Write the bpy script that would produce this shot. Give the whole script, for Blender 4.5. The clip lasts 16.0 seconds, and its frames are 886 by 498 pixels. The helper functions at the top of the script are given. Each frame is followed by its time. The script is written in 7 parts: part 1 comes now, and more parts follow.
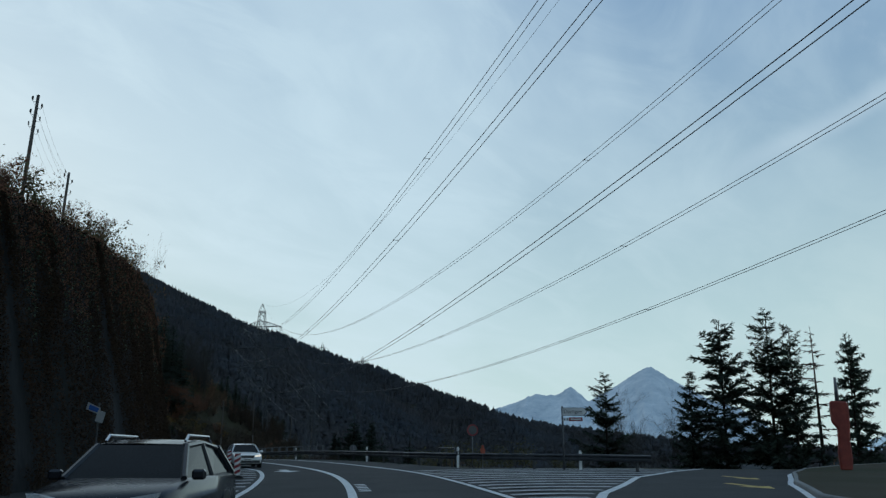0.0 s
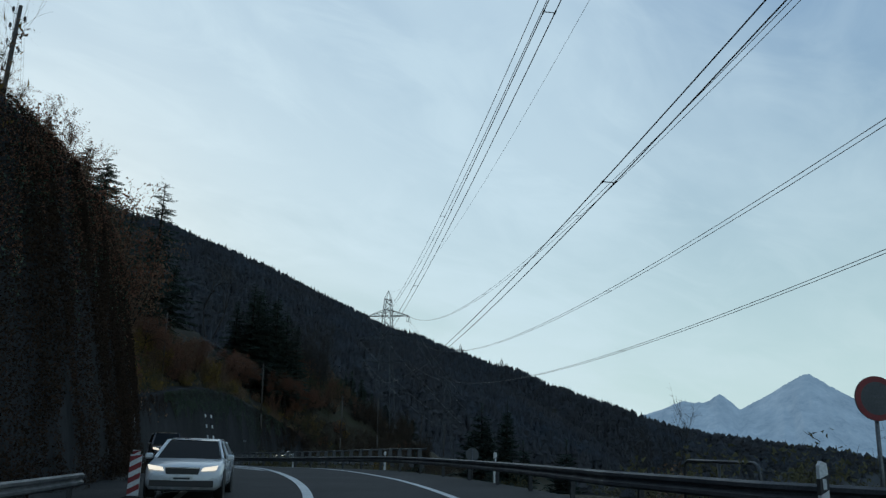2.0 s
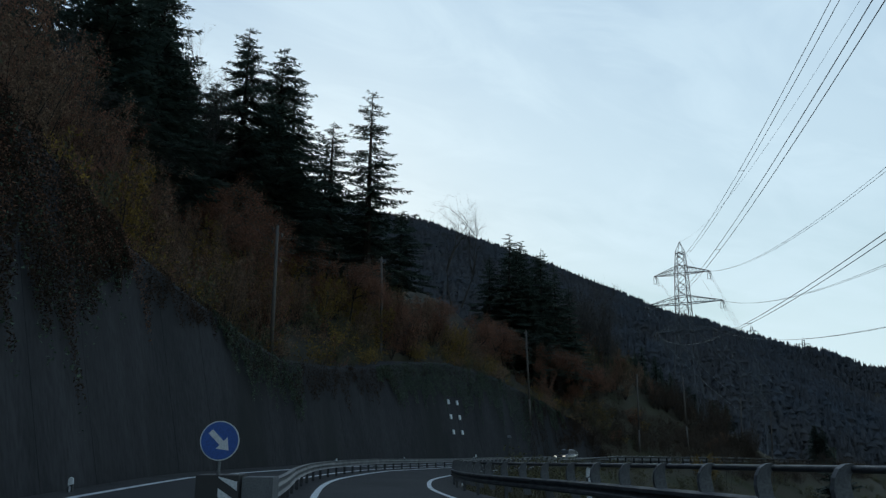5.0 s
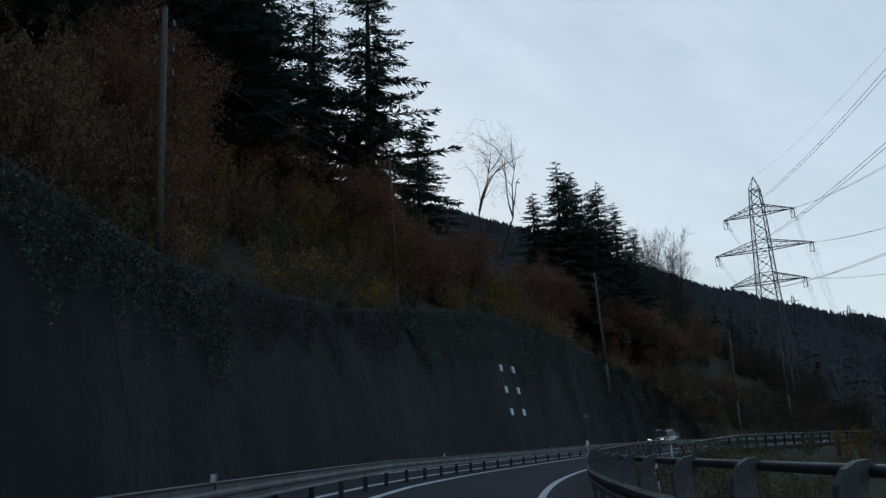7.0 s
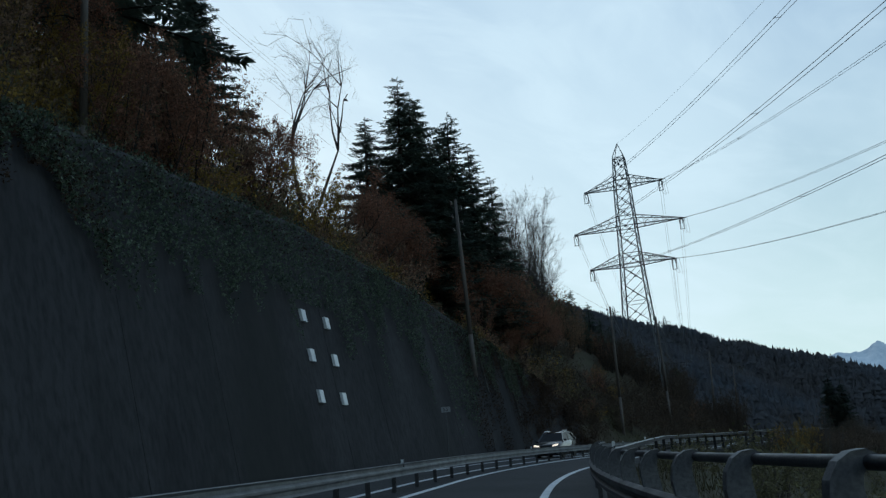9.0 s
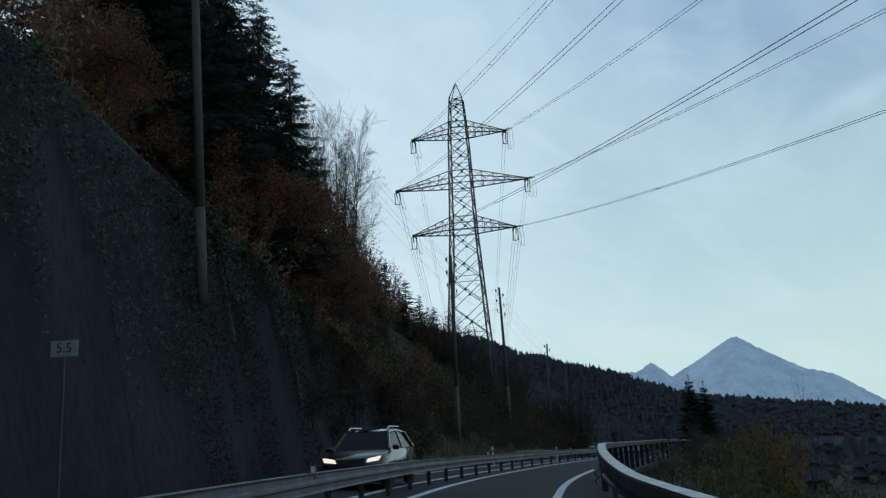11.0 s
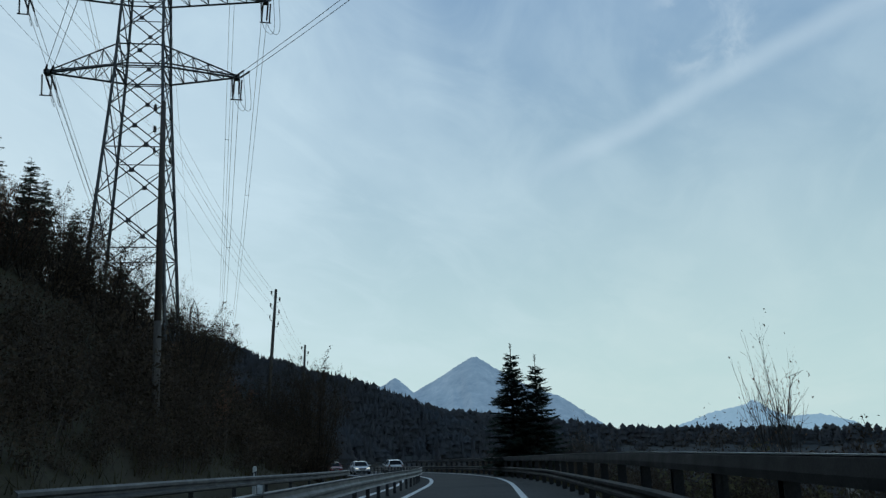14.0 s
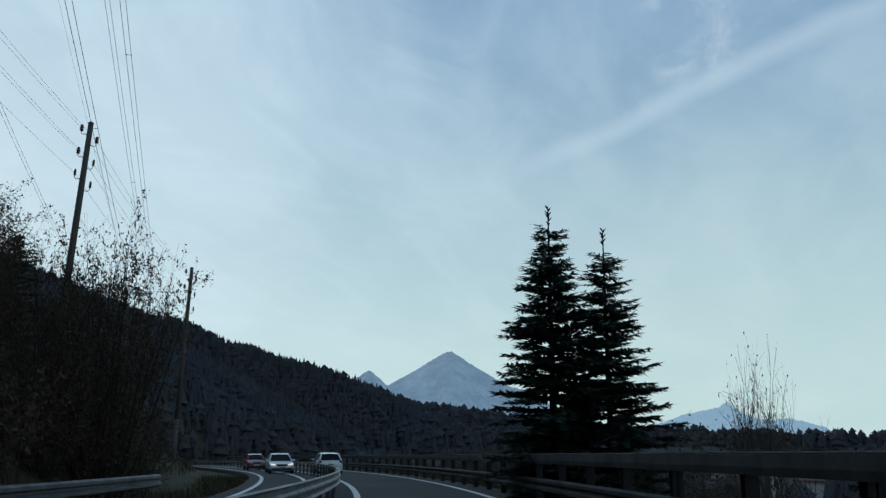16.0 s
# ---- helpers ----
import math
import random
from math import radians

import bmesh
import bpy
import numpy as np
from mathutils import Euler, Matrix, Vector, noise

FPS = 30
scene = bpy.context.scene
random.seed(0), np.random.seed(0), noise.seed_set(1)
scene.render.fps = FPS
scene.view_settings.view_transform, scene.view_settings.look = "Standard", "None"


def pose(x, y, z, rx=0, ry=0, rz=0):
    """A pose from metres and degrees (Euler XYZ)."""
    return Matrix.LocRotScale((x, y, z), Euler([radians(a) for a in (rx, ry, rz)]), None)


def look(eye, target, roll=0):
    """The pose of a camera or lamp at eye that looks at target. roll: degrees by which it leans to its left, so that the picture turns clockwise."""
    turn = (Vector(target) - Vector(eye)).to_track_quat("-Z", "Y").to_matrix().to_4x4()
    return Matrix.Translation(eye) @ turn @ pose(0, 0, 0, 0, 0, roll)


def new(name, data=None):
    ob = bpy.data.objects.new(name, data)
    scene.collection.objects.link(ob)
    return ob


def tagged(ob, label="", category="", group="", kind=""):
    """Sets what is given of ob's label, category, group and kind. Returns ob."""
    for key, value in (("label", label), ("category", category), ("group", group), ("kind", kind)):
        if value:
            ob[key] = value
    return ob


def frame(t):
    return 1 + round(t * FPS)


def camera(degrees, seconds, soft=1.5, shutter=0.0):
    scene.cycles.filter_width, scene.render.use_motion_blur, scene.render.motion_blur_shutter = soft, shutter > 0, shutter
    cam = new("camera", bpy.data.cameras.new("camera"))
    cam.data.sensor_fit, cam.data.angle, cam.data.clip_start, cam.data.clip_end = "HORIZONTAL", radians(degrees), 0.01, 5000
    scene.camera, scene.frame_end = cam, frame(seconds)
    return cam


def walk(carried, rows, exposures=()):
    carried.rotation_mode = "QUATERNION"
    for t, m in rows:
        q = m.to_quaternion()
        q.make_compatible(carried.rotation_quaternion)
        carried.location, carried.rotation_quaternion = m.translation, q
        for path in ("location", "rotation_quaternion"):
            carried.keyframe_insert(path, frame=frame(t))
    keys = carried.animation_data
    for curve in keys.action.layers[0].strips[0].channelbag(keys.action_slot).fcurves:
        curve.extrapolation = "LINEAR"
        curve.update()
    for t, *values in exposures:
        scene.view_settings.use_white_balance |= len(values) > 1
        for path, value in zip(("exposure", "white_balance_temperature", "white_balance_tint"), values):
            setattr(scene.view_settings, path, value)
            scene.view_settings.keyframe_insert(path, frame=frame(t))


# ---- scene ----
# ---------------------------------------------------------------- camera
cam = camera(55.7, 16.0, soft=1.35)
# seconds, x, y, z, tilt above level, lean, heading
ROWS = [
    (0.0, 0.00, 0.00, 1.25, 13.60, 0.00, 0.00),
    (0.5, -0.10, 8.32, 1.24, 13.74, -0.32, 1.42),
    (1.0, -0.51, 16.71, 1.25, 13.91, -0.88, 3.52),
    (1.5, -1.30, 25.22, 1.34, 14.10, -1.26, 6.13),
    (2.0, -2.45, 33.19, 1.46, 13.84, -1.37, 9.34),
    (2.5, -4.18, 41.27, 1.55, 13.70, -1.48, 12.70),
    (3.0, -6.22, 48.80, 1.67, 13.75, -1.28, 15.91),
    (3.5, -8.77, 56.67, 1.68, 13.79, -1.53, 19.02),
    (4.0, -11.65, 64.22, 1.70, 13.80, -1.51, 22.13),
    (4.5, -14.94, 71.65, 1.79, 13.64, -1.13, 25.13),
    (5.0, -18.69, 79.07, 1.80, 13.31, -0.32, 27.98),
    (5.5, -22.78, 86.29, 1.76, 13.00, 0.63, 30.20),
    (6.0, -26.98, 93.18, 1.68, 12.86, 1.45, 31.30),
    (6.5, -31.16, 99.86, 1.59, 12.86, 2.15, 31.27),
    (7.0, -35.18, 106.43, 1.50, 12.96, 2.74, 30.12),
    (7.5, -38.89, 113.01, 1.41, 13.11, 3.25, 27.84),
    (8.0, -42.23, 119.83, 1.33, 13.23, 3.67, 24.88),
    (8.5, -45.24, 127.04, 1.24, 13.26, 4.00, 21.71),
    (9.0, -47.93, 134.55, 1.16, 13.26, 4.14, 18.44),
    (9.5, -50.27, 142.20, 1.11, 13.24, 4.03, 15.16),
    (10.0, -52.20, 149.90, 1.09, 13.20, 3.75, 11.80),
    (10.5, -53.66, 157.56, 1.09, 13.11, 3.39, 8.31),
    (11.0, -54.60, 165.08, 1.10, 12.95, 3.00, 4.62),
    (11.5, -55.03, 172.64, 1.09, 12.82, 2.82, 0.94),
    (12.0, -55.03, 180.47, 1.04, 12.83, 3.02, -2.50),
    (12.5, -54.57, 188.13, 0.93, 12.90, 3.07, -5.26),
    (13.0, -53.70, 195.75, 0.89, 12.96, 3.03, -7.81),
    (13.5, -52.58, 203.31, 0.77, 13.06, 2.68, -10.46),
    (14.0, -50.95, 211.04, 0.73, 13.06, 1.85, -12.65),
    (14.5, -49.19, 218.67, 0.61, 12.93, 1.41, -14.08),
    (15.0, -47.23, 226.43, 0.54, 12.87, 1.06, -14.66),
    (15.5, -45.24, 234.37, 0.36, 12.80, 0.61, -14.86),
    (16.0, -43.20, 242.49, 0.20, 12.68, 0.21, -14.50),
]
walk(cam, [(t, pose(x, y, z, 90 + tilt, lean, yaw)) for t, x, y, z, tilt, lean, yaw in ROWS],
     ((0.0, 0.06, 6500, 10), (3.0, 0.08, 6500, 10), (5.0, 0.22, 6500, 11), (5.6, 0.20, 6500, 11), (7.4, 0.09, 6700, 19), (8.0, 0.21, 6600, 16), (8.6, 0.30, 6500, 11), (10.8, 0.18, 6500, 10), (13.0, 0.08, 6500, 10), (16.0, 0.09, 6500, 10)))

# ---------------------------------------------------------------- sky and sun
SUN_AZIMUTH, SUN_HEIGHT = -38.0, 12.0          # degrees, clockwise from +y
world = bpy.data.worlds.new("sky")
scene.world = world
world.use_nodes = True
wn, wl = world.node_tree.nodes, world.node_tree.links
wn.clear()


def wnode(kind, **values):
    n = wn.new(kind)
    for key, value in values.items():
        if key in n.inputs:
            n.inputs[key].default_value = value
    return n


def wmath(op, a, b=None, c=None, clamp=False):
    n = wn.new("ShaderNodeMath")
    n.operation, n.use_clamp = op, clamp
    for i, v in enumerate((a, b, c)):
        if v is None:
            continue
        if isinstance(v, (int, float)):
            n.inputs[i].default_value = v
        else:
            wl.new(v, n.inputs[i])
    return n.outputs[0]


def wmix(fac, a, b, blend="MIX"):
    n = wn.new("ShaderNodeMix")
    n.data_type, n.blend_type = "RGBA", blend
    for i, v in ((0, fac), (6, a), (7, b)):
        if isinstance(v, (int, float)):
            n.inputs[i].default_value = v
        elif isinstance(v, tuple):
            n.inputs[i].default_value = (*v, 1)
        else:
            wl.new(v, n.inputs[i])
    return n.outputs[2]


def wnoise(vector, scale, detail, rough, distortion=0.0):
    n = wnode("ShaderNodeTexNoise", Scale=scale, Detail=detail, Roughness=rough, Distortion=distortion)
    wl.new(vector, n.inputs["Vector"])
    return n.outputs["Fac"]


def wramp(fac, lo, hi):
    n = wn.new("ShaderNodeMapRange")
    n.interpolation_type = "SMOOTHSTEP"
    wl.new(fac, n.inputs[0])
    n.inputs[1].default_value, n.inputs[2].default_value = lo, hi
    return n.outputs[0]


sky = wn.new("ShaderNodeTexSky")
sky.sky_type, sky.sun_disc = "NISHITA", False
sky.sun_elevation, sky.sun_rotation = radians(SUN_HEIGHT), radians(SUN_AZIMUTH)
sky.air_density, sky.dust_density, sky.ozone_density = 1.0, 1.5, 1.0
coord = wn.new("ShaderNodeTexCoord")
way = coord.outputs["Generated"]
split = wn.new("ShaderNodeSeparateXYZ")
wl.new(way, split.inputs[0])
up = split.outputs[2]
# thin high cloud, in long veils drawn out across the sky
flat = wmath("ADD", up, 0.18)
vx, vy = wmath("DIVIDE", split.outputs[0], flat), wmath("DIVIDE", split.outputs[1], flat)
veil_at = wn.new("ShaderNodeCombineXYZ")
wl.new(wmath("ADD", wmath("MULTIPLY", vx, 0.8), wmath("MULTIPLY", vy, -0.5)), veil_at.inputs[0])
wl.new(wmath("ADD", wmath("MULTIPLY", vx, 0.25), wmath("MULTIPLY", vy, 0.4)), veil_at.inputs[1])
veil = wramp(wnoise(veil_at.outputs[0], 1.25, 6, 0.52, 0.4), 0.36, 0.64)
wisps = wramp(wnoise(veil_at.outputs[0], 4.2, 8, 0.60, 0.9), 0.40, 0.72)
cover = wmath("ADD", wmath("MULTIPLY", veil, 0.72), wmath("MULTIPLY", wisps, 0.34), clamp=True)
# brighter towards the sun, which stands behind the wooded slope
toward = wn.new("ShaderNodeVectorMath")
toward.operation = "DOT_PRODUCT"
wl.new(way, toward.inputs[0])
toward.inputs[1].default_value = (-0.377, 0.847, 0.375)
near_sun = wramp(toward.outputs["Value"], 0.60, 1.0)
height = wramp(up, 0.0, 0.58)
clear = wmix(height, (0.550, 0.755, 0.770), (0.150, 0.298, 0.515))
cloud = wmix(height, (0.600, 0.785, 0.795), (0.345, 0.510, 0.690))
air = wmix(cover, clear, cloud)
air = wmix(wmath("MULTIPLY", near_sun, wmath("ADD", 0.28, wmath("MULTIPLY", cover, 0.55))), air, (0.63, 0.82, 0.93))
# one long streak of cirrus
axis = wn.new("ShaderNodeVectorMath")
axis.operation = "DOT_PRODUCT"
wl.new(way, axis.inputs[0])
STREAK_A, STREAK_B = Vector((0.3443, 0.8850, 0.3135)), Vector((0.5148, 0.7643, 0.3884))
axis.inputs[1].default_value = STREAK_A.cross(STREAK_B).normalized()
wobble = wmath("MULTIPLY", wmath("SUBTRACT", wnoise(way, 6.0, 4, 0.5), 0.5), 0.03)
off = wmath("ABSOLUTE", wmath("ADD", axis.outputs["Value"], wobble))
along = wn.new("ShaderNodeVectorMath")
along.operation = "DOT_PRODUCT"
wl.new(way, along.inputs[0])
along.inputs[1].default_value = STREAK_B
streak = wmath("MULTIPLY", wmath("SUBTRACT", 1.0, wramp(off, 0.0, 0.020)), wramp(along.outputs["Value"], 0.955, 0.992))
air = wmix(wmath("MULTIPLY", streak, 0.42), air, (0.58, 0.74, 0.86))
tuft = wn.new("ShaderNodeVectorMath")
tuft.operation = "DOT_PRODUCT"
wl.new(way, tuft.inputs[0])
tuft.inputs[1].default_value = (0.4818, 0.7591, 0.4378)
tufts = wmath("MULTIPLY", wramp(tuft.outputs["Value"], 0.9972, 0.9998), wramp(wnoise(way, 19.0, 6, 0.6, 0.5), 0.40, 0.74))
air = wmix(wmath("MULTIPLY", tufts, 0.5), air, (0.66, 0.80, 0.90))
low = wn.new("ShaderNodeBackground")
wl.new(sky.outputs[0], low.inputs[0])
low.inputs[1].default_value = 0.06
high = wn.new("ShaderNodeBackground")
wl.new(air, high.inputs[0])
high.inputs[1].default_value = 0.96
both = wn.new("ShaderNodeMixShader")
both.inputs[0].default_value = 0.88
out = wn.new("ShaderNodeOutputWorld")
wl.new(low.outputs[0], both.inputs[1])
wl.new(high.outputs[0], both.inputs[2])
wl.new(both.outputs[0], out.inputs[0])

sun_data = bpy.data.lights.new("sun", "SUN")
sun_data.energy, sun_data.angle, sun_data.color = 0.9, radians(10), (1.0, 0.93, 0.84)
sun = new("sun", sun_data)
sun_way = Vector((math.sin(radians(SUN_AZIMUTH)) * math.cos(radians(SUN_HEIGHT)), math.cos(radians(SUN_AZIMUTH)) * math.cos(radians(SUN_HEIGHT)), math.sin(radians(SUN_HEIGHT))))
sun.matrix_world = look(sun_way * 300, (0, 0, 0))


# ---------------------------------------------------------------- materials
def material(name, base, rough=0.7, metal=0.0, second=None, scale=3.0, fine=40.0, bump=0.0, vary=0.0, spec=0.5,
             islands=False, amount=0.5, emit=None, stretch=(1, 1, 1), third=None, coat=0.0, translucent=0.0):
    """Base colour broken up at two scales, with fine relief, and where asked a change of tone from piece to piece."""
    m = bpy.data.materials.new(name)
    m.use_nodes = True
    n, l = m.node_tree.nodes, m.node_tree.links
    b = n["Principled BSDF"]
    b.inputs["Roughness"].default_value, b.inputs["Metallic"].default_value = rough, metal
    b.inputs["Specular IOR Level"].default_value = spec
    b.inputs["Coat Weight"].default_value = coat
    tc = n.new("ShaderNodeTexCoord")
    mp = n.new("ShaderNodeMapping")
    mp.inputs["Scale"].default_value = stretch
    l.new(tc.outputs["Object"], mp.inputs[0])

    def tex(sc, det):
        t = n.new("ShaderNodeTexNoise")
        t.inputs["Scale"].default_value, t.inputs["Detail"].default_value, t.inputs["Roughness"].default_value = sc, det, 0.6
        l.new(mp.outputs[0], t.inputs["Vector"])
        return t.outputs["Fac"]

    def ramp(f, lo, hi):
        r = n.new("ShaderNodeMapRange")
        l.new(f, r.inputs[0])
        r.inputs[1].default_value, r.inputs[2].default_value = lo, hi
        return r.outputs[0]

    def mix(f, a, c):
        x = n.new("ShaderNodeMix")
        x.data_type = "RGBA"
        for i, v in ((0, f), (6, a), (7, c)):
            if isinstance(v, float):
                x.inputs[i].default_value = v
            elif isinstance(v, tuple):
                x.inputs[i].default_value = (*v, 1)
            else:
                l.new(v, x.inputs[i])
        return x.outputs[2]

    large, small = tex(scale, 4), tex(fine, 3)
    second = second or tuple(c * 0.7 for c in base)
    colour = mix(ramp(large, 0.35, 0.65), base, second)
    if third:
        colour = mix(ramp(tex(scale * 0.31, 5), 0.52, 0.66), colour, third)
    colour = mix(ramp(small, 0.4, 0.75), colour, tuple(min(1, c * (1 - amount * 0.6)) for c in second))
    if vary:
        if islands:
            g = n.new("ShaderNodeNewGeometry")
            pick = g.outputs["Random Per Island"]
        else:
            g = n.new("ShaderNodeObjectInfo")
            pick = g.outputs["Random"]
        hsv = n.new("ShaderNodeHueSaturation")
        r = n.new("ShaderNodeMapRange")
        l.new(pick, r.inputs[0])
        r.inputs[3].default_value, r.inputs[4].default_value = 1 - vary, 1 + vary
        l.new(r.outputs[0], hsv.inputs["Value"])
        l.new(colour, hsv.inputs["Color"])
        colour = hsv.outputs[0]
    l.new(colour, b.inputs["Base Color"])
    if translucent:
        thin = n.new("ShaderNodeBsdfTranslucent")
        l.new(colour, thin.inputs["Color"])
        both_ = n.new("ShaderNodeMixShader")
        both_.inputs[0].default_value = translucent
        l.new(b.outputs[0], both_.inputs[1])
        l.new(thin.outputs[0], both_.inputs[2])
        l.new(both_.outputs[0], n["Material Output"].inputs["Surface"])
    rr = n.new("ShaderNodeMapRange")
    l.new(large, rr.inputs[0])
    rr.inputs[1].default_value, rr.inputs[2].default_value = 0.3, 0.7
    rr.inputs[3].default_value, rr.inputs[4].default_value = max(0.02, rough - 0.08), min(1, rough + 0.08)
    l.new(rr.outputs[0], b.inputs["Roughness"])
    if bump:
        u = n.new("ShaderNodeBump")
        u.inputs["Strength"].default_value, u.inputs["Distance"].default_value = bump, 0.02
        l.new(small, u.inputs["Height"])
        l.new(u.outputs[0], b.inputs["Normal"])
    if emit:
        b.inputs["Emission Color"].default_value, b.inputs["Emission Strength"].default_value = (*emit[0], 1), emit[1]
    return m


ASPHALT = material("asphalt", (0.030, 0.030, 0.031), 0.85, second=(0.037, 0.037, 0.037), scale=0.35, fine=90, bump=0.25, third=(0.025, 0.025, 0.026), spec=0.22)
ASPHALT_OLD = material("asphalt_worn", (0.036, 0.035, 0.034), 0.85, second=(0.025, 0.025, 0.025), scale=0.5, fine=70, bump=0.25, spec=0.22)
PAINT_ROAD = material("road_paint", (0.72, 0.73, 0.72), 0.6, second=(0.55, 0.56, 0.56), scale=2.0, fine=25, bump=0.1)
PAINT_FADED = material("faded_road_paint", (0.42, 0.43, 0.44), 0.55, second=(0.16, 0.17, 0.18), scale=1.2, fine=14, bump=0.1)
PAINT_YELLOW = material("yellow_road_paint", (0.62, 0.40, 0.04), 0.6, second=(0.45, 0.30, 0.05), scale=2.0)
GRASS = material("grass_soil", (0.048, 0.045, 0.027), 0.9, second=(0.054, 0.043, 0.028), scale=0.25, fine=9, bump=0.6, third=(0.030, 0.034, 0.014), spec=0.1)
SOIL = material("forest_floor", (0.055, 0.042, 0.030), 0.95, second=(0.040, 0.036, 0.026), scale=0.4, fine=12, bump=0.8, spec=0.1)
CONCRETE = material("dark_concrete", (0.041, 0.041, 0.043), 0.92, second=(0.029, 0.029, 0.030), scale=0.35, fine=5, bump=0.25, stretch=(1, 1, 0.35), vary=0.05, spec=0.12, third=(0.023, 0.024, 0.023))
KERB = material("kerb_stone", (0.24, 0.24, 0.23), 0.8, second=(0.16, 0.16, 0.155), scale=2, fine=30, bump=0.3)
KERB_DARK = material("stained_concrete", (0.060, 0.060, 0.057), 0.9, second=(0.030, 0.030, 0.030), scale=1.2, fine=9, bump=0.4)
STEEL = material("galvanised_steel", (0.17, 0.18, 0.185), 0.5, 0.55, second=(0.11, 0.115, 0.12), scale=1.5, fine=30, bump=0.1)
STEEL_DARK = material("weathered_steel", (0.085, 0.088, 0.092), 0.55, 0.4, second=(0.055, 0.056, 0.06), scale=1.8, fine=30, bump=0.15)
STEEL_POST = material("grey_post_steel", (0.15, 0.155, 0.16), 0.6, 0.3, second=(0.08, 0.083, 0.088), scale=2.2, fine=25, bump=0.2)
STEEL_BRIGHT = material("pale_steel_rail", (0.36, 0.38, 0.39), 0.42, 0.6, second=(0.25, 0.26, 0.27), scale=1.5, fine=30, bump=0.1)
PARAPET_STEEL = material("dark_coated_steel", (0.034, 0.034, 0.035), 0.7, 0.1, second=(0.024, 0.024, 0.025), scale=1.6, fine=30, bump=0.15, spec=0.25)
LATTICE = material("lattice_steel", (0.090, 0.095, 0.100), 0.6, 0.3, second=(0.06, 0.064, 0.068), scale=0.8, fine=18)
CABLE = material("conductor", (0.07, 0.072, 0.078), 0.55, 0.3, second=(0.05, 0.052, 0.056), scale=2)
# Far spans' conductor, lightened: reflected sky is put into its base colour.
CABLE_SKY_SHEEN = material("conductor_sky_sheen", (0.30, 0.31, 0.32), 0.4, 0.5, second=(0.24, 0.25, 0.26), scale=2)
INSULATOR = material("insulator_glaze", (0.035, 0.025, 0.022), 0.25, second=(0.05, 0.04, 0.035), scale=6)
WOOD = material("weathered_pole_wood", (0.115, 0.098, 0.082), 0.85, second=(0.075, 0.062, 0.052), scale=3, fine=30, bump=0.4, stretch=(1, 1, 0.12))
BARK = material("bark", (0.050, 0.040, 0.032), 0.95, second=(0.030, 0.025, 0.021), scale=4, fine=25, bump=0.5, stretch=(1, 1, 0.2), spec=0.1)
BARK_GREY = material("grey_bark", (0.085, 0.076, 0.068), 0.9, second=(0.055, 0.048, 0.043), scale=4, fine=25, bump=0.4, stretch=(1, 1, 0.2), spec=0.1)
NEEDLES = material("spruce_needles", (0.092, 0.116, 0.088), 0.8, second=(0.070, 0.096, 0.076), scale=1.2, fine=8, vary=0.35, islands=True, spec=0.15, translucent=0.25)
NEEDLES_FIR = material("fir_needles", (0.062, 0.086, 0.068), 0.75, second=(0.046, 0.066, 0.054), scale=1.4, fine=8, vary=0.35, islands=True, spec=0.2, translucent=0.25)
NEEDLES_PINE = material("pine_needles", (0.060, 0.080, 0.058), 0.8, second=(0.046, 0.062, 0.050), scale=1.0, fine=8, vary=0.35, islands=True, spec=0.15, translucent=0.25)
# Far forest and its floor: bluish distance haze mixed into the base colours.
HAZY_WOOD = material("far_forest", (0.108, 0.122, 0.138), 0.95, second=(0.122, 0.116, 0.114), scale=0.012, fine=0.05, vary=0.13, islands=True, spec=0.0, translucent=0.6)
HAZY_FLOOR = material("far_forest_floor", (0.070, 0.078, 0.082), 0.95, second=(0.084, 0.080, 0.074), scale=0.012, fine=0.08, spec=0.0)
RUST_LEAF = material("rust_leaves", (0.255, 0.118, 0.074), 0.85, second=(0.180, 0.096, 0.062), scale=0.5, fine=3, vary=0.45, islands=True, spec=0.15, translucent=0.45)
OCHRE_LEAF = material("ochre_leaves", (0.300, 0.185, 0.042), 0.85, second=(0.190, 0.128, 0.038), scale=0.5, fine=3, vary=0.45, islands=True, spec=0.15, translucent=0.45)
BROWN_LEAF = material("brown_leaves", (0.265, 0.168, 0.106), 0.88, second=(0.180, 0.118, 0.078), scale=0.4, fine=3, vary=0.45, islands=True, spec=0.1, translucent=0.45)
# Brown leaves again, with the dim backlit bank's shade put into the colour.
SHADED_LEAF = material("shaded_brown_leaves", (0.090, 0.064, 0.044), 0.9, second=(0.064, 0.048, 0.034), scale=0.4, fine=3, vary=0.4, islands=True, spec=0.08, translucent=0.2)
OLIVE_LEAF = material("olive_leaves", (0.140, 0.128, 0.066), 0.88, second=(0.105, 0.098, 0.056), scale=0.4, fine=3, vary=0.4, islands=True, spec=0.1, translucent=0.45)
DRY_GRASS = material("dry_grass", (0.085, 0.076, 0.040), 0.9, second=(0.060, 0.050, 0.028), scale=0.5, fine=5, vary=0.4, islands=True, spec=0.05)
VINE = material("withered_creeper", (0.062, 0.038, 0.025), 0.9, second=(0.044, 0.030, 0.021), scale=0.5, fine=5, vary=0.28, islands=True, spec=0.05, translucent=0.2)
IVY = material("ivy_leaves", (0.085, 0.118, 0.072), 0.6, second=(0.055, 0.082, 0.050), scale=0.8, fine=6, vary=0.5, islands=True, spec=0.35, translucent=0.25)
TWIG = material("twigs", (0.095, 0.078, 0.066), 0.95, second=(0.070, 0.058, 0.050), scale=2, fine=12, vary=0.3, islands=True, spec=0.1)
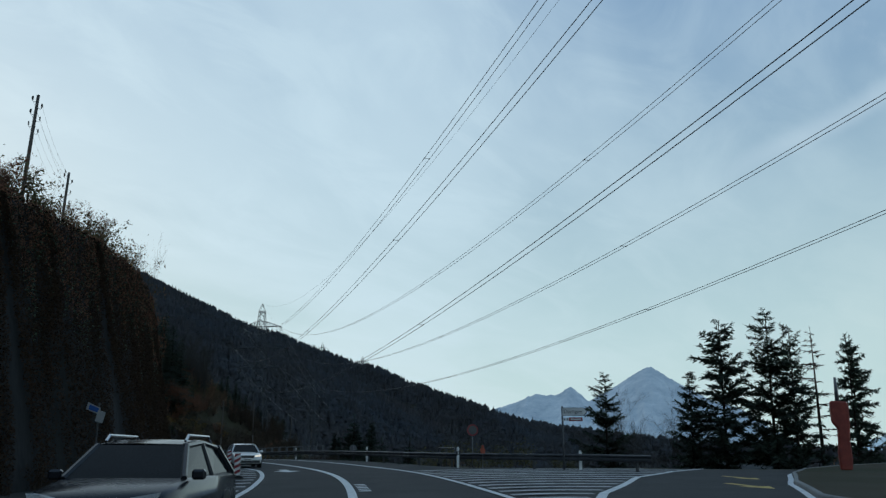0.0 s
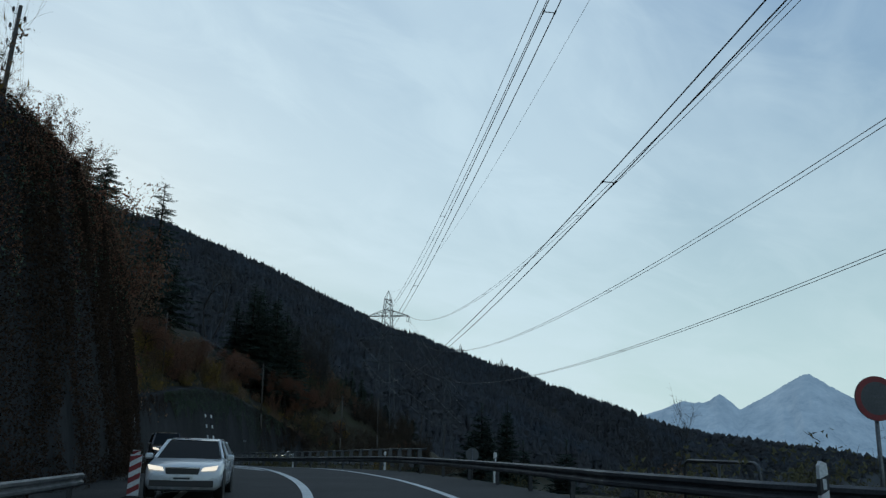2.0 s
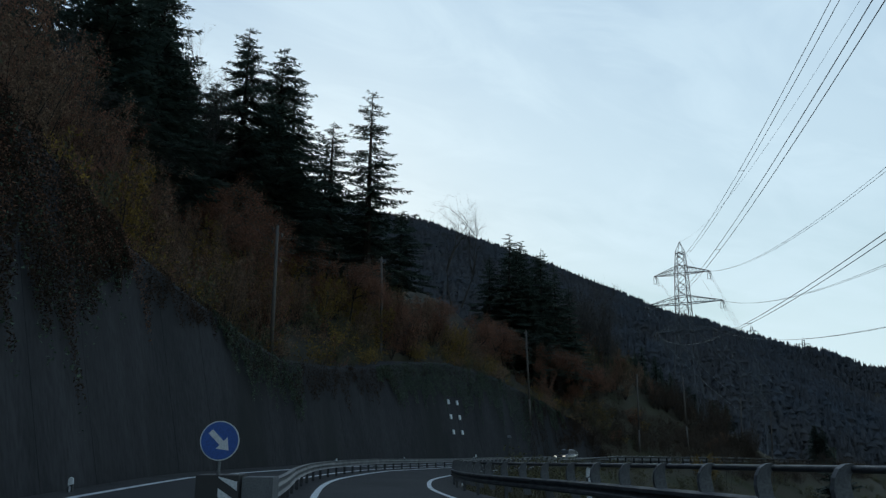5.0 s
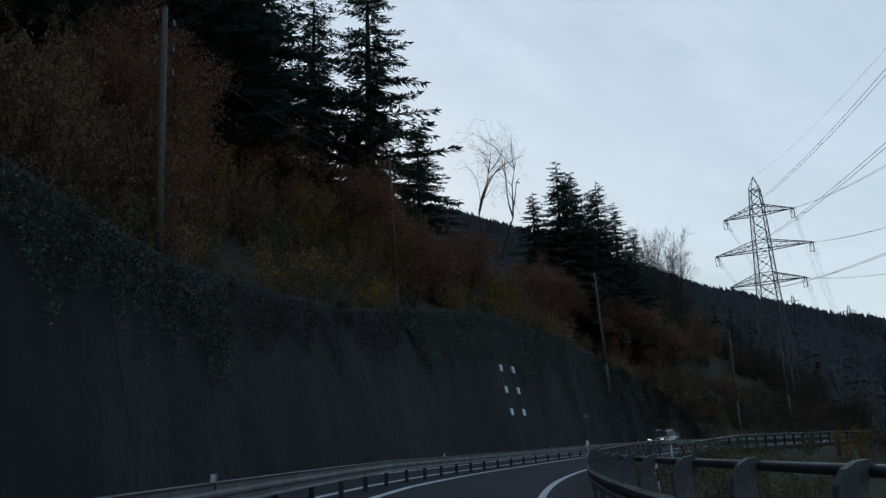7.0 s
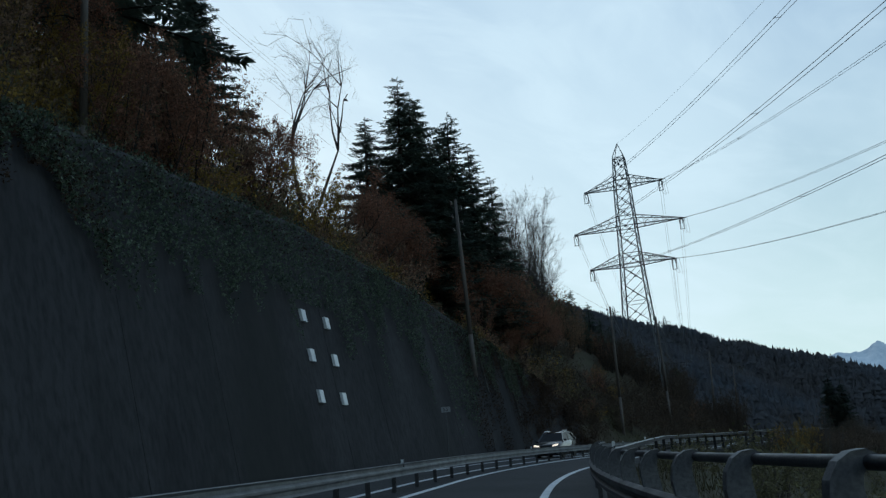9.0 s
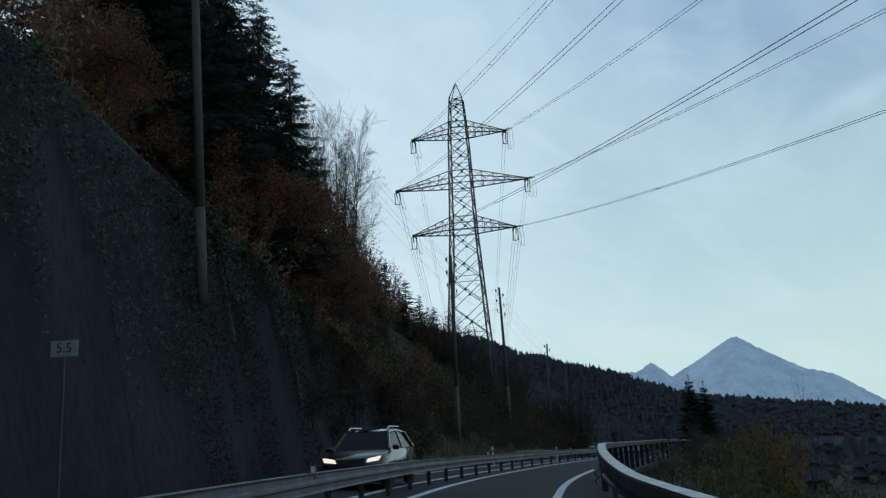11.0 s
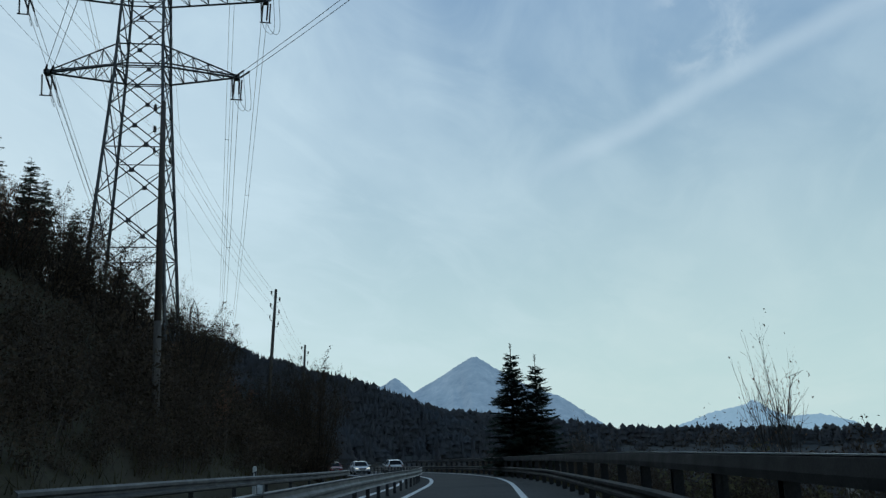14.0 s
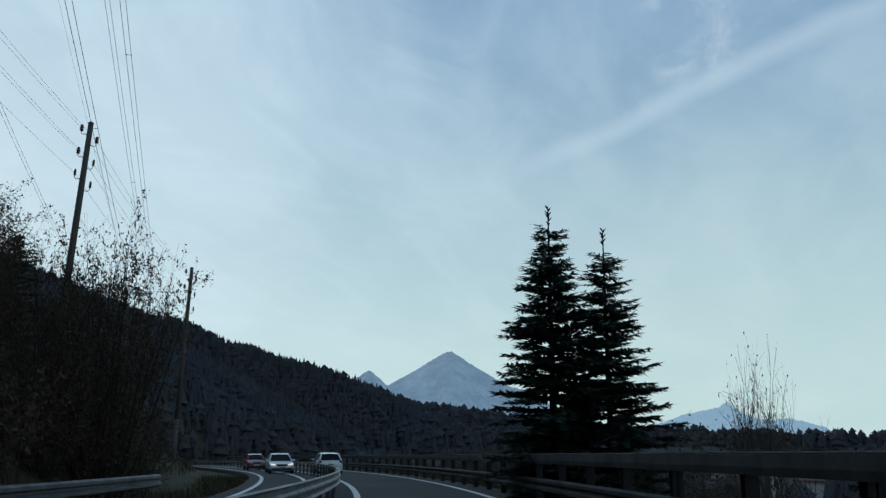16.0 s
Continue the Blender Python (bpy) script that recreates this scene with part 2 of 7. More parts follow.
WHITE_PLASTIC = material("white_plastic", (0.74, 0.75, 0.74), 0.5, second=(0.60, 0.61, 0.60), scale=3, fine=30)
REFLECTIVE = material("white_reflective_sheet", (0.68, 0.69, 0.69), 0.4, second=(0.56, 0.58, 0.58), scale=3, fine=30)
BLACK_PLASTIC = material("black_plastic", (0.018, 0.018, 0.019), 0.5, second=(0.026, 0.026, 0.027), scale=5)
SIGN_BLUE = material("blue_sign_sheet", (0.012, 0.085, 0.33), 0.4, second=(0.010, 0.07, 0.28), scale=2)
SIGN_RED = material("red_sign_sheet", (0.24, 0.014, 0.020), 0.45, second=(0.19, 0.012, 0.016), scale=2)
SIGN_WHITE = material("white_sign_sheet", (0.62, 0.63, 0.64), 0.45, second=(0.52, 0.53, 0.54), scale=2)
SIGN_GREY = material("sign_back", (0.11, 0.115, 0.12), 0.6, 0.3, second=(0.09, 0.094, 0.1), scale=3)
ORANGE = material("orange_plastic", (0.36, 0.060, 0.022), 0.55, second=(0.27, 0.046, 0.02), scale=3)
RED_SHEET = material("red_orange_cover", (0.27, 0.034, 0.018), 0.65, second=(0.17, 0.022, 0.014), scale=2.5, bump=0.3)
GREY_BOX = material("grey_cabinet_paint", (0.12, 0.124, 0.128), 0.6, second=(0.085, 0.088, 0.092), scale=2)
RUBBER = material("rubber", (0.018, 0.018, 0.018), 0.85, second=(0.025, 0.025, 0.025), scale=8)
RIM = material("alloy", (0.42, 0.43, 0.44), 0.35, 0.8, second=(0.3, 0.31, 0.32), scale=8)
CAR_WHITE = material("silver_white_paint", (0.62, 0.64, 0.66), 0.28, 0.15, second=(0.56, 0.58, 0.60), scale=0.8, fine=4, amount=0.15, coat=0.6)
CAR_BLACK = material("black_paint", (0.014, 0.015, 0.019), 0.22, second=(0.018, 0.019, 0.023), scale=0.8, fine=4, amount=0.15, coat=0.08, spec=0.3)
CAR_RED = material("red_paint", (0.20, 0.014, 0.016), 0.28, second=(0.17, 0.012, 0.014), scale=0.8, fine=4, amount=0.15, coat=0.6)
CAR_PLUM = material("dark_plum_paint", (0.035, 0.020, 0.026), 0.25, 0.2, second=(0.028, 0.017, 0.022), scale=0.8, fine=4, amount=0.15, coat=0.6)
CAR_GREY = material("anthracite_paint", (0.016, 0.017, 0.020), 0.25, 0.2, second=(0.013, 0.014, 0.017), scale=0.8, fine=4, amount=0.15, coat=0.6)
CAR_GLASS = material("tinted_glass", (0.012, 0.015, 0.018), 0.05, second=(0.008, 0.010, 0.012), scale=1, spec=0.06)
CHROME = material("chrome", (0.62, 0.63, 0.65), 0.15, 1.0, second=(0.5, 0.51, 0.53), scale=4)
LAMP_LIT = material("lit_headlamp", (0.8, 0.8, 0.78), 0.2, emit=((1.0, 0.90, 0.72), 0.8))
LAMP_WARM = material("lit_fog_lamp", (0.8, 0.7, 0.4), 0.2, emit=((1.0, 0.66, 0.22), 2.5))
LAMP_CLEAR = material("clear_lamp", (0.50, 0.52, 0.54), 0.12, second=(0.4, 0.42, 0.44), scale=5, spec=0.8)
LAMP_RED = material("red_lamp", (0.22, 0.012, 0.014), 0.2, second=(0.16, 0.01, 0.012), scale=5)
PLATE = material("number_plate", (0.60, 0.61, 0.60), 0.5, second=(0.52, 0.53, 0.52), scale=6)
HOUSE_WALL = material("house_render", (0.55, 0.53, 0.48), 0.9, second=(0.46, 0.44, 0.40), scale=0.5, fine=5, vary=0.2)
HOUSE_ROOF = material("house_tiles", (0.14, 0.075, 0.055), 0.85, second=(0.10, 0.06, 0.05), scale=0.6, fine=6, vary=0.25)
HOUSE_GLASS = material("house_window", (0.03, 0.035, 0.04), 0.1, scale=1)


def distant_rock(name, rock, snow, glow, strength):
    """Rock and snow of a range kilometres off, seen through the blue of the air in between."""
    # Emission paints that blue haze onto the rock.
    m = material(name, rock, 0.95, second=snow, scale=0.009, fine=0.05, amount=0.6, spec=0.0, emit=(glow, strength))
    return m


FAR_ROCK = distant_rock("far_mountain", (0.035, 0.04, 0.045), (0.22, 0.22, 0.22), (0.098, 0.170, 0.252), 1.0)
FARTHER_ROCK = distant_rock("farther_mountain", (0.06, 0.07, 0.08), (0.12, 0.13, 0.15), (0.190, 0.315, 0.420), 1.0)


# ---------------------------------------------------------------- building helpers
class Solid:
    """Collects quads and triangles for one mesh."""

    def __init__(self):
        self.v, self.f = [], []

    def face(self, *pts):
        k = len(self.v)
        self.v.extend(tuple(p) for p in pts)
        self.f.append(tuple(range(k, k + len(pts))))

    def box(self, x0, x1, y0, y1, z0, z1, m=None):
        k = len(self.v)
        pts = [Vector((x, y, z)) for z in (z0, z1) for y in (y0, y1) for x in (x0, x1)]
        self.v.extend(tuple(m @ p if m else p) for p in pts)
        for q in ((0, 2, 3, 1), (4, 5, 7, 6), (0, 1, 5, 4), (1, 3, 7, 5), (3, 2, 6, 7), (2, 0, 4, 6)):
            self.f.append(tuple(k + i for i in q))

    def tube(self, pts, radius, sides=6, caps=True):
        """A round bar through the points; radius is a number or one for each point."""
        pts = [Vector(p) for p in pts]
        k0, n = len(self.v), len(pts)
        ref = None
        for i, p in enumerate(pts):
            way_ = (pts[min(i + 1, n - 1)] - pts[max(i - 1, 0)])
            way_ = way_.normalized() if way_.length > 1e-9 else Vector((0, 0, 1))
            if ref is None or abs(ref.dot(way_)) > 0.95:
                ref = Vector((0, 0, 1)) if abs(way_.z) < 0.9 else Vector((1, 0, 0))
            a = way_.cross(ref).normalized()
            b = a.cross(way_)
            r = radius[i] if isinstance(radius, (list, tuple)) else radius
            for j in range(sides):
                w = 2 * math.pi * j / sides
                self.v.append(tuple(p + a * (r * math.cos(w)) + b * (r * math.sin(w))))
        for i in range(n - 1):
            for j in range(sides):
                a0, a1 = k0 + i * sides + j, k0 + i * sides + (j + 1) % sides
                self.f.append((a0, a1, a1 + sides, a0 + sides))
        if caps:
            self.f.append(tuple(k0 + j for j in reversed(range(sides))))
            self.f.append(tuple(k0 + (n - 1) * sides + j for j in range(sides)))

    def lathe(self, profile, sides=12, m=None):
        """Turns (radius, height) pairs round the z axis."""
        k0 = len(self.v)
        for r, z in profile:
            for j in range(sides):
                w = 2 * math.pi * j / sides
                p = Vector((r * math.cos(w), r * math.sin(w), z))
                self.v.append(tuple(m @ p if m else p))
        for i in range(len(profile) - 1):
            for j in range(sides):
                a0, a1 = k0 + i * sides + j, k0 + i * sides + (j + 1) % sides
                self.f.append((a0, a1, a1 + sides, a0 + sides))
        self.f.append(tuple(k0 + j for j in reversed(range(sides))))
        self.f.append(tuple(k0 + (len(profile) - 1) * sides + j for j in range(sides)))

    def prism(self, outline, thick, m=None):
        """An outline in x and z, extruded from y = 0 to thick."""
        k, n = len(self.v), len(outline)
        for y in (0, thick):
            for x, z in outline:
                p = Vector((x, y, z))
                self.v.append(tuple(m @ p if m else p))
        self.f.append(tuple(k + i for i in range(n)))
        self.f.append(tuple(k + n + i for i in reversed(range(n))))
        for i in range(n):
            j = (i + 1) % n
            self.f.append((k + i, k + n + i, k + n + j, k + j))

    def data(self, name, mat, smooth=False):
        me = bpy.data.meshes.new(name)
        me.from_pydata(self.v, [], self.f)
        me.materials.append(mat)
        if smooth:
            me.shade_smooth()
        me.validate()
        return me


def quads(name, verts, mat):
    """A mesh of free quads or triangles from an array of (n, corners, 3)."""
    v = np.asarray(verts, dtype=np.float32)
    k = v.shape[1]
    v = v.reshape(-1, 3)
    n = len(v) // k
    me = bpy.data.meshes.new(name)
    me.vertices.add(n * k)
    me.vertices.foreach_set("co", v.ravel())
    me.loops.add(n * k)
    me.loops.foreach_set("vertex_index", np.arange(n * k, dtype=np.int32))
    me.polygons.add(n)
    me.polygons.foreach_set("loop_start", np.arange(0, n * k, k, dtype=np.int32))
    me.update(calc_edges=True)
    me.materials.append(mat)
    return me


def part(name, solid, mat, parent=None, label="", smooth=False):
    """Links a mesh as one object under a thing or a part."""
    me = solid.data(name, mat, smooth) if isinstance(solid, Solid) else solid
    ob = new(name, me)
    if parent is not None:
        ob.parent = parent
    if label:
        ob["label"] = label
    return ob


def thing(name, label, category, m=None, group="", kind=""):
    ob = tagged(new(name), label, category, group, kind)
    ob.empty_display_size = 0.3
    if m is not None:
        ob.matrix_world = m
    return ob


# ---------------------------------------------------------------- the lie of the land
# the line of the right-hand lane, every 20 m from 60 m behind the start
LANE_X = (0.6, 0.4, 0.2, 0.0, -0.8, -3.8, -9.6, -17.7, -27.7, -38.1, -46.3, -52.0, -54.9, -54.5, -51.5, -46.9, -42.1)
LANE_Y = (-60, -40, -20, 0, 20, 39.7, 58.9, 77.1, 94.4, 111.5, 129.8, 148.9, 168.7, 188.7, 208.4, 227.9, 247.3)
LANE_Z = (0, 0, 0, 0, 0.0, 0.28, 0.43, 0.55, 0.40, 0.19, 0.0, -0.15, -0.15, -0.28, -0.50, -0.73, -1.10)
BANK = (0, 0, 0, 0, -0.018, -0.026, -0.027, -0.009, 0.022, 0.054, 0.069, 0.060, 0.051, 0.054, 0.037, 0.017, 0.003)


def spline(values, u):
    """Catmull-Rom through evenly spaced values, at u counted in steps."""
    i = np.clip(np.floor(u).astype(int), 0, len(values) - 2)
    f = u - i
    v = np.concatenate([[2 * values[0] - values[1]], values, [2 * values[-1] - values[-2]]])
    a, b, c, d = v[i], v[i + 1], v[i + 2], v[i + 3]
    return b + 0.5 * f * (c - a + f * (2 * a - 5 * b + 4 * c - d + f * (3 * (b - c) + d - a)))


STEP = 0.5
base_s = np.arange(-60, 260.01, STEP)
base_u = (base_s + 60) / 20
lane = np.stack([spline(np.array(LANE_X, float), base_u), spline(np.array(LANE_Y, float), base_u), spline(np.array(LANE_Z, float), base_u)], 1)
turn = math.atan2(lane[-1, 1] - lane[-3, 1], lane[-1, 0] - lane[-3, 0])
more = [lane[-1]]
for k in range(int(200 / STEP)):
    s_now = 260 + k * STEP
    turn += radians((0.25 if s_now < 335 else 0.1) * STEP)
    more.append(more[-1] + np.array([math.cos(turn) * STEP, math.sin(turn) * STEP, -0.020 * STEP]))
lane = np.vstack([lane, more[1:]])
lane_s = -60 + STEP * np.arange(len(lane))
tangent = np.gradient(lane[:, :2], axis=0)
tangent /= np.linalg.norm(tangent, axis=1)[:, None]


def tilt_at(s):
    return np.interp(s, [-60 + 20 * i for i in range(17)] + [285], BANK + (0,))


def at(s, d, h=0.0):
    """The place s metres along the lane, d to its right and h above the road."""
    x, y, z = (np.interp(s, lane_s, lane[:, i]) for i in range(3))
    tx, ty = np.interp(s, lane_s, tangent[:, 0]), np.interp(s, lane_s, tangent[:, 1])
    q = math.hypot(tx, ty)
    return Vector((x + d * ty / q, y - d * tx / q, z + h - max(-9, min(4, d)) * tilt_at(s)))


def heading(s):
    """Degrees to turn a thing that faces +y so that it looks along the road."""
    tx, ty = np.interp(s, lane_s, tangent[:, 0]), np.interp(s, lane_s, tangent[:, 1])
    return math.degrees(math.atan2(-tx, ty))


def along_lane(x, y):
    """Nearest s and d, for arrays of places."""
    x, y = np.asarray(x, float).ravel(), np.asarray(y, float).ravel()
    s, d = np.empty(len(x)), np.empty(len(x))
    coarse = slice(None, None, 4)
    cx, cy = lane[coarse, 0], lane[coarse, 1]
    for k in range(0, len(x), 4000):
        q = slice(k, k + 4000)
        i = np.argmin((x[q, None] - cx) ** 2 + (y[q, None] - cy) ** 2, 1) * 4
        for _ in range(3):
            g = (x[q] - lane[i, 0]) * tangent[i, 0] + (y[q] - lane[i, 1]) * tangent[i, 1]
            i = np.clip(i + np.round(g / STEP).astype(int), 0, len(lane) - 1)
        s[q] = lane_s[i] + (x[q] - lane[i, 0]) * tangent[i, 0] + (y[q] - lane[i, 1]) * tangent[i, 1]
        d[q] = (x[q] - lane[i, 0]) * tangent[i, 1] - (y[q] - lane[i, 1]) * tangent[i, 0]
    return s, d


def table(*pairs):
    ss, vs = [p[0] for p in pairs], [p[1] for p in pairs]
    return lambda s: np.interp(s, ss, vs)


right_line = table((-60, 3.0), (10, 3.0), (23, 2.85), (33, 2.6), (50, 2.15), (66, 2.5), (81, 2.4), (100, 2.3), (117, 1.5), (131, 0.9), (147, 0.85), (171, 0.9), (199, 1.1), (224, 1.15), (256, 2.15), (275, 2.7), (300, 2.6), (400, 2.4))
centre_line = table((-60, -1.4), (24, -1.25), (57, -1.3), (83, -1.4), (95, -1.6), (107, -2.4), (123, -3.0), (140, -3.2), (156, -2.95), (171, -2.45), (197, -2.25), (224, -2.1), (258, -1.6), (280, -1.2), (300, -1.3), (400, -1.4))
left_line = table((-60, -4.9), (20, -4.7), (35, -4.5), (49, -4.15), (62, -4.85), (80, -5.7), (92, -6.95), (104, -7.9), (116, -7.9), (122, -7.5), (144, -6.6), (162, -6.15), (199, -5.75), (224, -5.6), (258, -5.2), (277, -5.0), (300, -5.2), (400, -5.2))
rail_right = table((36, 13.5), (39.5, 11.6), (43, 7.6), (46, 5.7), (51, 4.9), (65, 5.2), (80, 5.2), (95, 4.8), (104, 4.2), (113, 3.0), (125, 2.3), (145, 2.15), (170, 2.15), (187, 2.1), (205, 2.35), (217, 2.75), (237, 3.5), (258, 3.9), (272, 3.7), (300, 3.4), (400, 3.4))
rail_centre = lambda s: centre_line(s) - 0.65
wall_foot = table((-60, -13), (30, -12.5), (48, -10.0), (66, -8.2), (82, -7.75), (90, -7.75), (104, -9.1), (118, -9.6), (135, -9.2), (150, -8.8), (165, -8.4), (178, -8.2), (205, -8.2), (225, -8.6), (400, -9))
wall_height = table((-60, 9.0), (20, 10.0), (60, 11.5), (100, 10.8), (112, 9.8), (121, 8.8), (139, 6.8), (147, 7.3), (156, 8.0), (168, 9.8), (180, 11.0), (192, 10.4), (204, 8.0), (213, 5.6), (219, 3.6), (222, 0.0), (400, 0.0))
WALL_END = 220.0
BATTER = 0.20
rise = table((-60, 0.55), (60, 0.6), (110, 0.65), (140, 0.8), (165, 0.9), (215, 0.85), (240, 0.84), (280, 0.78), (300, 0.62), (400, 0.5))
crest_d = table((-60, 11), (60, 9), (110, 13), (140, 20), (165, 25), (215, 27), (250, 27), (300, 30), (400, 40))
apron = table((-60, 60), (30, 60), (45, 38), (56, 14), (66, 7.5), (80, 6.6), (400, 5.2))
# wooded spur beyond the pylon and the low wooded rises across the valley: x, y, height of the ground on the crest
SPUR = ((-1500, 300, 420), (-900, 560, 335), (-560, 800, 261), (-470, 850, 237), (-418, 897, 219), (-365, 942, 189), (-330, 995, 175), (-225, 1020, 140), (-172, 1035, 121), (-100, 1000, 95), (-35, 960, 68), (20, 880, 45), (50, 828, 25), (72, 782, 6), (92, 732, -12))
RISES = ((40, 1040, 34), (80, 1010, 30), (117, 995, 23), (200, 1000, 14), (300, 960, 1), (450, 900, -4), (620, 860, -5), (800, 760, -4), (1100, 640, -3), (1600, 300, 0), (1900, -400, 10))


def ridge(x, y, crest, slope):
    best = np.full(len(x), -1e3)
    for a, b in zip(crest, crest[1:]):
        a, b = np.array(a, float), np.array(b, float)
        v = b[:2] - a[:2]
        f = np.clip(((x - a[0]) * v[0] + (y - a[1]) * v[1]) / (v @ v), 0, 1)
        away = np.hypot(x - a[0] - f * v[0], y - a[1] - f * v[1])
        best = np.maximum(best, a[2] + f * (b[2] - a[2]) - slope * np.sqrt(away ** 2 + 400) + slope * 20)
    return best


def ground_height(x, y):
    """Height of the ground sheet at arrays of places."""
    x, y = np.asarray(x, float).ravel(), np.asarray(y, float).ravel()
    s, d = along_lane(x, y)
    zr = np.interp(s, lane_s, lane[:, 2]) - np.clip(d, -9, 4) * tilt_at(s)
    z = zr - 0.30
    # left: level to the foot of the wall, then up behind it
    hw = wall_height(s)
    top_d = wall_foot(s) - BATTER * hw - np.where(hw > 0.5, 2.3, 0.6)
    back = np.maximum(0, top_d - d)
    steep = np.minimum(back, crest_d(s))
    up_left = hw + rise(s) * steep + 0.12 * np.maximum(0, back - crest_d(s)) + np.where(back > 0, 0.3, 0)
    z = np.where(back > 0, zr + up_left, z)
    # right: an apron, then down to the valley floor
    fall = np.maximum(0, d - apron(s))
    z = np.where(d > 0, np.maximum(zr - 0.30 - 0.55 * fall, -15.0), z)
    # past the end of the road the slope eases out into the valley
    far = np.clip((np.hypot(x + 40, y - 120) - 330) / 220, 0, 1)
    far = far * far * (3 - 2 * far)
    z = z * (1 - far) + far * -14.0
    z = np.maximum(z, np.maximum(ridge(x, y, SPUR, 0.50), ridge(x, y, RISES, 0.22)))
    bumps = 1.6 * np.sin(x / 13 + 1.3) * np.sin(y / 17) + 0.7 * np.sin(x / 5.1) * np.sin(y / 4.3 + 2)
    free = np.clip((-d - 13) / 12, 0, 1) + np.clip((d - 9 - np.minimum(apron(s), 30)) / 8, 0, 1)
    return z + np.clip(free, 0, 1) * bumps * 0.6


def stand(x, y):
    return float(ground_height([x], [y])[0])


def on_slope(s, d):
    p = at(s, d)
    return Vector((p.x, p.y, stand(p.x, p.y)))


def spaced(inner0, inner1, step, reach):
    mid = list(np.arange(inner0, inner1 + 0.01, step))
    lo, hi, g = [inner0], [inner1], step
    while hi[-1] < reach:
        g *= 1.16
        hi.append(hi[-1] + g)
    g = step
    while lo[-1] > -reach:
        g *= 1.16
        lo.append(lo[-1] - g)
    return np.array(lo[:0:-1] + mid + hi[1:])


gx, gy = spaced(-150, 90, 2.0, 4700), spaced(-70, 420, 2.0, 4700)
GX, GY = np.meshgrid(gx, gy)
GZ = ground_height(GX, GY)
gn = len(gx)
gq = (np.arange(len(gy) - 1)[:, None] * gn + np.arange(gn - 1)[None, :]).ravel()
gf = np.stack([gq, gq + 1, gq + 1 + gn, gq + gn], 1)
ground_mesh = bpy.data.meshes.new("ground")
ground_mesh.from_pydata(np.stack([GX.ravel(), GY.ravel(), GZ], 1).tolist(), [], gf.tolist())
ground_mesh.materials.append(GRASS)
ground_mesh.materials.append(SOIL)
ground_mesh.materials.append(HAZY_FLOOR)
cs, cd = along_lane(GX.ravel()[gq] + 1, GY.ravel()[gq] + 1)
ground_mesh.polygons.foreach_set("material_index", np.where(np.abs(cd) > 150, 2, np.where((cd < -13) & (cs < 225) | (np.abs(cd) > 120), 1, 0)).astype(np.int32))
ground_mesh.shade_smooth()
tagged(new("ground", ground_mesh), "autumn grass and leaf litter on the slope beside the road", "ground", kind="structure")


# ---------------------------------------------------------------- road
def sweep(profile, s0, s1, dfun, step=1.0, solid=None, closed=True, hfun=None):
    """Carries a profile of (sideways, up) pairs along the road at the offset dfun(s)."""
    b = solid or Solid()
    n = max(2, int(math.ceil((s1 - s0) / step)) + 1)
    k0, m = len(b.v), len(profile)
    for s in np.linspace(s0, s1, n):
        d = float(dfun(s))
        for dd, hh in profile:
            b.v.append(tuple(at(s, d + dd, hh + (float(hfun(s)) if hfun else 0.0))))
    for i in range(n - 1):
        for j in range(m if closed else m - 1):
            a0, a1 = k0 + i * m + j, k0 + i * m + (j + 1) % m
            b.f.append((a0, a0 + m, a1 + m, a1))
    if closed:
        b.f.append(tuple(k0 + j for j in range(m)))
        b.f.append(tuple(k0 + (n - 1) * m + j for j in reversed(range(m))))
    return b


def strip(left, right, s0, s1, h, thick, step=1.0, cells=1):
    """A sheet between two offsets, with a skirt down both sides."""
    b = Solid()
    n = max(2, int(math.ceil((s1 - s0) / step)) + 1)
    m = cells + 3
    for s in np.linspace(s0, s1, n):
        l_, r_ = float(left(s)), float(right(s))
        b.v.append(tuple(at(s, l_, h - thick)))
        for j in range(cells + 1):
            b.v.append(tuple(at(s, l_ + (r_ - l_) * j / cells, h)))
        b.v.append(tuple(at(s, r_, h - thick)))
    for i in range(n - 1):
        for j in range(m - 1):
            a0 = i * m + j
            b.f.append((a0, a0 + 1, a0 + 1 + m, a0 + m))
    return b


road_left = lambda s: left_line(s) - 0.7
road_right = table((-60, 34), (22, 30), (38, 24), (42, 14), (45, 6.2), (50, 5.4), (65, 5.6), (80, 5.6), (95, 5.2), (104, 4.6), (113, 3.4), (125, 2.6), (205, 2.6), (217, 3.0), (237, 3.8), (258, 4.2), (300, 3.8), (400, 3.8))
road = part("road", strip(road_left, road_right, -60, 400, 0.0, 0.35, cells=6), ASPHALT)
tagged(road, "dark damp asphalt two-lane road curving along the slope", "road", kind="structure")
shoulder = part("road_shoulder", strip(wall_foot, lambda s: road_left(s) - 0.01, -60, 221, -0.03, 0.3), ASPHALT_OLD)
tagged(shoulder, "worn grey asphalt strip between road and retaining wall", "road shoulder", kind="structure")


def marking(solid, mat=PAINT_ROAD, label="white painted line on the asphalt"):
    return tagged(part("road_marking", solid, mat), label, "road marking", kind="structure")


def line(dfun, s0, s1, width=0.18, mat=PAINT_ROAD, h=0.006):
    return marking(strip(lambda s: dfun(s) - width / 2, lambda s: dfun(s) + width / 2, s0, s1, h, 0.004), mat)


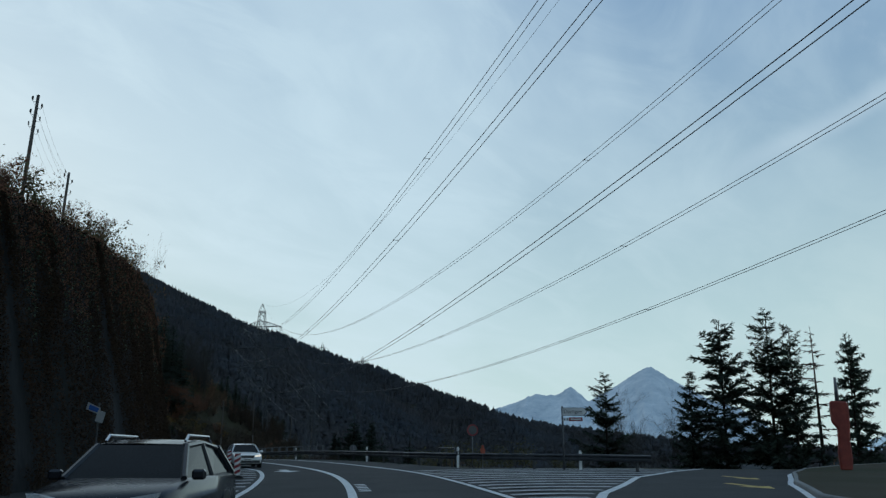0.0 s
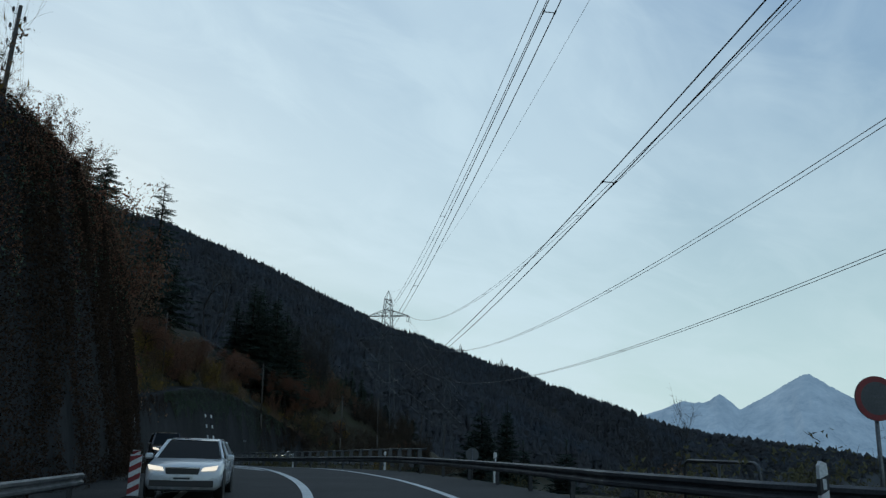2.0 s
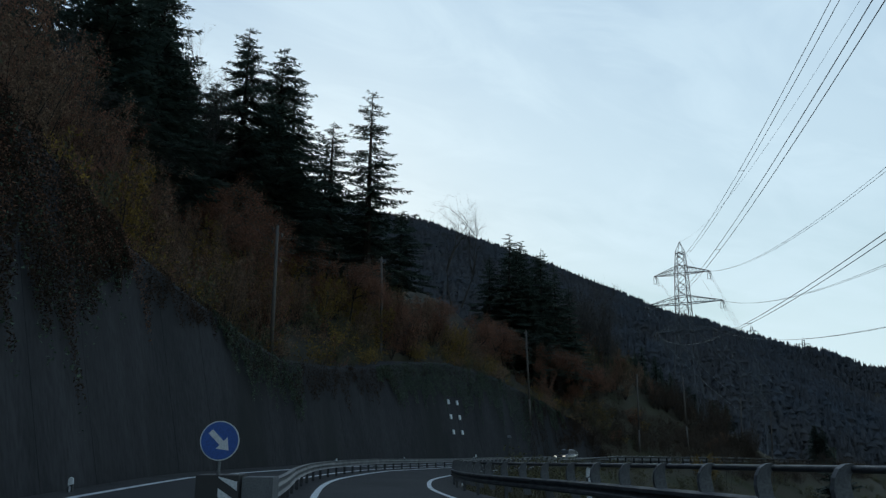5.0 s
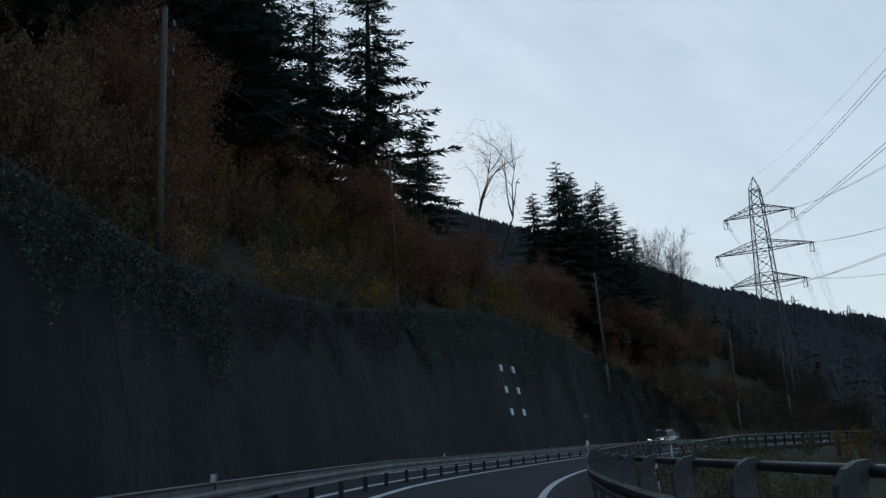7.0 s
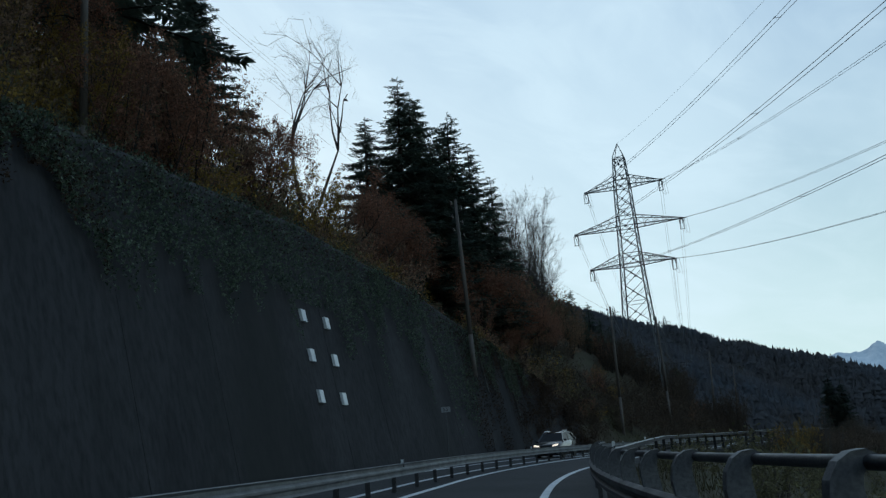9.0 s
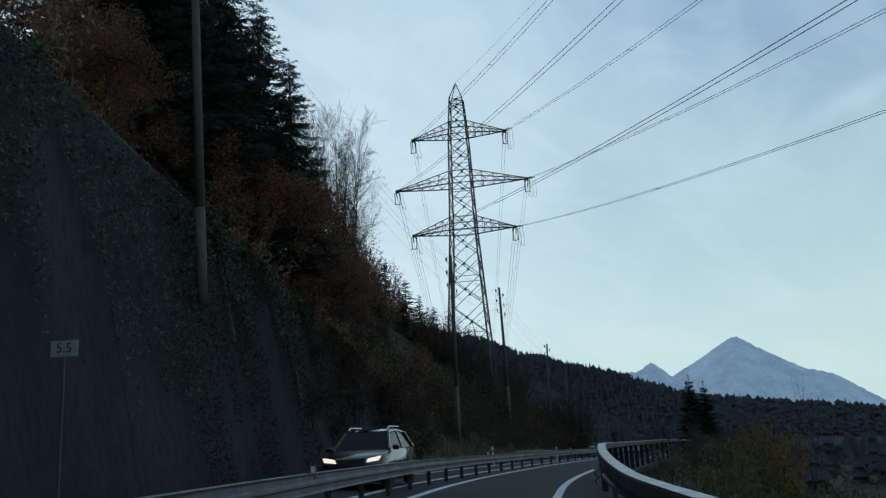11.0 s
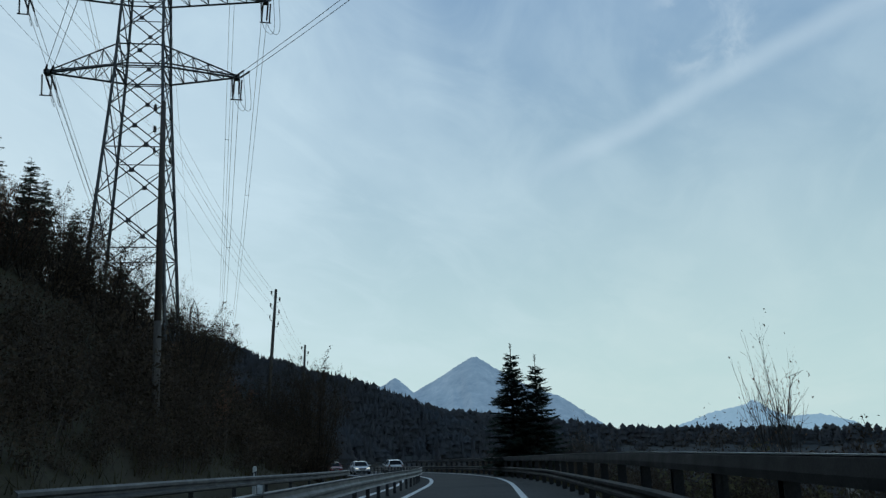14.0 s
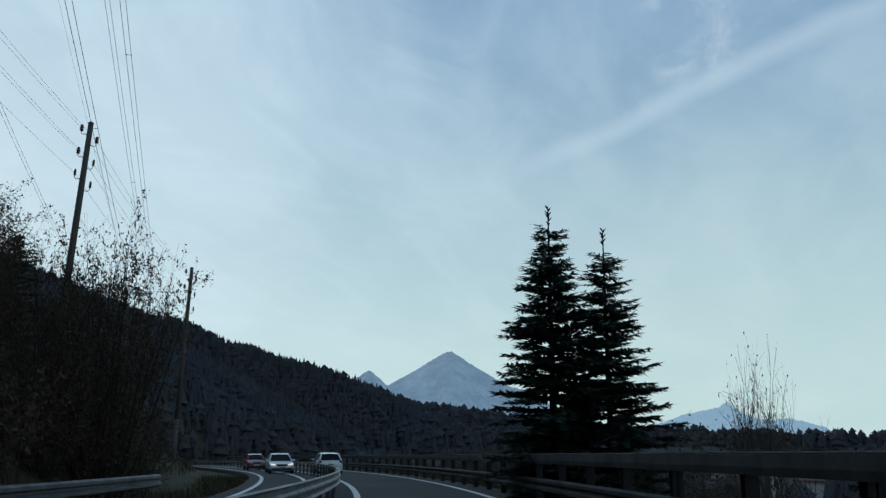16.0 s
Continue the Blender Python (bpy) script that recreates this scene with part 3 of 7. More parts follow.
line(right_line, -60, 118, 0.2)
line(right_line, 118.2, 400, 0.2)
line(centre_line, -60, 77, 0.26)
line(centre_line, 77, 400, 0.2)
line(left_line, -60, 400, 0.2)
island_left = table((77, -1.75), (81.5, -2.5), (92, -3.5), (97, -3.7), (105, -3.9), (116, -4.35), (130, -4.45), (150, -4.4), (170, -3.85), (200, -3.55), (230, -3.4), (262, -3.05), (400, -3.0))
line(island_left, 77, 400, 0.2)
for i in range(8):
    s = 79.5 + 1.9 * i
    a, c = float(island_left(s)) + 0.2, float(centre_line(s)) - 0.2
    marking(strip(lambda q, a=a: a, lambda q, c=c: c, s, s + 0.75, 0.006, 0.004), PAINT_ROAD, "white hatch bar on the traffic island")
# hatched areas beside the slip road and beside the left verge
slip_line = table((-20, 3.2), (14, 3.6), (20, 4.4), (24, 5.8), (32.8, 10.2), (38, 14.5), (42, 19.0))
line(slip_line, -10, 41, 0.28)
for i in range(13):
    s = 22.0 + 1.65 * i
    a, c = float(right_line(s)) + 0.25, float(slip_line(s)) - 0.25
    if s > 39:
        c = 40 - 0.6 * s
    if c - a > 0.5:
        b = Solid()
        n = 6
        for j in range(n + 1):
            d = a + (c - a) * j / n
            lean = 0.16 * abs(d - (a + 0.62 * (c - a)))
            b.v += [tuple(at(s - lean, d, 0.006)), tuple(at(s - lean + 0.55, d, 0.006))]
        b.f += [(2 * j, 2 * j + 2, 2 * j + 3, 2 * j + 1) for j in range(n)]
        marking(b, PAINT_FADED, "faded white hatch bar on damp asphalt")
for i in range(12):
    s = 26.0 + 2.6 * i
    a, c = float(road_left(s)) - 0.6, float(left_line(s)) - 0.25
    marking(strip(lambda q, a=a: a - 0.6, lambda q, c=c: c, s, s + 0.7, 0.012, 0.004), PAINT_FADED, "faded white hatch bar on the verge")
for i in range(5):
    s = 27.0 + 0.9 * i
    marking(strip(lambda q: centre_line(q) + 0.25, lambda q: centre_line(q) + 0.62, s, s + 0.4, 0.006, 0.004), PAINT_ROAD, "short white rumble bar beside the line")


def arrow(s, d, toward_us=True, mat=PAINT_ROAD, size=1.0):
    b = Solid()
    k = -1 if toward_us else 1
    for pts in (((-0.22, -2.2), (0.22, -2.2), (0.22, 0.4), (-0.22, 0.4)), ((-0.75, 0.4), (0.75, 0.4), (0.0, 2.2))):
        b.face(*[at(s + k * v * size, d + u * size, 0.007) for u, v in pts])
    return marking(b, mat, "white direction arrow painted on the lane")


arrow(47.0, -2.85)
arrow(87.3, -4.7)
arrow(27.0, 11.7, mat=PAINT_YELLOW, size=0.7)
arrow(32.0, 14.2, mat=PAINT_YELLOW, size=0.6)
# grass island beyond the slip road, with its kerb
verge_in = table((-60, 14.0), (10, 9.0), (21, 10.6), (28, 14.0), (34, 17.9), (38, 21.5), (42, 27.0), (47, 36.0))
verge = part("grass_verge", strip(verge_in, lambda s: 62.0, -60, 46.5, 0.10, 0.5, cells=5), GRASS)
tagged(verge, "low mown grass verge beside the slip road", "verge", kind="structure")
line(lambda s: verge_in(s) - 0.30, -20, 45.5, 0.22)
kerb_run = thing("kerb", "pale stone kerb along the grass verge", "kerb", kind="structure")
for i in range(28):
    part("kerb_stone", sweep([(-0.16, -0.2), (0.0, -0.2), (0.0, 0.13), (-0.13, 0.13), (-0.16, 0.10)], 2 + 1.6 * i, 3.57 + 1.6 * i, verge_in), KERB, kerb_run)

# ---------------------------------------------------------------- retaining wall
wall = thing("wall_retaining", "tall dark concrete retaining wall leaning back into the slope", "retaining wall", kind="structure")
PANEL = 5.0
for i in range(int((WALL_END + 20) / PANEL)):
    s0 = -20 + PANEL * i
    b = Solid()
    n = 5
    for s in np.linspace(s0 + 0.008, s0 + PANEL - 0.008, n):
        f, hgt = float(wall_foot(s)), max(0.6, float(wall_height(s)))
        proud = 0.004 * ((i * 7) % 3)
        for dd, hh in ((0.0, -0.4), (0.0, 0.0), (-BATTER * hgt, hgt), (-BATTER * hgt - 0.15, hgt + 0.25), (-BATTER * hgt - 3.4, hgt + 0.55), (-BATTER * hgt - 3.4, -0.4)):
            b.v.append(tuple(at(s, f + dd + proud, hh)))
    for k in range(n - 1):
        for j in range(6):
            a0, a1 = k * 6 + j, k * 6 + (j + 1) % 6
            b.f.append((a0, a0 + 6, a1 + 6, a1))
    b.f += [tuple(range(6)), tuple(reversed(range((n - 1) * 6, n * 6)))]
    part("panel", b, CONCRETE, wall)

for s0, h0, h1 in ((201.8, 4.4, 8.2), (206.6, 2.6, 6.4)):
    b = Solid()
    n = 8
    for k in range(n + 1):
        hh = h0 + (h1 - h0) * k / n
        w = 0.10 + 0.03 * math.sin(k * 1.7)
        f = float(wall_foot(s0)) - BATTER * hh
        for ds_, dd in ((-w, 0.02), (-w * 0.8, 0.14), (w * 0.8, 0.14), (w, 0.02)):
            b.v.append(tuple(at(s0 + ds_, f + dd, hh)))
    for k in range(n):
        b.f += [(4 * k + j, 4 * k + j + 1, 4 * k + j + 5, 4 * k + j + 4) for j in range(3)]
    b.f += [(0, 1, 2, 3), (4 * n + 3, 4 * n + 2, 4 * n + 1, 4 * n)]
    part("drain_rib", b, KERB_DARK, wall, "pale stained drain rib")

# ---------------------------------------------------------------- far mountains
def mountain(name, label, azimuth, distance, outline, depth, mat, seed):
    """A range whose crest follows outline, pairs of (metres across, height), at a bearing from the start."""
    ax, az_ = [p[0] for p in outline], [p[1] for p in outline]
    us = np.linspace(ax[0], ax[-1], 260)
    vs = np.linspace(-1, 1, 61)
    verts = []
    for v in vs:
        for u in us:
            crest = float(np.interp(u, ax, az_))
            p = Vector((u * 0.006, v * 3.2, seed))
            rough = noise.fractal(p, 0.9, 2.1, 6) * 26 * min(1, crest / 120 + 0.2)
            gully = abs(noise.noise(Vector((u * 0.014 + v, v * 0.7, seed + 5)))) * 75 * abs(v) ** 0.7 * min(1, crest / 150)
            h = crest * (1 - abs(v) ** 0.9) + (rough - gully) * min(1, 4 * abs(v)) + noise.noise(Vector((u * 0.05, 0, seed))) * 5 + noise.noise(Vector((u * 0.13, 3, seed))) * 3
            verts.append((u * distance / 4450, v * depth * (0.35 + 0.65 * crest / max(az_)), h * distance / 4450))
    n = len(us)
    faces = [(i * n + j, i * n + j + 1, (i + 1) * n + j + 1, (i + 1) * n + j) for i in range(len(vs) - 1) for j in range(n - 1)]
    me = bpy.data.meshes.new(name)
    me.from_pydata(verts, [], faces)
    me.materials.append(mat)
    me.shade_smooth()
    ob = tagged(new(name, me), label, "mountain", kind="structure")
    a = radians(azimuth)
    ob.matrix_world = pose(math.sin(a) * distance, math.cos(a) * distance, -16, 0, 0, -azimuth)
    return ob


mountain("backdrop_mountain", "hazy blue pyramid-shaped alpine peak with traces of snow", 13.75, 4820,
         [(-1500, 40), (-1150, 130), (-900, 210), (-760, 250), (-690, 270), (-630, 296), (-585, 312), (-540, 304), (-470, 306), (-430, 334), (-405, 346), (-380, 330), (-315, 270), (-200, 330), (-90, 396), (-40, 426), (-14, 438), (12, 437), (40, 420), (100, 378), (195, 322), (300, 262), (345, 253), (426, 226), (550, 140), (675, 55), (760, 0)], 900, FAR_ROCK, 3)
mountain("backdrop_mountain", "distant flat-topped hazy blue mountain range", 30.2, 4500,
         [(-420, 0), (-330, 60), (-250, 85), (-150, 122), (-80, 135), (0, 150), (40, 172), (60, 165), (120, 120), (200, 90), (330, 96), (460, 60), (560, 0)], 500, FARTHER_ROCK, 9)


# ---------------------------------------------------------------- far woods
def far_trees(name, label, places, seed, low, high, conifer=0.8, mat=HAZY_WOOD):
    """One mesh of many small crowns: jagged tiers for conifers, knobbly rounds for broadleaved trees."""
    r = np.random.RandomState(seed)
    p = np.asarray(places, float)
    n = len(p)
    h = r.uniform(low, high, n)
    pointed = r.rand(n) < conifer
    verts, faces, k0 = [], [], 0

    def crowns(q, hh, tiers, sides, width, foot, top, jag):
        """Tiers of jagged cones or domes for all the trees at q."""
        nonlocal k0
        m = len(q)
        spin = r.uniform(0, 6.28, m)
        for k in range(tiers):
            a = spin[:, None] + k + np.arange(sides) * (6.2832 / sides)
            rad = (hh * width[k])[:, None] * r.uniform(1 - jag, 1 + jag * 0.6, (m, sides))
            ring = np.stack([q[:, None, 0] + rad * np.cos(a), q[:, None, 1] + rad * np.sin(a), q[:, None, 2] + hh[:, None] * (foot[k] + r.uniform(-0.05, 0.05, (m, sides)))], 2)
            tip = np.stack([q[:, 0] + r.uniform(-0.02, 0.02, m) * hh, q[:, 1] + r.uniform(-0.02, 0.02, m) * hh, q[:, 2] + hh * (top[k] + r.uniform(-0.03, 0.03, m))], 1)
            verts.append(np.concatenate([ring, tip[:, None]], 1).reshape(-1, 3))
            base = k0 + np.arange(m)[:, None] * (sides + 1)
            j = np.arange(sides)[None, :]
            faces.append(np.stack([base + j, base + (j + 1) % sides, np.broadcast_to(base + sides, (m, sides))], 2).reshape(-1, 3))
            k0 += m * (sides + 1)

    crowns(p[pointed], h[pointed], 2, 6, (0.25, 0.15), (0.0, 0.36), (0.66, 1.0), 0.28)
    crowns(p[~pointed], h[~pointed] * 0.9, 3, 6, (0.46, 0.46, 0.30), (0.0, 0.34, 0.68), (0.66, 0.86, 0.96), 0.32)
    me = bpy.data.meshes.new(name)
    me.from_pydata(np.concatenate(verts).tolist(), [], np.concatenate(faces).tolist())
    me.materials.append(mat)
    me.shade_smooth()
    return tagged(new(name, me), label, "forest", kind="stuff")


rs = np.random.RandomState(4)


def scatter(n, x0, x1, y0, y1, keep):
    x, y = rs.uniform(x0, x1, n), rs.uniform(y0, y1, n)
    z = ground_height(x, y)
    k = keep(x, y, z)
    return np.stack([x[k], y[k], z[k] - 0.4], 1)


def crest_places(crest, n, spread):
    c = np.array(crest, float)
    f = np.sort(rs.uniform(0, len(c) - 1.001, n))
    i = f.astype(int)
    p = c[i] + (f - i)[:, None] * (c[i + 1] - c[i])
    x, y = p[:, 0] + rs.normal(0, spread, n), p[:, 1] + rs.normal(0, spread, n)
    return np.stack([x, y, ground_height(x, y) - 0.4], 1)


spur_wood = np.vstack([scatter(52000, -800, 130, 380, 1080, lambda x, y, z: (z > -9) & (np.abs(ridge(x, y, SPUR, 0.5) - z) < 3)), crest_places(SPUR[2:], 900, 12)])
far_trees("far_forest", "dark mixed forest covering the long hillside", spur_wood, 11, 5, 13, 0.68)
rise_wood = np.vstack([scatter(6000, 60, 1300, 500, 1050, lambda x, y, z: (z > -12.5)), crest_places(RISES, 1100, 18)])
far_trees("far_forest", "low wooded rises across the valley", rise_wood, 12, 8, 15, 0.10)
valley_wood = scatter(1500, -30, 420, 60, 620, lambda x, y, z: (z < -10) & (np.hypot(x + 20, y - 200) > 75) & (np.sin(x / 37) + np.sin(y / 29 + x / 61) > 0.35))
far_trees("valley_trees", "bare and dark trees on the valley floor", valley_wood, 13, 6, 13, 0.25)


# ---------------------------------------------------------------- trees close by
def quad_strip(a, b, ra, rb, out, sides=3):
    """Adds a tapered twig from a to b to the list of quads."""
    w = b - a
    n = np.linalg.norm(w)
    if n < 1e-6:
        return
    w = w / n
    u = np.cross(w, [0.3, 0.5, 0.81] if abs(w[2]) > 0.8 else [0, 0, 1.0])
    u /= np.linalg.norm(u)
    v = np.cross(w, u)
    if sides == 1:
        out.append((a - u * ra, a + v * ra, b + v * rb, b - u * rb))
        return
    ring = [u * math.cos(6.2832 * j / sides) + v * math.sin(6.2832 * j / sides) for j in range(sides)]
    for j in range(sides):
        p, q = ring[j], ring[(j + 1) % sides]
        out.append((a + p * ra, a + q * ra, b + q * rb, b + p * rb))


def conifer_meshes(name, seed, h, spread, needles, gap=0.3, droop=0.25, bare=0.06, thick=1.0, power=0.8, ragged=0.25, spray=1.0, wild=0.08, jitter=0.012, hang=(-0.55, 0.12), leader=0.0, lift0=0.0, reach_spray=0.75):
    """Trunk and crown of a conifer h metres high: whorls of boughs, each hung with flat sprays."""
    r = np.random.RandomState(seed)
    wood, green = [], []
    bend = r.uniform(-0.01, 0.01, 2) * h
    axis_ = lambda f: np.array([bend[0] * f * f, bend[1] * f * f, h * f])
    for k in range(8):
        f0, f1 = k / 8, (k + 1) / 8
        r0, r1 = 0.013 * h * (1 - f0) + 0.012, 0.013 * h * (1 - f1) + 0.010
        quad_strip(axis_(f0), axis_(f1), r0, r1, wood, 6)
    f = bare
    turn_ = 0.0
    lopsided = r.uniform(0, 6.28)
    while f < 0.985 - leader:
        reach = spread * h * (1 - f) ** power * (0.72 if f < 0.16 else 1.0) + 0.012 * h
        count = int(r.randint(5, 8))
        for _ in range(count):
            turn_ += 6.2832 / count + r.uniform(-0.35, 0.35)
            if r.rand() < gap * 0.35:
                continue
            length = reach * r.uniform(1 - ragged * 1.6, 1 + ragged * 0.6) * (1 + 0.12 * math.cos(turn_ - lopsided))
            side = np.array([math.cos(turn_), math.sin(turn_), 0])
            p0 = axis_(min(1, f + r.uniform(-jitter, jitter)))
            lift = lift0 + 0.45 * (f - 0.45) + r.uniform(-wild, wild)
            pts = []
            steps = 4
            for q in range(steps + 1):
                g = q / steps
                pts.append(p0 + side * length * g + np.array([0, 0, length * (lift * g - droop * g * g + 0.16 * droop * g ** 3 * 4)]))
            for q in range(0, steps, 2):
                quad_strip(pts[q], pts[q + 2], 0.022 * length * (1 - q / steps) + 0.008, 0.018 * length * (1 - (q + 2) / steps) + 0.005, wood, 3)
            sprays = max(5, int(4 + length * 5.5 * thick * max(1.0, (0.30 + 0.30 * length) * 0.8 * spray / reach_spray)))
            cross = np.array([-side[1], side[0], 0])
            for q in range(sprays):
                g = 0.12 + 0.88 * (q + r.uniform(0, 1)) / sprays
                i = min(steps - 1, int(g * steps))
                base = pts[i] + (pts[i + 1] - pts[i]) * (g * steps - i)
                for sgn in (-1, 1):
                    ln = (0.30 + 0.42 * length * (1 - 0.75 * g)) * r.uniform(0.55, 1.15) * (0.65 if length < 0.7 else 0.8) * spray
                    ln = min(ln, reach_spray * r.uniform(0.7, 1.3))
                    out_ = cross * sgn * 0.75 + side * r.uniform(0.35, 0.8) + np.array([0, 0, r.uniform(*hang)])
                    out_ /= np.linalg.norm(out_)
                    flat_ = np.cross(out_, [0, 0, 1.0]) * 0.8 + np.array([0, 0, r.uniform(-0.7, 0.7)])
                    wd = ln * r.uniform(0.13, 0.24)
                    green.append((base + out_ * ln * 0.12 + flat_ * wd, base + out_ * ln, base + out_ * ln * 0.22 - flat_ * wd))
            tip = pts[-1]
            green.append((tip + cross * 0.07 * length - side * 0.05, tip + side * (0.16 + 0.05 * length), tip - cross * 0.07 * length - side * 0.05))
        f += (0.020 + 0.018 * (1 - f)) * r.uniform(0.8, 1.25) * (1 + gap)
    for q in range(14):
        w = r.uniform(0, 6.28)
        p = axis_(0.93 + 0.005 * q)
        green.append((p, p + np.array([0.10 * math.cos(w), 0.10 * math.sin(w), 0.20]), p + np.array([0, 0, 0.12])))
    return quads(name + "_trunk", wood, BARK), quads(name + "_crown", green, needles)


def broadleaf_meshes(name, seed, h, leaves, leaf_mat, bark=BARK_GREY, width=0.42, levels=5, leaf_size=0.11, stems=1, upright=0.6, stout=1.0, shrink=(0.55, 0.82), side_len=(0.45, 0.68), crown=None):
    """Trunk with forking limbs down to fine twigs, and a crown of single leaves if there are any."""
    r = np.random.RandomState(seed)
    wood, green, tips = [], [], []

    def grow(p, way_, length, rad, level):
        steps = 3 if level < 3 else 2
        for q in range(steps):
            jitter = r.normal(0, 0.13 + 0.03 * level, 3)
            way_ = way_ + jitter + np.array([0, 0, 0.10 * upright])
            way_ = way_ / np.linalg.norm(way_)
            e = p + way_ * length / steps
            quad_strip(p, e, rad * (1 - 0.22 * q), rad * (1 - 0.22 * (q + 1)), wood, 5 if level < 1 else 3 if level < 3 else 1)
            p = e
            if level >= 1 and level < levels and r.rand() < 0.75:
                side = np.cross(way_, r.normal(0, 1, 3))
                side /= np.linalg.norm(side)
                w2 = way_ * 0.62 + side * r.uniform(0.5, 0.9)
                grow(p, w2 / np.linalg.norm(w2), length * r.uniform(*side_len), rad * 0.45, level + 1)
        if level >= levels - 1:
            tips.append(p)
        if level < levels:
            for _ in range(2 if level else 3):
                side = np.cross(way_, r.normal(0, 1, 3))
                side /= np.linalg.norm(side)
                w2 = way_ * 0.8 + side * r.uniform(0.28, 0.7) * (width / 0.42)
                grow(p, w2 / np.linalg.norm(w2), length * r.uniform(*shrink), rad * 0.56, level + 1)

    for k in range(stems):
        lean_ = r.normal(0, 0.16 if stems > 1 else 0.05, 3)
        lean_[2] = 1
        grow(np.array([r.normal(0, 0.06 * h) if stems > 1 else 0, r.normal(0, 0.06 * h) if stems > 1 else 0, -0.3]), lean_ / np.linalg.norm(lean_), h * (0.36 if stems == 1 else 0.30) * r.uniform(0.85, 1.1), (0.012 * h + 0.02) * stout, 0)
    tips = np.array(tips)
    scale = h / max(1.0, tips[:, 2].max() if crown is None else np.percentile(tips[:, 2], 97))
    wood = np.array(wood) * scale
    if crown:
        mid_ = wood.mean(1)
        inside = ((mid_[:, 0] / crown) ** 2 + (mid_[:, 1] / crown) ** 2) / h ** 2 + ((mid_[:, 2] - 0.60 * h) / (0.41 * h)) ** 2
        wood = wood[(inside < r.uniform(0.8, 1.1, len(wood))) | (mid_[:, 2] < 0.35 * h) & (inside < 1.4)]
    trunk = quads(name + "_trunk", wood, bark)
    if not leaves:
        return trunk, None
    tips = tips * scale
    for _ in range(leaves):
        c = tips[r.randint(len(tips))] + r.normal(0, 0.035 * h, 3)
        a, b = r.normal(0, 1, 3), r.normal(0, 1, 3)
        a /= np.linalg.norm(a)
        b -= a * (a @ b)
        b /= np.linalg.norm(b)
        sz = leaf_size * r.uniform(0.6, 1.4)
        green.append((c - a * sz + b * sz * 0.5, c + a * sz, c - b * sz * 0.75))
    return trunk, quads(name + "_crown", green, leaf_mat)


def leaf_tris(c, size, r):
    """A small three-cornered leaf, turned at random, at each of the places c."""
    n = len(c)
    a, b = r.normal(0, 1, (n, 3)), r.normal(0, 1, (n, 3))
    a /= np.linalg.norm(a, axis=1)[:, None]
    b -= a * (a * b).sum(1)[:, None]
    b /= np.linalg.norm(b, axis=1)[:, None]
    sz = (size * r.uniform(0.55, 1.4, n))[:, None]
    return np.stack([c - a * sz + b * sz * 0.5, c + a * sz, c - b * sz * 0.75], 1)


def shrub_meshes(name, seed, h, leaves, leaf_mat, stems=10, leaf_size=0.045, spread=0.32, bushy=1.0, bare_top=0.0, bark=BARK, twigs=4, low=0.12, fine=0):
    """Many stems fanning out of one stool, with upright side shoots, twigs and leaves along them."""
    r = np.random.RandomState(seed)
    wood, at_, low_ = [], [], []
    for k in range(stems):
        turn_ = 6.2832 * (k + r.uniform(-0.3, 0.3)) / stems
        out_ = spread * h * r.uniform(0.25, 1.0)
        tall = h * r.uniform(0.72, 1.0) * (1 - 0.30 * out_ / (spread * h))
        side = np.array([math.cos(turn_), math.sin(turn_), 0.0])
        bow = r.normal(0, 0.05 * h, 2)
        stem = lambda g: side * out_ * g ** 0.8 + np.array([bow[0] * g * g, bow[1] * g * g, tall * g - 0.3 * (1 - g)])
        rad = 0.0075 * h
        pts = [stem(g) for g in np.linspace(0, 1, 6)]
        for q in range(5):
            quad_strip(pts[q], pts[q + 1], rad * (1 - q / 5.6), rad * (1 - (q + 1) / 5.6), wood, 3)
        for g in np.linspace(low, 0.98, int(15 * bushy)):
            g = min(1.0, max(0.08, g + r.uniform(-0.03, 0.03)))
            p = stem(g)
            w = side * r.uniform(-0.2, 0.9) + r.normal(0, 0.55, 3)
            w[2] = r.uniform(0.35, 1.3)
            w /= np.linalg.norm(w)
            ln = h * r.uniform(0.10, 0.23) * (1.15 - 0.5 * g)
            e = p + w * ln
            quad_strip(p, e, 0.0022 * h * (1.2 - g), 0.0008 * h, wood, 1)
            for _ in range(twigs):
                f = r.uniform(0.25, 1.0)
                t0 = p + w * ln * f
                w2 = w * 0.8 + r.normal(0, 0.5, 3) + np.array([0, 0, 0.2])
                t1 = t0 + w2 / np.linalg.norm(w2) * ln * r.uniform(0.3, 0.6)
                quad_strip(t0, t1, 0.0009 * h, 0.0004 * h, wood, 1)
                at_.append((t0, t1))
                for _ in range(fine):
                    u0 = t0 + (t1 - t0) * r.uniform(0.3, 1.0)
                    w3 = w2 + r.normal(0, 0.7, 3)
                    quad_strip(u0, u0 + w3 / np.linalg.norm(w3) * ln * r.uniform(0.12, 0.28), 0.0005 * h, 0.0002 * h, wood, 1)
            at_.append((p, e))
    ends = np.array(at_)
    top = max(1.0, ends[:, :, 2].max())
    scale = h / top
    trunk = quads(name + "_trunk", np.array(wood) * scale, bark)
    if not leaves:
        return trunk, None
    if bare_top:
        keep = ends[:, 1, 2] * scale < h * (1 - bare_top) * r.uniform(0.7, 1.3, len(ends))
        ends = ends[keep]
    i = r.randint(len(ends), size=leaves)
    f = r.uniform(0, 1.1, leaves)[:, None]
    c = (ends[i, 0] + (ends[i, 1] - ends[i, 0]) * f) * scale + r.normal(0, 0.012 * h, (leaves, 3))
    return trunk, quads(name + "_crown", leaf_tris(c, leaf_size, r), leaf_mat)


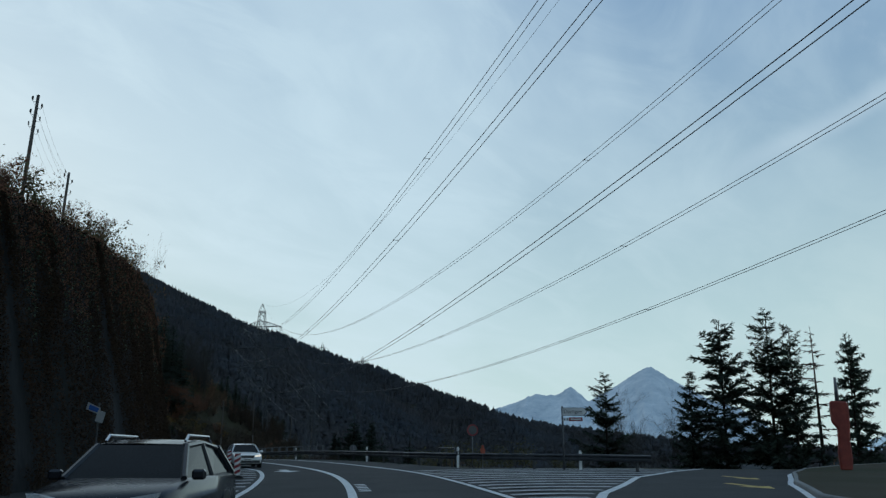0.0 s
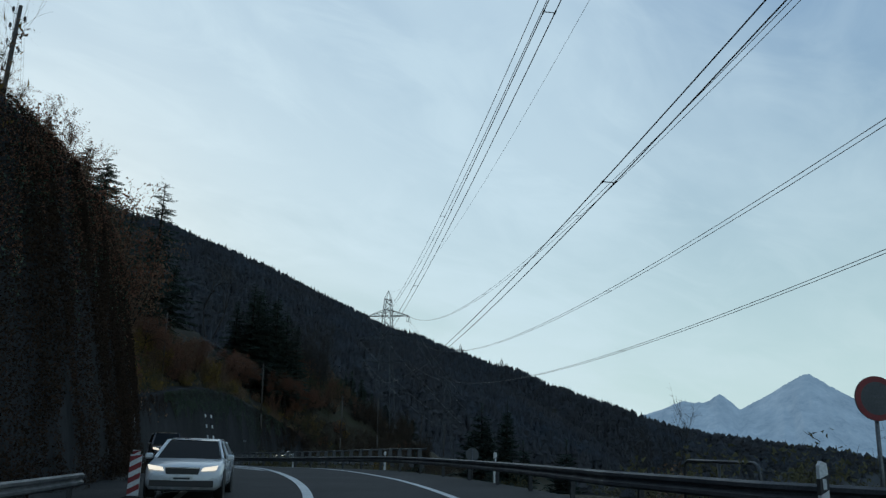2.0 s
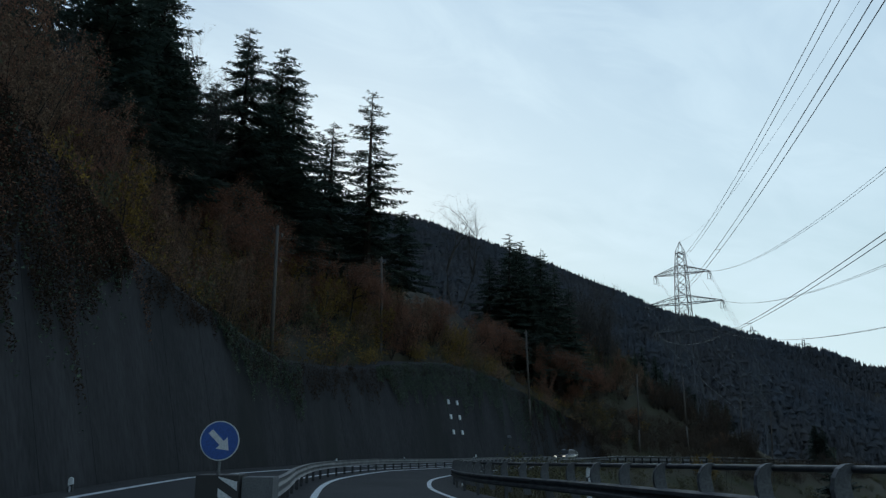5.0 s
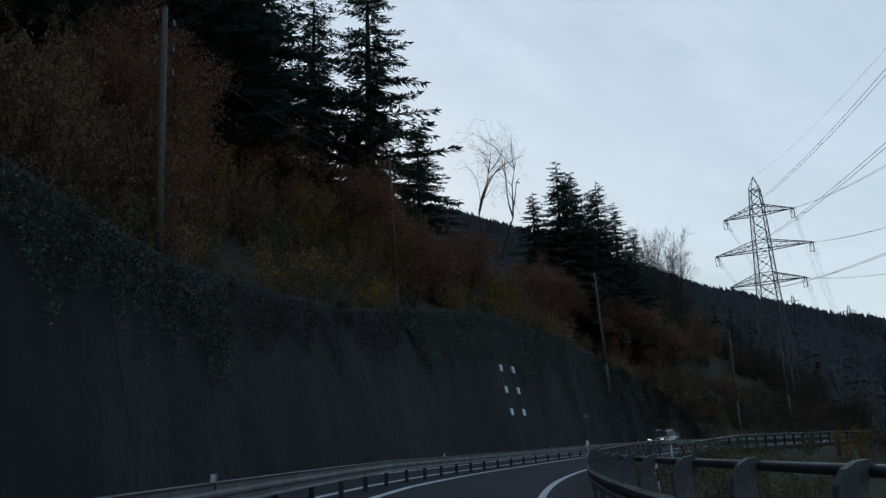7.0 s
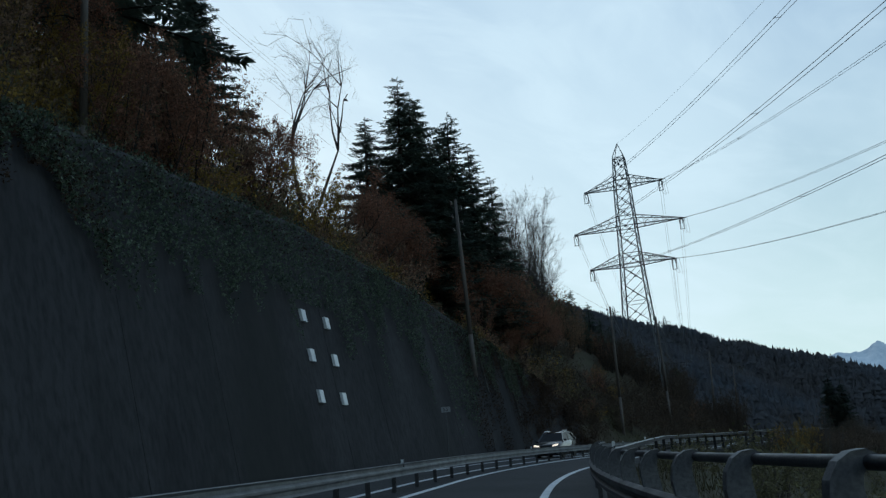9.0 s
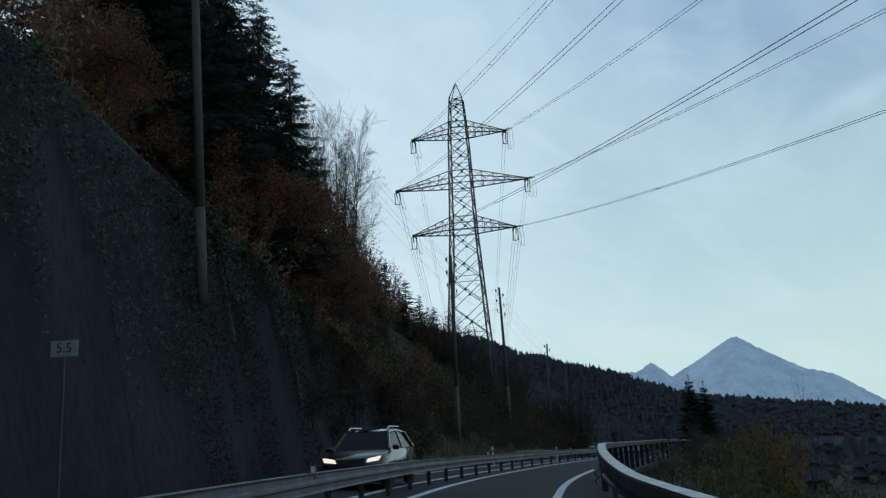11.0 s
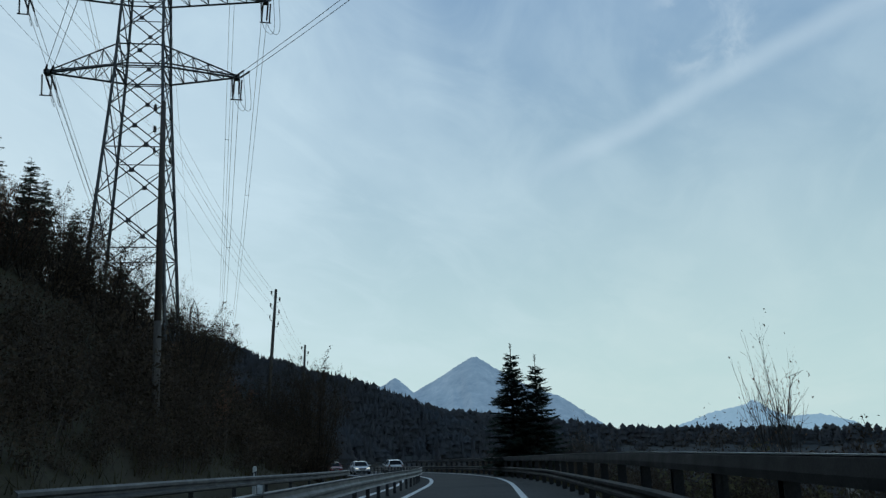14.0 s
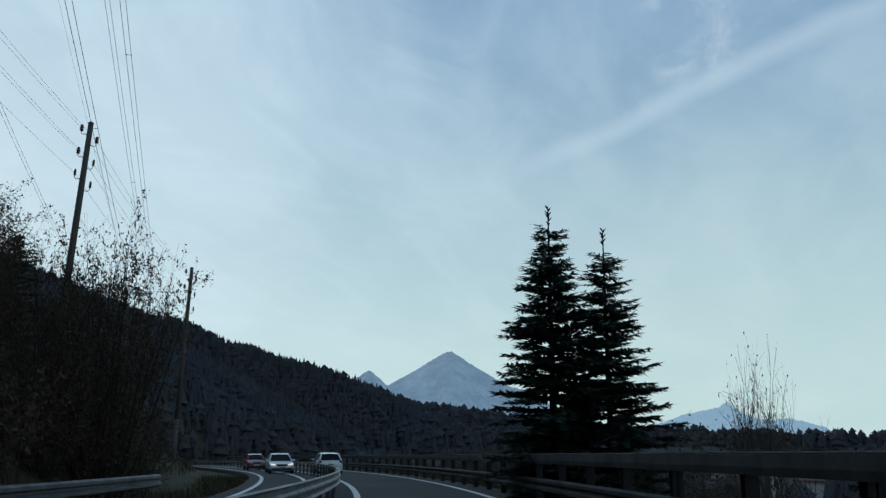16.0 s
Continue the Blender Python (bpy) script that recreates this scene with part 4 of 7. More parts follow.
def plant(name, label, category, meshes, height_now, place, height, spin=0.0, lean=0.0, group="", fat=1.0):
    """A tree of its own on the ground, the meshes scaled to the height asked for."""
    k = height / height_now
    root = thing(name, label, category, group=group)
    root.matrix_world = Matrix.Translation(place) @ pose(0, 0, 0, lean, 0, spin) @ Matrix.Diagonal((k * fat, k * fat, k, 1))
    part("trunk", meshes[0], None, root)
    if meshes[1] is not None:
        part("crown", meshes[1], None, root)
    return root


SPRUCE = [conifer_meshes("spruce", 21 + i, 24, 0.165 + 0.010 * i, NEEDLES, gap=-0.12 + 0.1 * (i % 2), droop=0.46, bare=0.08 + 0.03 * i, thick=1.9, spray=0.9, power=0.80, ragged=0.26, wild=0.10, jitter=0.030, hang=(-1.0, 0.1), leader=0.006, reach_spray=0.62) for i in range(4)]
SPRUCE_LIGHT = [conifer_meshes("spruce_light", 31 + i, 24, 0.16, NEEDLES, gap=0.55, droop=0.48, bare=0.12, thick=0.8, spray=1.1, power=0.7, ragged=0.4, jitter=0.02, hang=(-1.1, -0.1)) for i in range(2)]
FIR = [conifer_meshes("fir", 41 + i, 9.5, 0.22, NEEDLES_FIR, gap=-0.38, droop=-0.02, bare=0.03, thick=4.2, power=0.90, ragged=0.26, spray=0.85, wild=0.2, jitter=0.03, hang=(-0.55, 0.35), leader=0.085, lift0=0.06, reach_spray=0.34) for i in range(2)]
SPRUCE_OPEN = [conifer_meshes("spruce_open", 35 + i, 24, 0.165, NEEDLES, gap=0.12, droop=0.46, bare=0.20, thick=1.4, spray=0.9, power=0.8, ragged=0.32, wild=0.12, jitter=0.028, hang=(-1.0, 0.1), leader=0.006, reach_spray=0.62) for i in range(2)]
SPRUCE_BARE = [conifer_meshes("spruce_bare", 61 + i, 24, 0.17, NEEDLES, gap=0.34, droop=0.56, bare=0.28, thick=1.2, spray=1.0, power=0.72, ragged=0.42, wild=0.14, jitter=0.02, hang=(-1.2, -0.1), leader=0.006) for i in range(2)]
PINE = [conifer_meshes("pine", 51 + i, 15, 0.19, NEEDLES_PINE, gap=-0.1, droop=-0.04, bare=0.12, thick=3.4, power=0.58, ragged=0.6, spray=1.0, wild=0.5, jitter=0.045, hang=(-0.6, 0.6), lift0=0.1, reach_spray=0.5) for i in range(3)]
LARCH = conifer_meshes("larch", 61, 15, 0.12, TWIG, gap=0.9, droop=0.2, bare=0.32, thick=0.35, power=0.6, ragged=0.5)
BARE = [shrub_meshes("bare_tree", 71 + i, 16, 0, None, stems=3 + i % 2, spread=0.15, bushy=1.9, bark=BARK_GREY, twigs=9, low=0.30, fine=4) for i in range(3)]
BARE_TALL = broadleaf_meshes("bare_tall_tree", 79, 19, 0, None, levels=6, upright=0.8, width=0.55, stems=2, shrink=(0.62, 0.76), side_len=(0.40, 0.58), crown=0.38, stout=0.8)
BIRCH = broadleaf_meshes("birch", 81, 7, 160, OCHRE_LEAF, levels=5, leaf_size=0.06, upright=1.4, width=0.22, stout=0.55)
AUTUMN = [shrub_meshes("autumn_tree", 91 + i, 7, 4600, m, stems=8, leaf_size=0.072, spread=0.36) for i, m in enumerate((BROWN_LEAF, RUST_LEAF, OCHRE_LEAF, OLIVE_LEAF))]
AUTUMN_FINE = [shrub_meshes("autumn_fine_tree", 191 + i, 7, 13000, m, stems=11, leaf_size=0.044, spread=0.34, bushy=1.2) for i, m in enumerate((BROWN_LEAF, RUST_LEAF, OLIVE_LEAF))]
HALF_BARE = [shrub_meshes("half_bare_shrub", 96 + i, 7, 6000, SHADED_LEAF, stems=11, leaf_size=0.055, spread=0.36, bushy=1.2, bare_top=0.12) for i in range(2)]
COPPER = [broadleaf_meshes("copper_beech", 101 + i, 14, 13000, RUST_LEAF, bark=BARK, levels=4, leaf_size=0.10, width=0.5) for i in range(2)]
SAPLING = [broadleaf_meshes("sapling", 111 + i, 5, 160, BROWN_LEAF, levels=3, stems=5, leaf_size=0.05, upright=1.4, width=0.3, stout=0.55) for i in range(2)]

rng = random.Random(8)


def conifer(s, d, top, kind=0, fat=1.0, label="tall dark green spruce on the wooded slope", sink=0.0):
    g = on_slope(s, d)
    tip = at(s, d).z + top
    h = max(4.0, tip - g.z + sink)
    return plant("spruce_tree", label, "tree", (SPRUCE + SPRUCE_OPEN + SPRUCE_BARE)[kind], 24, g - Vector((0, 0, sink)), h, rng.uniform(0, 360), group="spruces on the slope", fat=fat * (24 / h) ** 0.35)


# the tall spruces whose tops stand against the sky
for s, d, top, kind in ((179, -21.3, 47.5, 5), (158, -24.6, 44.9, 1), (172, -27.5, 47.9, 7), (166, -26, 44.0, 4), (163.5, -24, 45.5, 0), (176, -25, 42.5, 7),
                        (146, -26, 43.5, 2), (150, -30, 46, 0), (141, -27, 42, 1), (136, -24, 39.5, 3), (154, -33, 47.5, 2), (186, -34, 44, 6), (190, -30, 41, 7), (194, -27, 36.5, 2),
                        (112, -27, 31.0, 0), (118, -28, 33.5, 1), (124, -26, 34.5, 2), (130, -27, 37.5, 3), (107, -30, 29.0, 2)):
    conifer(s, d, top, kind, rng.uniform(1.75, 2.0))
for s, d, top, kind in ((161, -30, 41, 1), (164, -33, 40.5, 2), (168, -31, 39, 3), (171, -33, 38, 0), (153, -28, 38, 1), (156, -30, 40, 3), (149, -27, 36, 0), (180, -28, 31, 4), (184, -27, 33, 5), (161, -22, 35, 2), (176, -24, 27.5, 1), (182, -24, 30, 2), (170, -25, 33, 0), (166, -23, 33, 3)):
    conifer(s, d, top, kind, rng.uniform(1.7, 2.0))
for i in range(14):
    s, d = rng.uniform(100, 150), -rng.uniform(34, 62)
    g = on_slope(s, d)
    plant("spruce_tree", "dark spruce in the wood above the road", "tree", SPRUCE_LIGHT[i % 2], 24, g, rng.uniform(11, 16) + (3 if 130 < s < 190 else -4), rng.uniform(0, 360), group="spruces on the slope")
plant("spruce_tree", "small pointed spruce on the slope near the pylon", "tree", SPRUCE[1], 24, on_slope(282.5, -28), 7.5, 40, group="spruces on the slope", fat=1.5)
plant("spruce_tree", "small pointed spruce on the slope near the pylon", "tree", SPRUCE[3], 24, on_slope(280, -33), 6.0, 140, group="spruces on the slope", fat=1.5)
for i in range(14):
    plant("spruce_tree", "dark spruce on the skyline of the slope", "tree", SPRUCE[i % 4], 24, on_slope(rng.uniform(262, 320), -rng.uniform(34, 52)), rng.uniform(6, 10), rng.uniform(0, 360), group="spruces on the slope", fat=1.3)
for s, d, top, kind in ((216.3, -23.4, 38.3, 0), (215.0, -26.5, 34.2, 1), (218.6, -23.6, 37.0, 2), (222, -24.5, 38.2, 3), (225.5, -24.5, 36.5, 1), (228.5, -24.5, 33.5, 0), (219.5, -21.5, 31, 1), (224, -22.5, 37, 2), (228, -22, 34.5, 3), (231.5, -21.5, 31.5, 0)):
    conifer(s, d, top, kind, rng.uniform(1.45, 1.7))
# two firs beside the parapet
FIR_SPOTS = [Vector((x, y, stand(x, y) - 0.2)) for x, y in ((-33.6, 266.4), (-32.2, 265.5))]
plant("fir_tree", "dense dark green fir with a bare leader shoot", "tree", FIR[0], 9.5, FIR_SPOTS[0], 7.25 - FIR_SPOTS[0].z, 20, group="pair of firs", fat=1.24)
plant("fir_tree", "dense dark green fir with a bare leader shoot", "tree", FIR[1], 9.5, FIR_SPOTS[1], 6.35 - FIR_SPOTS[1].z, 160, group="pair of firs", fat=1.24)
# pines and larches past the slip road
for x, y, top, kind, fat in ((21.7, 66.0, 11.4, 0, 1.0), (24.9, 64.5, 11.6, 1, 1.0), (26.4, 64.0, 10.4, 2, 0.8), (30.7, 63.6, 9.9, 0, 0.7), (13.8, 72.8, 7.5, 1, 1.0), (37.0, 65.0, 6.0, 2, 0.9), (19.6, 67.2, 7.2, 2, 1.0)):
    g = stand(x, y)
    plant("pine_tree", "dark green pine with layered open boughs", "tree", PINE[kind], 15, (x, y, g), top - g, rng.uniform(0, 360), group="pines beside the slip road", fat=fat)
for x, y, top in ((28.3, 64.2, 10.6), (31.2, 64.6, 10.0)):
    g = stand(x, y)
    plant("larch_tree", "thin nearly bare larch", "tree", LARCH, 15, (x, y, g), top - g, rng.uniform(0, 360), group="larches beside the slip road")
for x, y, top, k in ((17.7, 68.7, 6.0, 0), (19.5, 72.0, 4.8, 1), (15.0, 73.5, 6.6, 1), (1.0, 75.5, 4.8, 2), (15.5, 71.0, 4.6, 2), (12.2, 71.5, 3.6, 1), (34, 262, 0.0, 0)):
    g = stand(x, y)
    plant("bare_tree", "leafless grey tree below the road edge", "tree", BARE[k], 16, (x, y, g), max(4, top - g), rng.uniform(0, 360), group="leafless trees", fat=0.8)
for k, (x, y, top, fat) in enumerate(((-10.0, 97.6, 5.3, 1.45), (-6.9, 82.5, 4.6, 1.0), (-16.6, 156.3, 5.7, 1.45), (-4.0, 100, 2.8, 1.45), (-12, 172, 4.0, 1.45), (-22, 132, 1.8, 1.45))):
    g = stand(x, y)
    plant("spruce_tree", "dark spruce rooted below the road edge", "tree", FIR[k % 2], 9.5, (x, y, g), top - g, rng.uniform(0, 360), group="spruces below the road", fat=fat)
# leafless trees on the slope
plant("bare_tree", "tall leafless tree with two bare stems", "tree", BARE_TALL, 19, on_slope(212.9, -32.5), at(212.9, -32.5).z + 45.7 - on_slope(212.9, -32.5).z, 75, group="leafless trees", fat=0.8)
for s, d, top, k in ((241.5, -28.5, 34.5, 1), (243.5, -28, 35.5, 0), (245.5, -28.5, 36, 2), (247.5, -28, 35, 1), (249.5, -27.5, 35, 0), (247, -26, 36.5, 2), (250.5, -25.8, 35.5, 1), (252, -27.5, 32.5, 2), (254, -27, 30, 1), (286, -23, 15.5, 0), (283, -18.5, 15.0, 2)):
    g = on_slope(s, d)
    plant("bare_tree", "leafless grey tree with fine twigs", "tree", BARE[k], 16, g, max(3.5, at(s, d).z + top - g.z), rng.uniform(0, 360), group="leafless trees", fat=0.8)
for i in range(8):
    plant("bare_tree", "leafless tree on top of the slope", "tree", BARE[i % 3], 16, on_slope(rng.uniform(112, 158), -rng.uniform(19, 25)), rng.uniform(9, 14), rng.uniform(0, 360), group="leafless trees")
plant("bare_tree", "pale leafless tree among the spruces", "tree", BARE[1], 16, on_slope(153.5, -26), at(153.5, -26).z + 41.6 - on_slope(153.5, -26).z, 80, group="leafless trees", fat=0.7)
plant("birch_tree", "slender young birch with a few last leaves", "tree", BIRCH, 7, on_slope(58, -12.6), at(58, -12.6).z + 15.3 - on_slope(58, -12.6).z, 30, fat=0.5)
# copper and ochre trees
for s, d, hgt, k in ((168, -17, 7, 0), (175, -15.5, 5.5, 1), (160, -19, 7, 1), (190, -17, 6.5, 0), (198, -17, 7.5, 1), (204, -17.5, 8, 0), (212, -19, 7.5, 1), (208, -18.5, 7.5, 0), (227, -20, 9.5, 0), (233, -20, 7.5, 1), (238, -21, 6, 0), (230, -18, 6, 1), (150, -18, 9, 0), (154, -22, 9, 1), (148, -21, 7, 0), (220, -19.0, 10, 1), (172, -19, 6, 0)):
    plant("beech_tree", "copper-brown beech still holding its leaves", "tree", COPPER[k], 14, on_slope(s, d), hgt, rng.uniform(0, 360), group="copper beeches")
for i in range(78):
    s = rng.uniform(112, 190) if i < 36 else rng.uniform(8, 225) if i < 66 else rng.uniform(225, 285)
    d = float(wall_foot(s)) - BATTER * float(wall_height(s)) - (rng.uniform(2.6, 4.6) if s < 66 else rng.uniform(2.6, 7.0) if s < 105 else rng.uniform(2.6, 9.5))
    k = rng.choice((0, 0, 1, 1, 2, 2, 3) if s > 120 else (0, 0, 1, 0, 3, 2))
    plant("autumn_tree", ("brown-leaved", "rust-red", "ochre-yellow", "olive-brown")[k] + " small autumn tree above the wall", "tree", AUTUMN[k], 7, on_slope(s, d), (rng.uniform(1.4, 2.2) if s < 72 else rng.uniform(3.2, 5.0) if s < 105 else rng.uniform(4.2, 6.8)) if s < 215 else rng.uniform(2.0, 3.6), rng.uniform(0, 360), group="autumn trees on the slope")
# tall autumn trees standing close behind the top of the wall
for s, d, top, k in ((75, -14.4, 17.4, 0), (78.5, -14.0, 17.8, 1), (82, -14.0, 19.4, 0), (85.5, -13.6, 19.6, 1), (88.5, -14.2, 20.0, 0), (91.5, -15.6, 20.8, 1), (94.5, -16.6, 21.6, 0), (97.5, -18.0, 22.2, 1), (100.5, -19.0, 23.4, 0), (104, -19.6, 24.2, 1), (108, -19.6, 24.8, 0),
                     (112, -18.5, 24.0, 1), (116, -18.5, 23.5, 0), (120, -18.0, 23.0, 1), (124, -18.5, 22.5, 0), (128, -18.0, 21.0, 1), (132, -18.5, 20.0, 0), (137, -18.5, 19.0, 1), (142, -18.0, 18.5, 0)):
    for away, lower, turn_ in ((0.0, 0.0, 0), (1.9, 3.6, 130)):
        g = on_slope(s + turn_ * 0.008, d + away)
        plant("autumn_tree", ("brown-leaved", "rust-red")[k] + " autumn tree close behind the wall top", "tree", AUTUMN_FINE[k], 7, g, max(2.5, at(s, d).z + top - lower - g.z), rng.uniform(0, 360), group="autumn trees on the slope", fat=0.80)
for i in range(26):
    s = 6.0 + 2.7 * i
    d = float(wall_foot(s)) - BATTER * float(wall_height(s)) - rng.uniform(1.0, 2.6)
    k = rng.choice((0, 0, 1, 2))
    g = on_slope(s, d)
    g.z = max(g.z, at(s, d).z + float(wall_height(s)) + 0.2)
    plant("autumn_tree", ("brown-leaved", "rust-red", "olive-brown")[k] + " bushy autumn tree on the wall top", "tree", AUTUMN_FINE[k], 7, g, rng.uniform(1.6, 2.6), rng.uniform(0, 360), group="autumn trees on the slope", fat=1.35)
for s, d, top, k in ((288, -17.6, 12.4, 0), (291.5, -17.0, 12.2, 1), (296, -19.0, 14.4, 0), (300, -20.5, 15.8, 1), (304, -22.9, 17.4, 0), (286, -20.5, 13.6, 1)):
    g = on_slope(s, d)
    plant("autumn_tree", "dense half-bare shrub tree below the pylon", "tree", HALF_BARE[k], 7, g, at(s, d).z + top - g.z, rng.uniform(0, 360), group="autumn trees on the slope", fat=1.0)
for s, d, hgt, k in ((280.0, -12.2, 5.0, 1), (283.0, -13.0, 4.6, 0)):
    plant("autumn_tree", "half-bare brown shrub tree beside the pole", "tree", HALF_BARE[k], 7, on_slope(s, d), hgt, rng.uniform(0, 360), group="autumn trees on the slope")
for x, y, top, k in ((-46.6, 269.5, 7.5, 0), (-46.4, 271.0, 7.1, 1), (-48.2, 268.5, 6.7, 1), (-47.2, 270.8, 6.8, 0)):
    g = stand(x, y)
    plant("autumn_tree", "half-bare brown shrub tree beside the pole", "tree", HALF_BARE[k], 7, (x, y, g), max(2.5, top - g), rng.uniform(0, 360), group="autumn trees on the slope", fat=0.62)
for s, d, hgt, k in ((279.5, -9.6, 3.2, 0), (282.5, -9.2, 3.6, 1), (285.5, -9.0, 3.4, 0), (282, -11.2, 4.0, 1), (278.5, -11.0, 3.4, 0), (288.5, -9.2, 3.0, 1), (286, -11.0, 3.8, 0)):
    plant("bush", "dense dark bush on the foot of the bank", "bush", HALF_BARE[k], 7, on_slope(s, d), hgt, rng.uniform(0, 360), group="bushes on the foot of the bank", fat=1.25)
for s, d, hgt in ((163.5, -17.2, 5.6), (166.0, -17.6, 5.2), (168.5, -16.6, 3.6)):
    plant("autumn_tree", "golden-yellow small autumn tree above the wall", "tree", AUTUMN[2], 7, on_slope(s, d), hgt, rng.uniform(0, 360), group="autumn trees on the slope", fat=0.9)
for x, y, top in ((-32.6, 258.4, 2.3), (-31.8, 258.9, 2.4), (-31.0, 259.2, 1.8), (-42.4, 223.4, 2.7), (-42.0, 224.2, 1.9), (-41.0, 206.0, 3.5)):
    g = stand(x, y)
    plant("sapling", "thin leafless sapling behind the parapet", "sapling", SAPLING[int(-x) % 2], 5, (x, y, g), max(2.5, top - g), rng.uniform(0, 360), group="saplings behind the parapet", fat=0.42)
for x, y, top in ((-44.5, 203.7, 1.2), (-42.5, 205.6, 1.5), (-43.5, 201.5, 0.6)):
    g = stand(x, y)
    plant("autumn_tree", "ochre-yellow small autumn tree below the road", "tree", AUTUMN[2], 7, (x, y, g), max(2.5, top - g), rng.uniform(0, 360), group="autumn trees on the slope", fat=0.7)
for s, d, top, k in ((246.5, -23.4, 18.6, 0), (250, -24.4, 18.4, 1), (253.5, -25.4, 18.8, 0)):
    g = on_slope(s, d)
    plant("autumn_tree", ("brown-leaved", "rust-red")[k] + " small autumn tree on the upper slope", "tree", AUTUMN[k], 7, g, max(2.5, at(s, d).z + top - g.z), rng.uniform(0, 360), group="autumn trees on the slope", fat=0.85)
step_down = table((230, 9.5), (246, 9.5), (252, 8.0), (262, 6.8), (270, 4.8), (280, 4.2), (292, 3.6))
for i in range(58):
    s, d = 231 + 1.05 * i, -rng.uniform(23, 37)
    k = rng.choice((0, 0, 1, 3))
    plant("autumn_tree", ("brown-leaved", "rust-red", "ochre-yellow", "olive-brown")[k] + " autumn tree on the upper slope", "tree", AUTUMN[k], 7, on_slope(s, d), float(step_down(s)) * rng.uniform(0.8, 1.1), rng.uniform(0, 360), group="autumn trees on the slope", fat=0.85)
for s, d, hgt, k in ((258, -30, 9.0, 0), (261, -32, 8.5, 1), (264, -30.5, 8.0, 2), (255, -33, 9.5, 3), (267, -29, 6.5, 0), (270, -27, 5.2, 1), (288, -31, 9.6, 2), (291, -28.5, 8.0, 3), (286, -27, 7.5, 0), (293, -33, 9.0, 1), (284, -33, 9.5, 2)):
    plant("spruce_tree", "dark pointed spruce on the slope near the pylon", "tree", SPRUCE[k], 24, on_slope(s, d), hgt, rng.uniform(0, 360), group="spruces on the slope", fat=1.5)
for s, d, hgt, k in ((309, -20.2, 7.2, 0), (305.5, -22.5, 6.6, 1), (312, -23, 6.5, 2), (297, -26, 7.5, 1), (294, -24, 6.5, 0)):
    plant("pine_tree", "dark spreading pine above the bank", "tree", PINE[k], 15, on_slope(s, d), hgt, rng.uniform(0, 360), group="pines above the bank", fat=1.5)
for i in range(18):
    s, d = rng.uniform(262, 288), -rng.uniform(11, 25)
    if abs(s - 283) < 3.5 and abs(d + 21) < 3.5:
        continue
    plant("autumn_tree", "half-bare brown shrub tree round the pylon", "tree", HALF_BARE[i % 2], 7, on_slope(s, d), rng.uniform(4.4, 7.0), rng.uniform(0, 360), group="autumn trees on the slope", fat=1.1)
for i in range(16):
    s = rng.uniform(196, 300)
    d = float(rail_right(s)) + rng.uniform(1.8, 6)
    plant("sapling", "thin leafless sapling behind the parapet", "sapling", SAPLING[i % 2], 5, on_slope(s, d), rng.uniform(1.2, 2.0) if s > 255 else rng.uniform(1.3, 2.6), rng.uniform(0, 360), group="saplings behind the parapet")


def bush_quads(seed, h, leaves, size):
    r = np.random.RandomState(seed)
    wood, green = [], []
    for k in range(11):
        a, lean_ = r.uniform(0, 6.28), abs(r.normal(0, 0.45))
        w = np.array([math.cos(a) * lean_, math.sin(a) * lean_, 1.0])
        w /= np.linalg.norm(w)
        p = np.array([r.normal(0, 0.25), r.normal(0, 0.25), -0.2])
        ln = h * r.uniform(0.55, 1.05)
        for q in range(4):
            w = w + r.normal(0, 0.12, 3)
            w /= np.linalg.norm(w)
            e = p + w * ln / 4
            quad_strip(p, e, 0.022 * (1 - q / 5), 0.022 * (1 - (q + 1) / 5), wood, 3 if q < 2 else 1)
            if q:
                for _ in range(1):
                    t_ = w * 0.6 + r.normal(0, 0.5, 3)
                    quad_strip(e, e + t_ / np.linalg.norm(t_) * ln * r.uniform(0.12, 0.3), 0.009, 0.004, wood, 1)
                for _ in range(max(1, leaves // 33)):
                    c = e + r.normal(0, 0.16 * h / 2.4, 3)
                    a_, b_ = r.normal(0, 1, 3), r.normal(0, 1, 3)
                    a_ /= np.linalg.norm(a_)
                    b_ -= a_ * (a_ @ b_)
                    b_ /= np.linalg.norm(b_)
                    sz = size * r.uniform(0.6, 1.4)
                    green.append((c - a_ * sz + b_ * sz * 0.5, c + a_ * sz, c - b_ * sz * 0.75))
            p = e
    return np.array(wood), np.array(green)


def undergrowth(name, label, places, seed, leaf_mat, leaves=430, size=0.066, h=2.2):
    """Countless shrubs as two joined meshes: stems and leaves."""
    r = np.random.RandomState(seed)
    stock = [bush_quads(seed * 10 + i, h, leaves, size) for i in range(4)]
    wood, green = [], []
    for x, y, z, k in places:
        a, sc = r.uniform(0, 6.28), k * r.uniform(0.7, 1.25)
        m = np.array([[math.cos(a), -math.sin(a), 0], [math.sin(a), math.cos(a), 0], [0, 0, r.uniform(0.85, 1.2)]]) * sc
        w, g = stock[r.randint(4)]
        wood.append(w @ m.T + [x, y, z])
        green.append(g @ m.T + [x, y, z])
    root = thing(name, label, "shrubs", kind="stuff")
    tagged(part("stems", quads(name + "_stems", np.concatenate(wood), TWIG), None, root), kind="stuff")
    tagged(part("leaves", quads(name + "_leaves", np.concatenate(green), leaf_mat), None, root), kind="stuff")


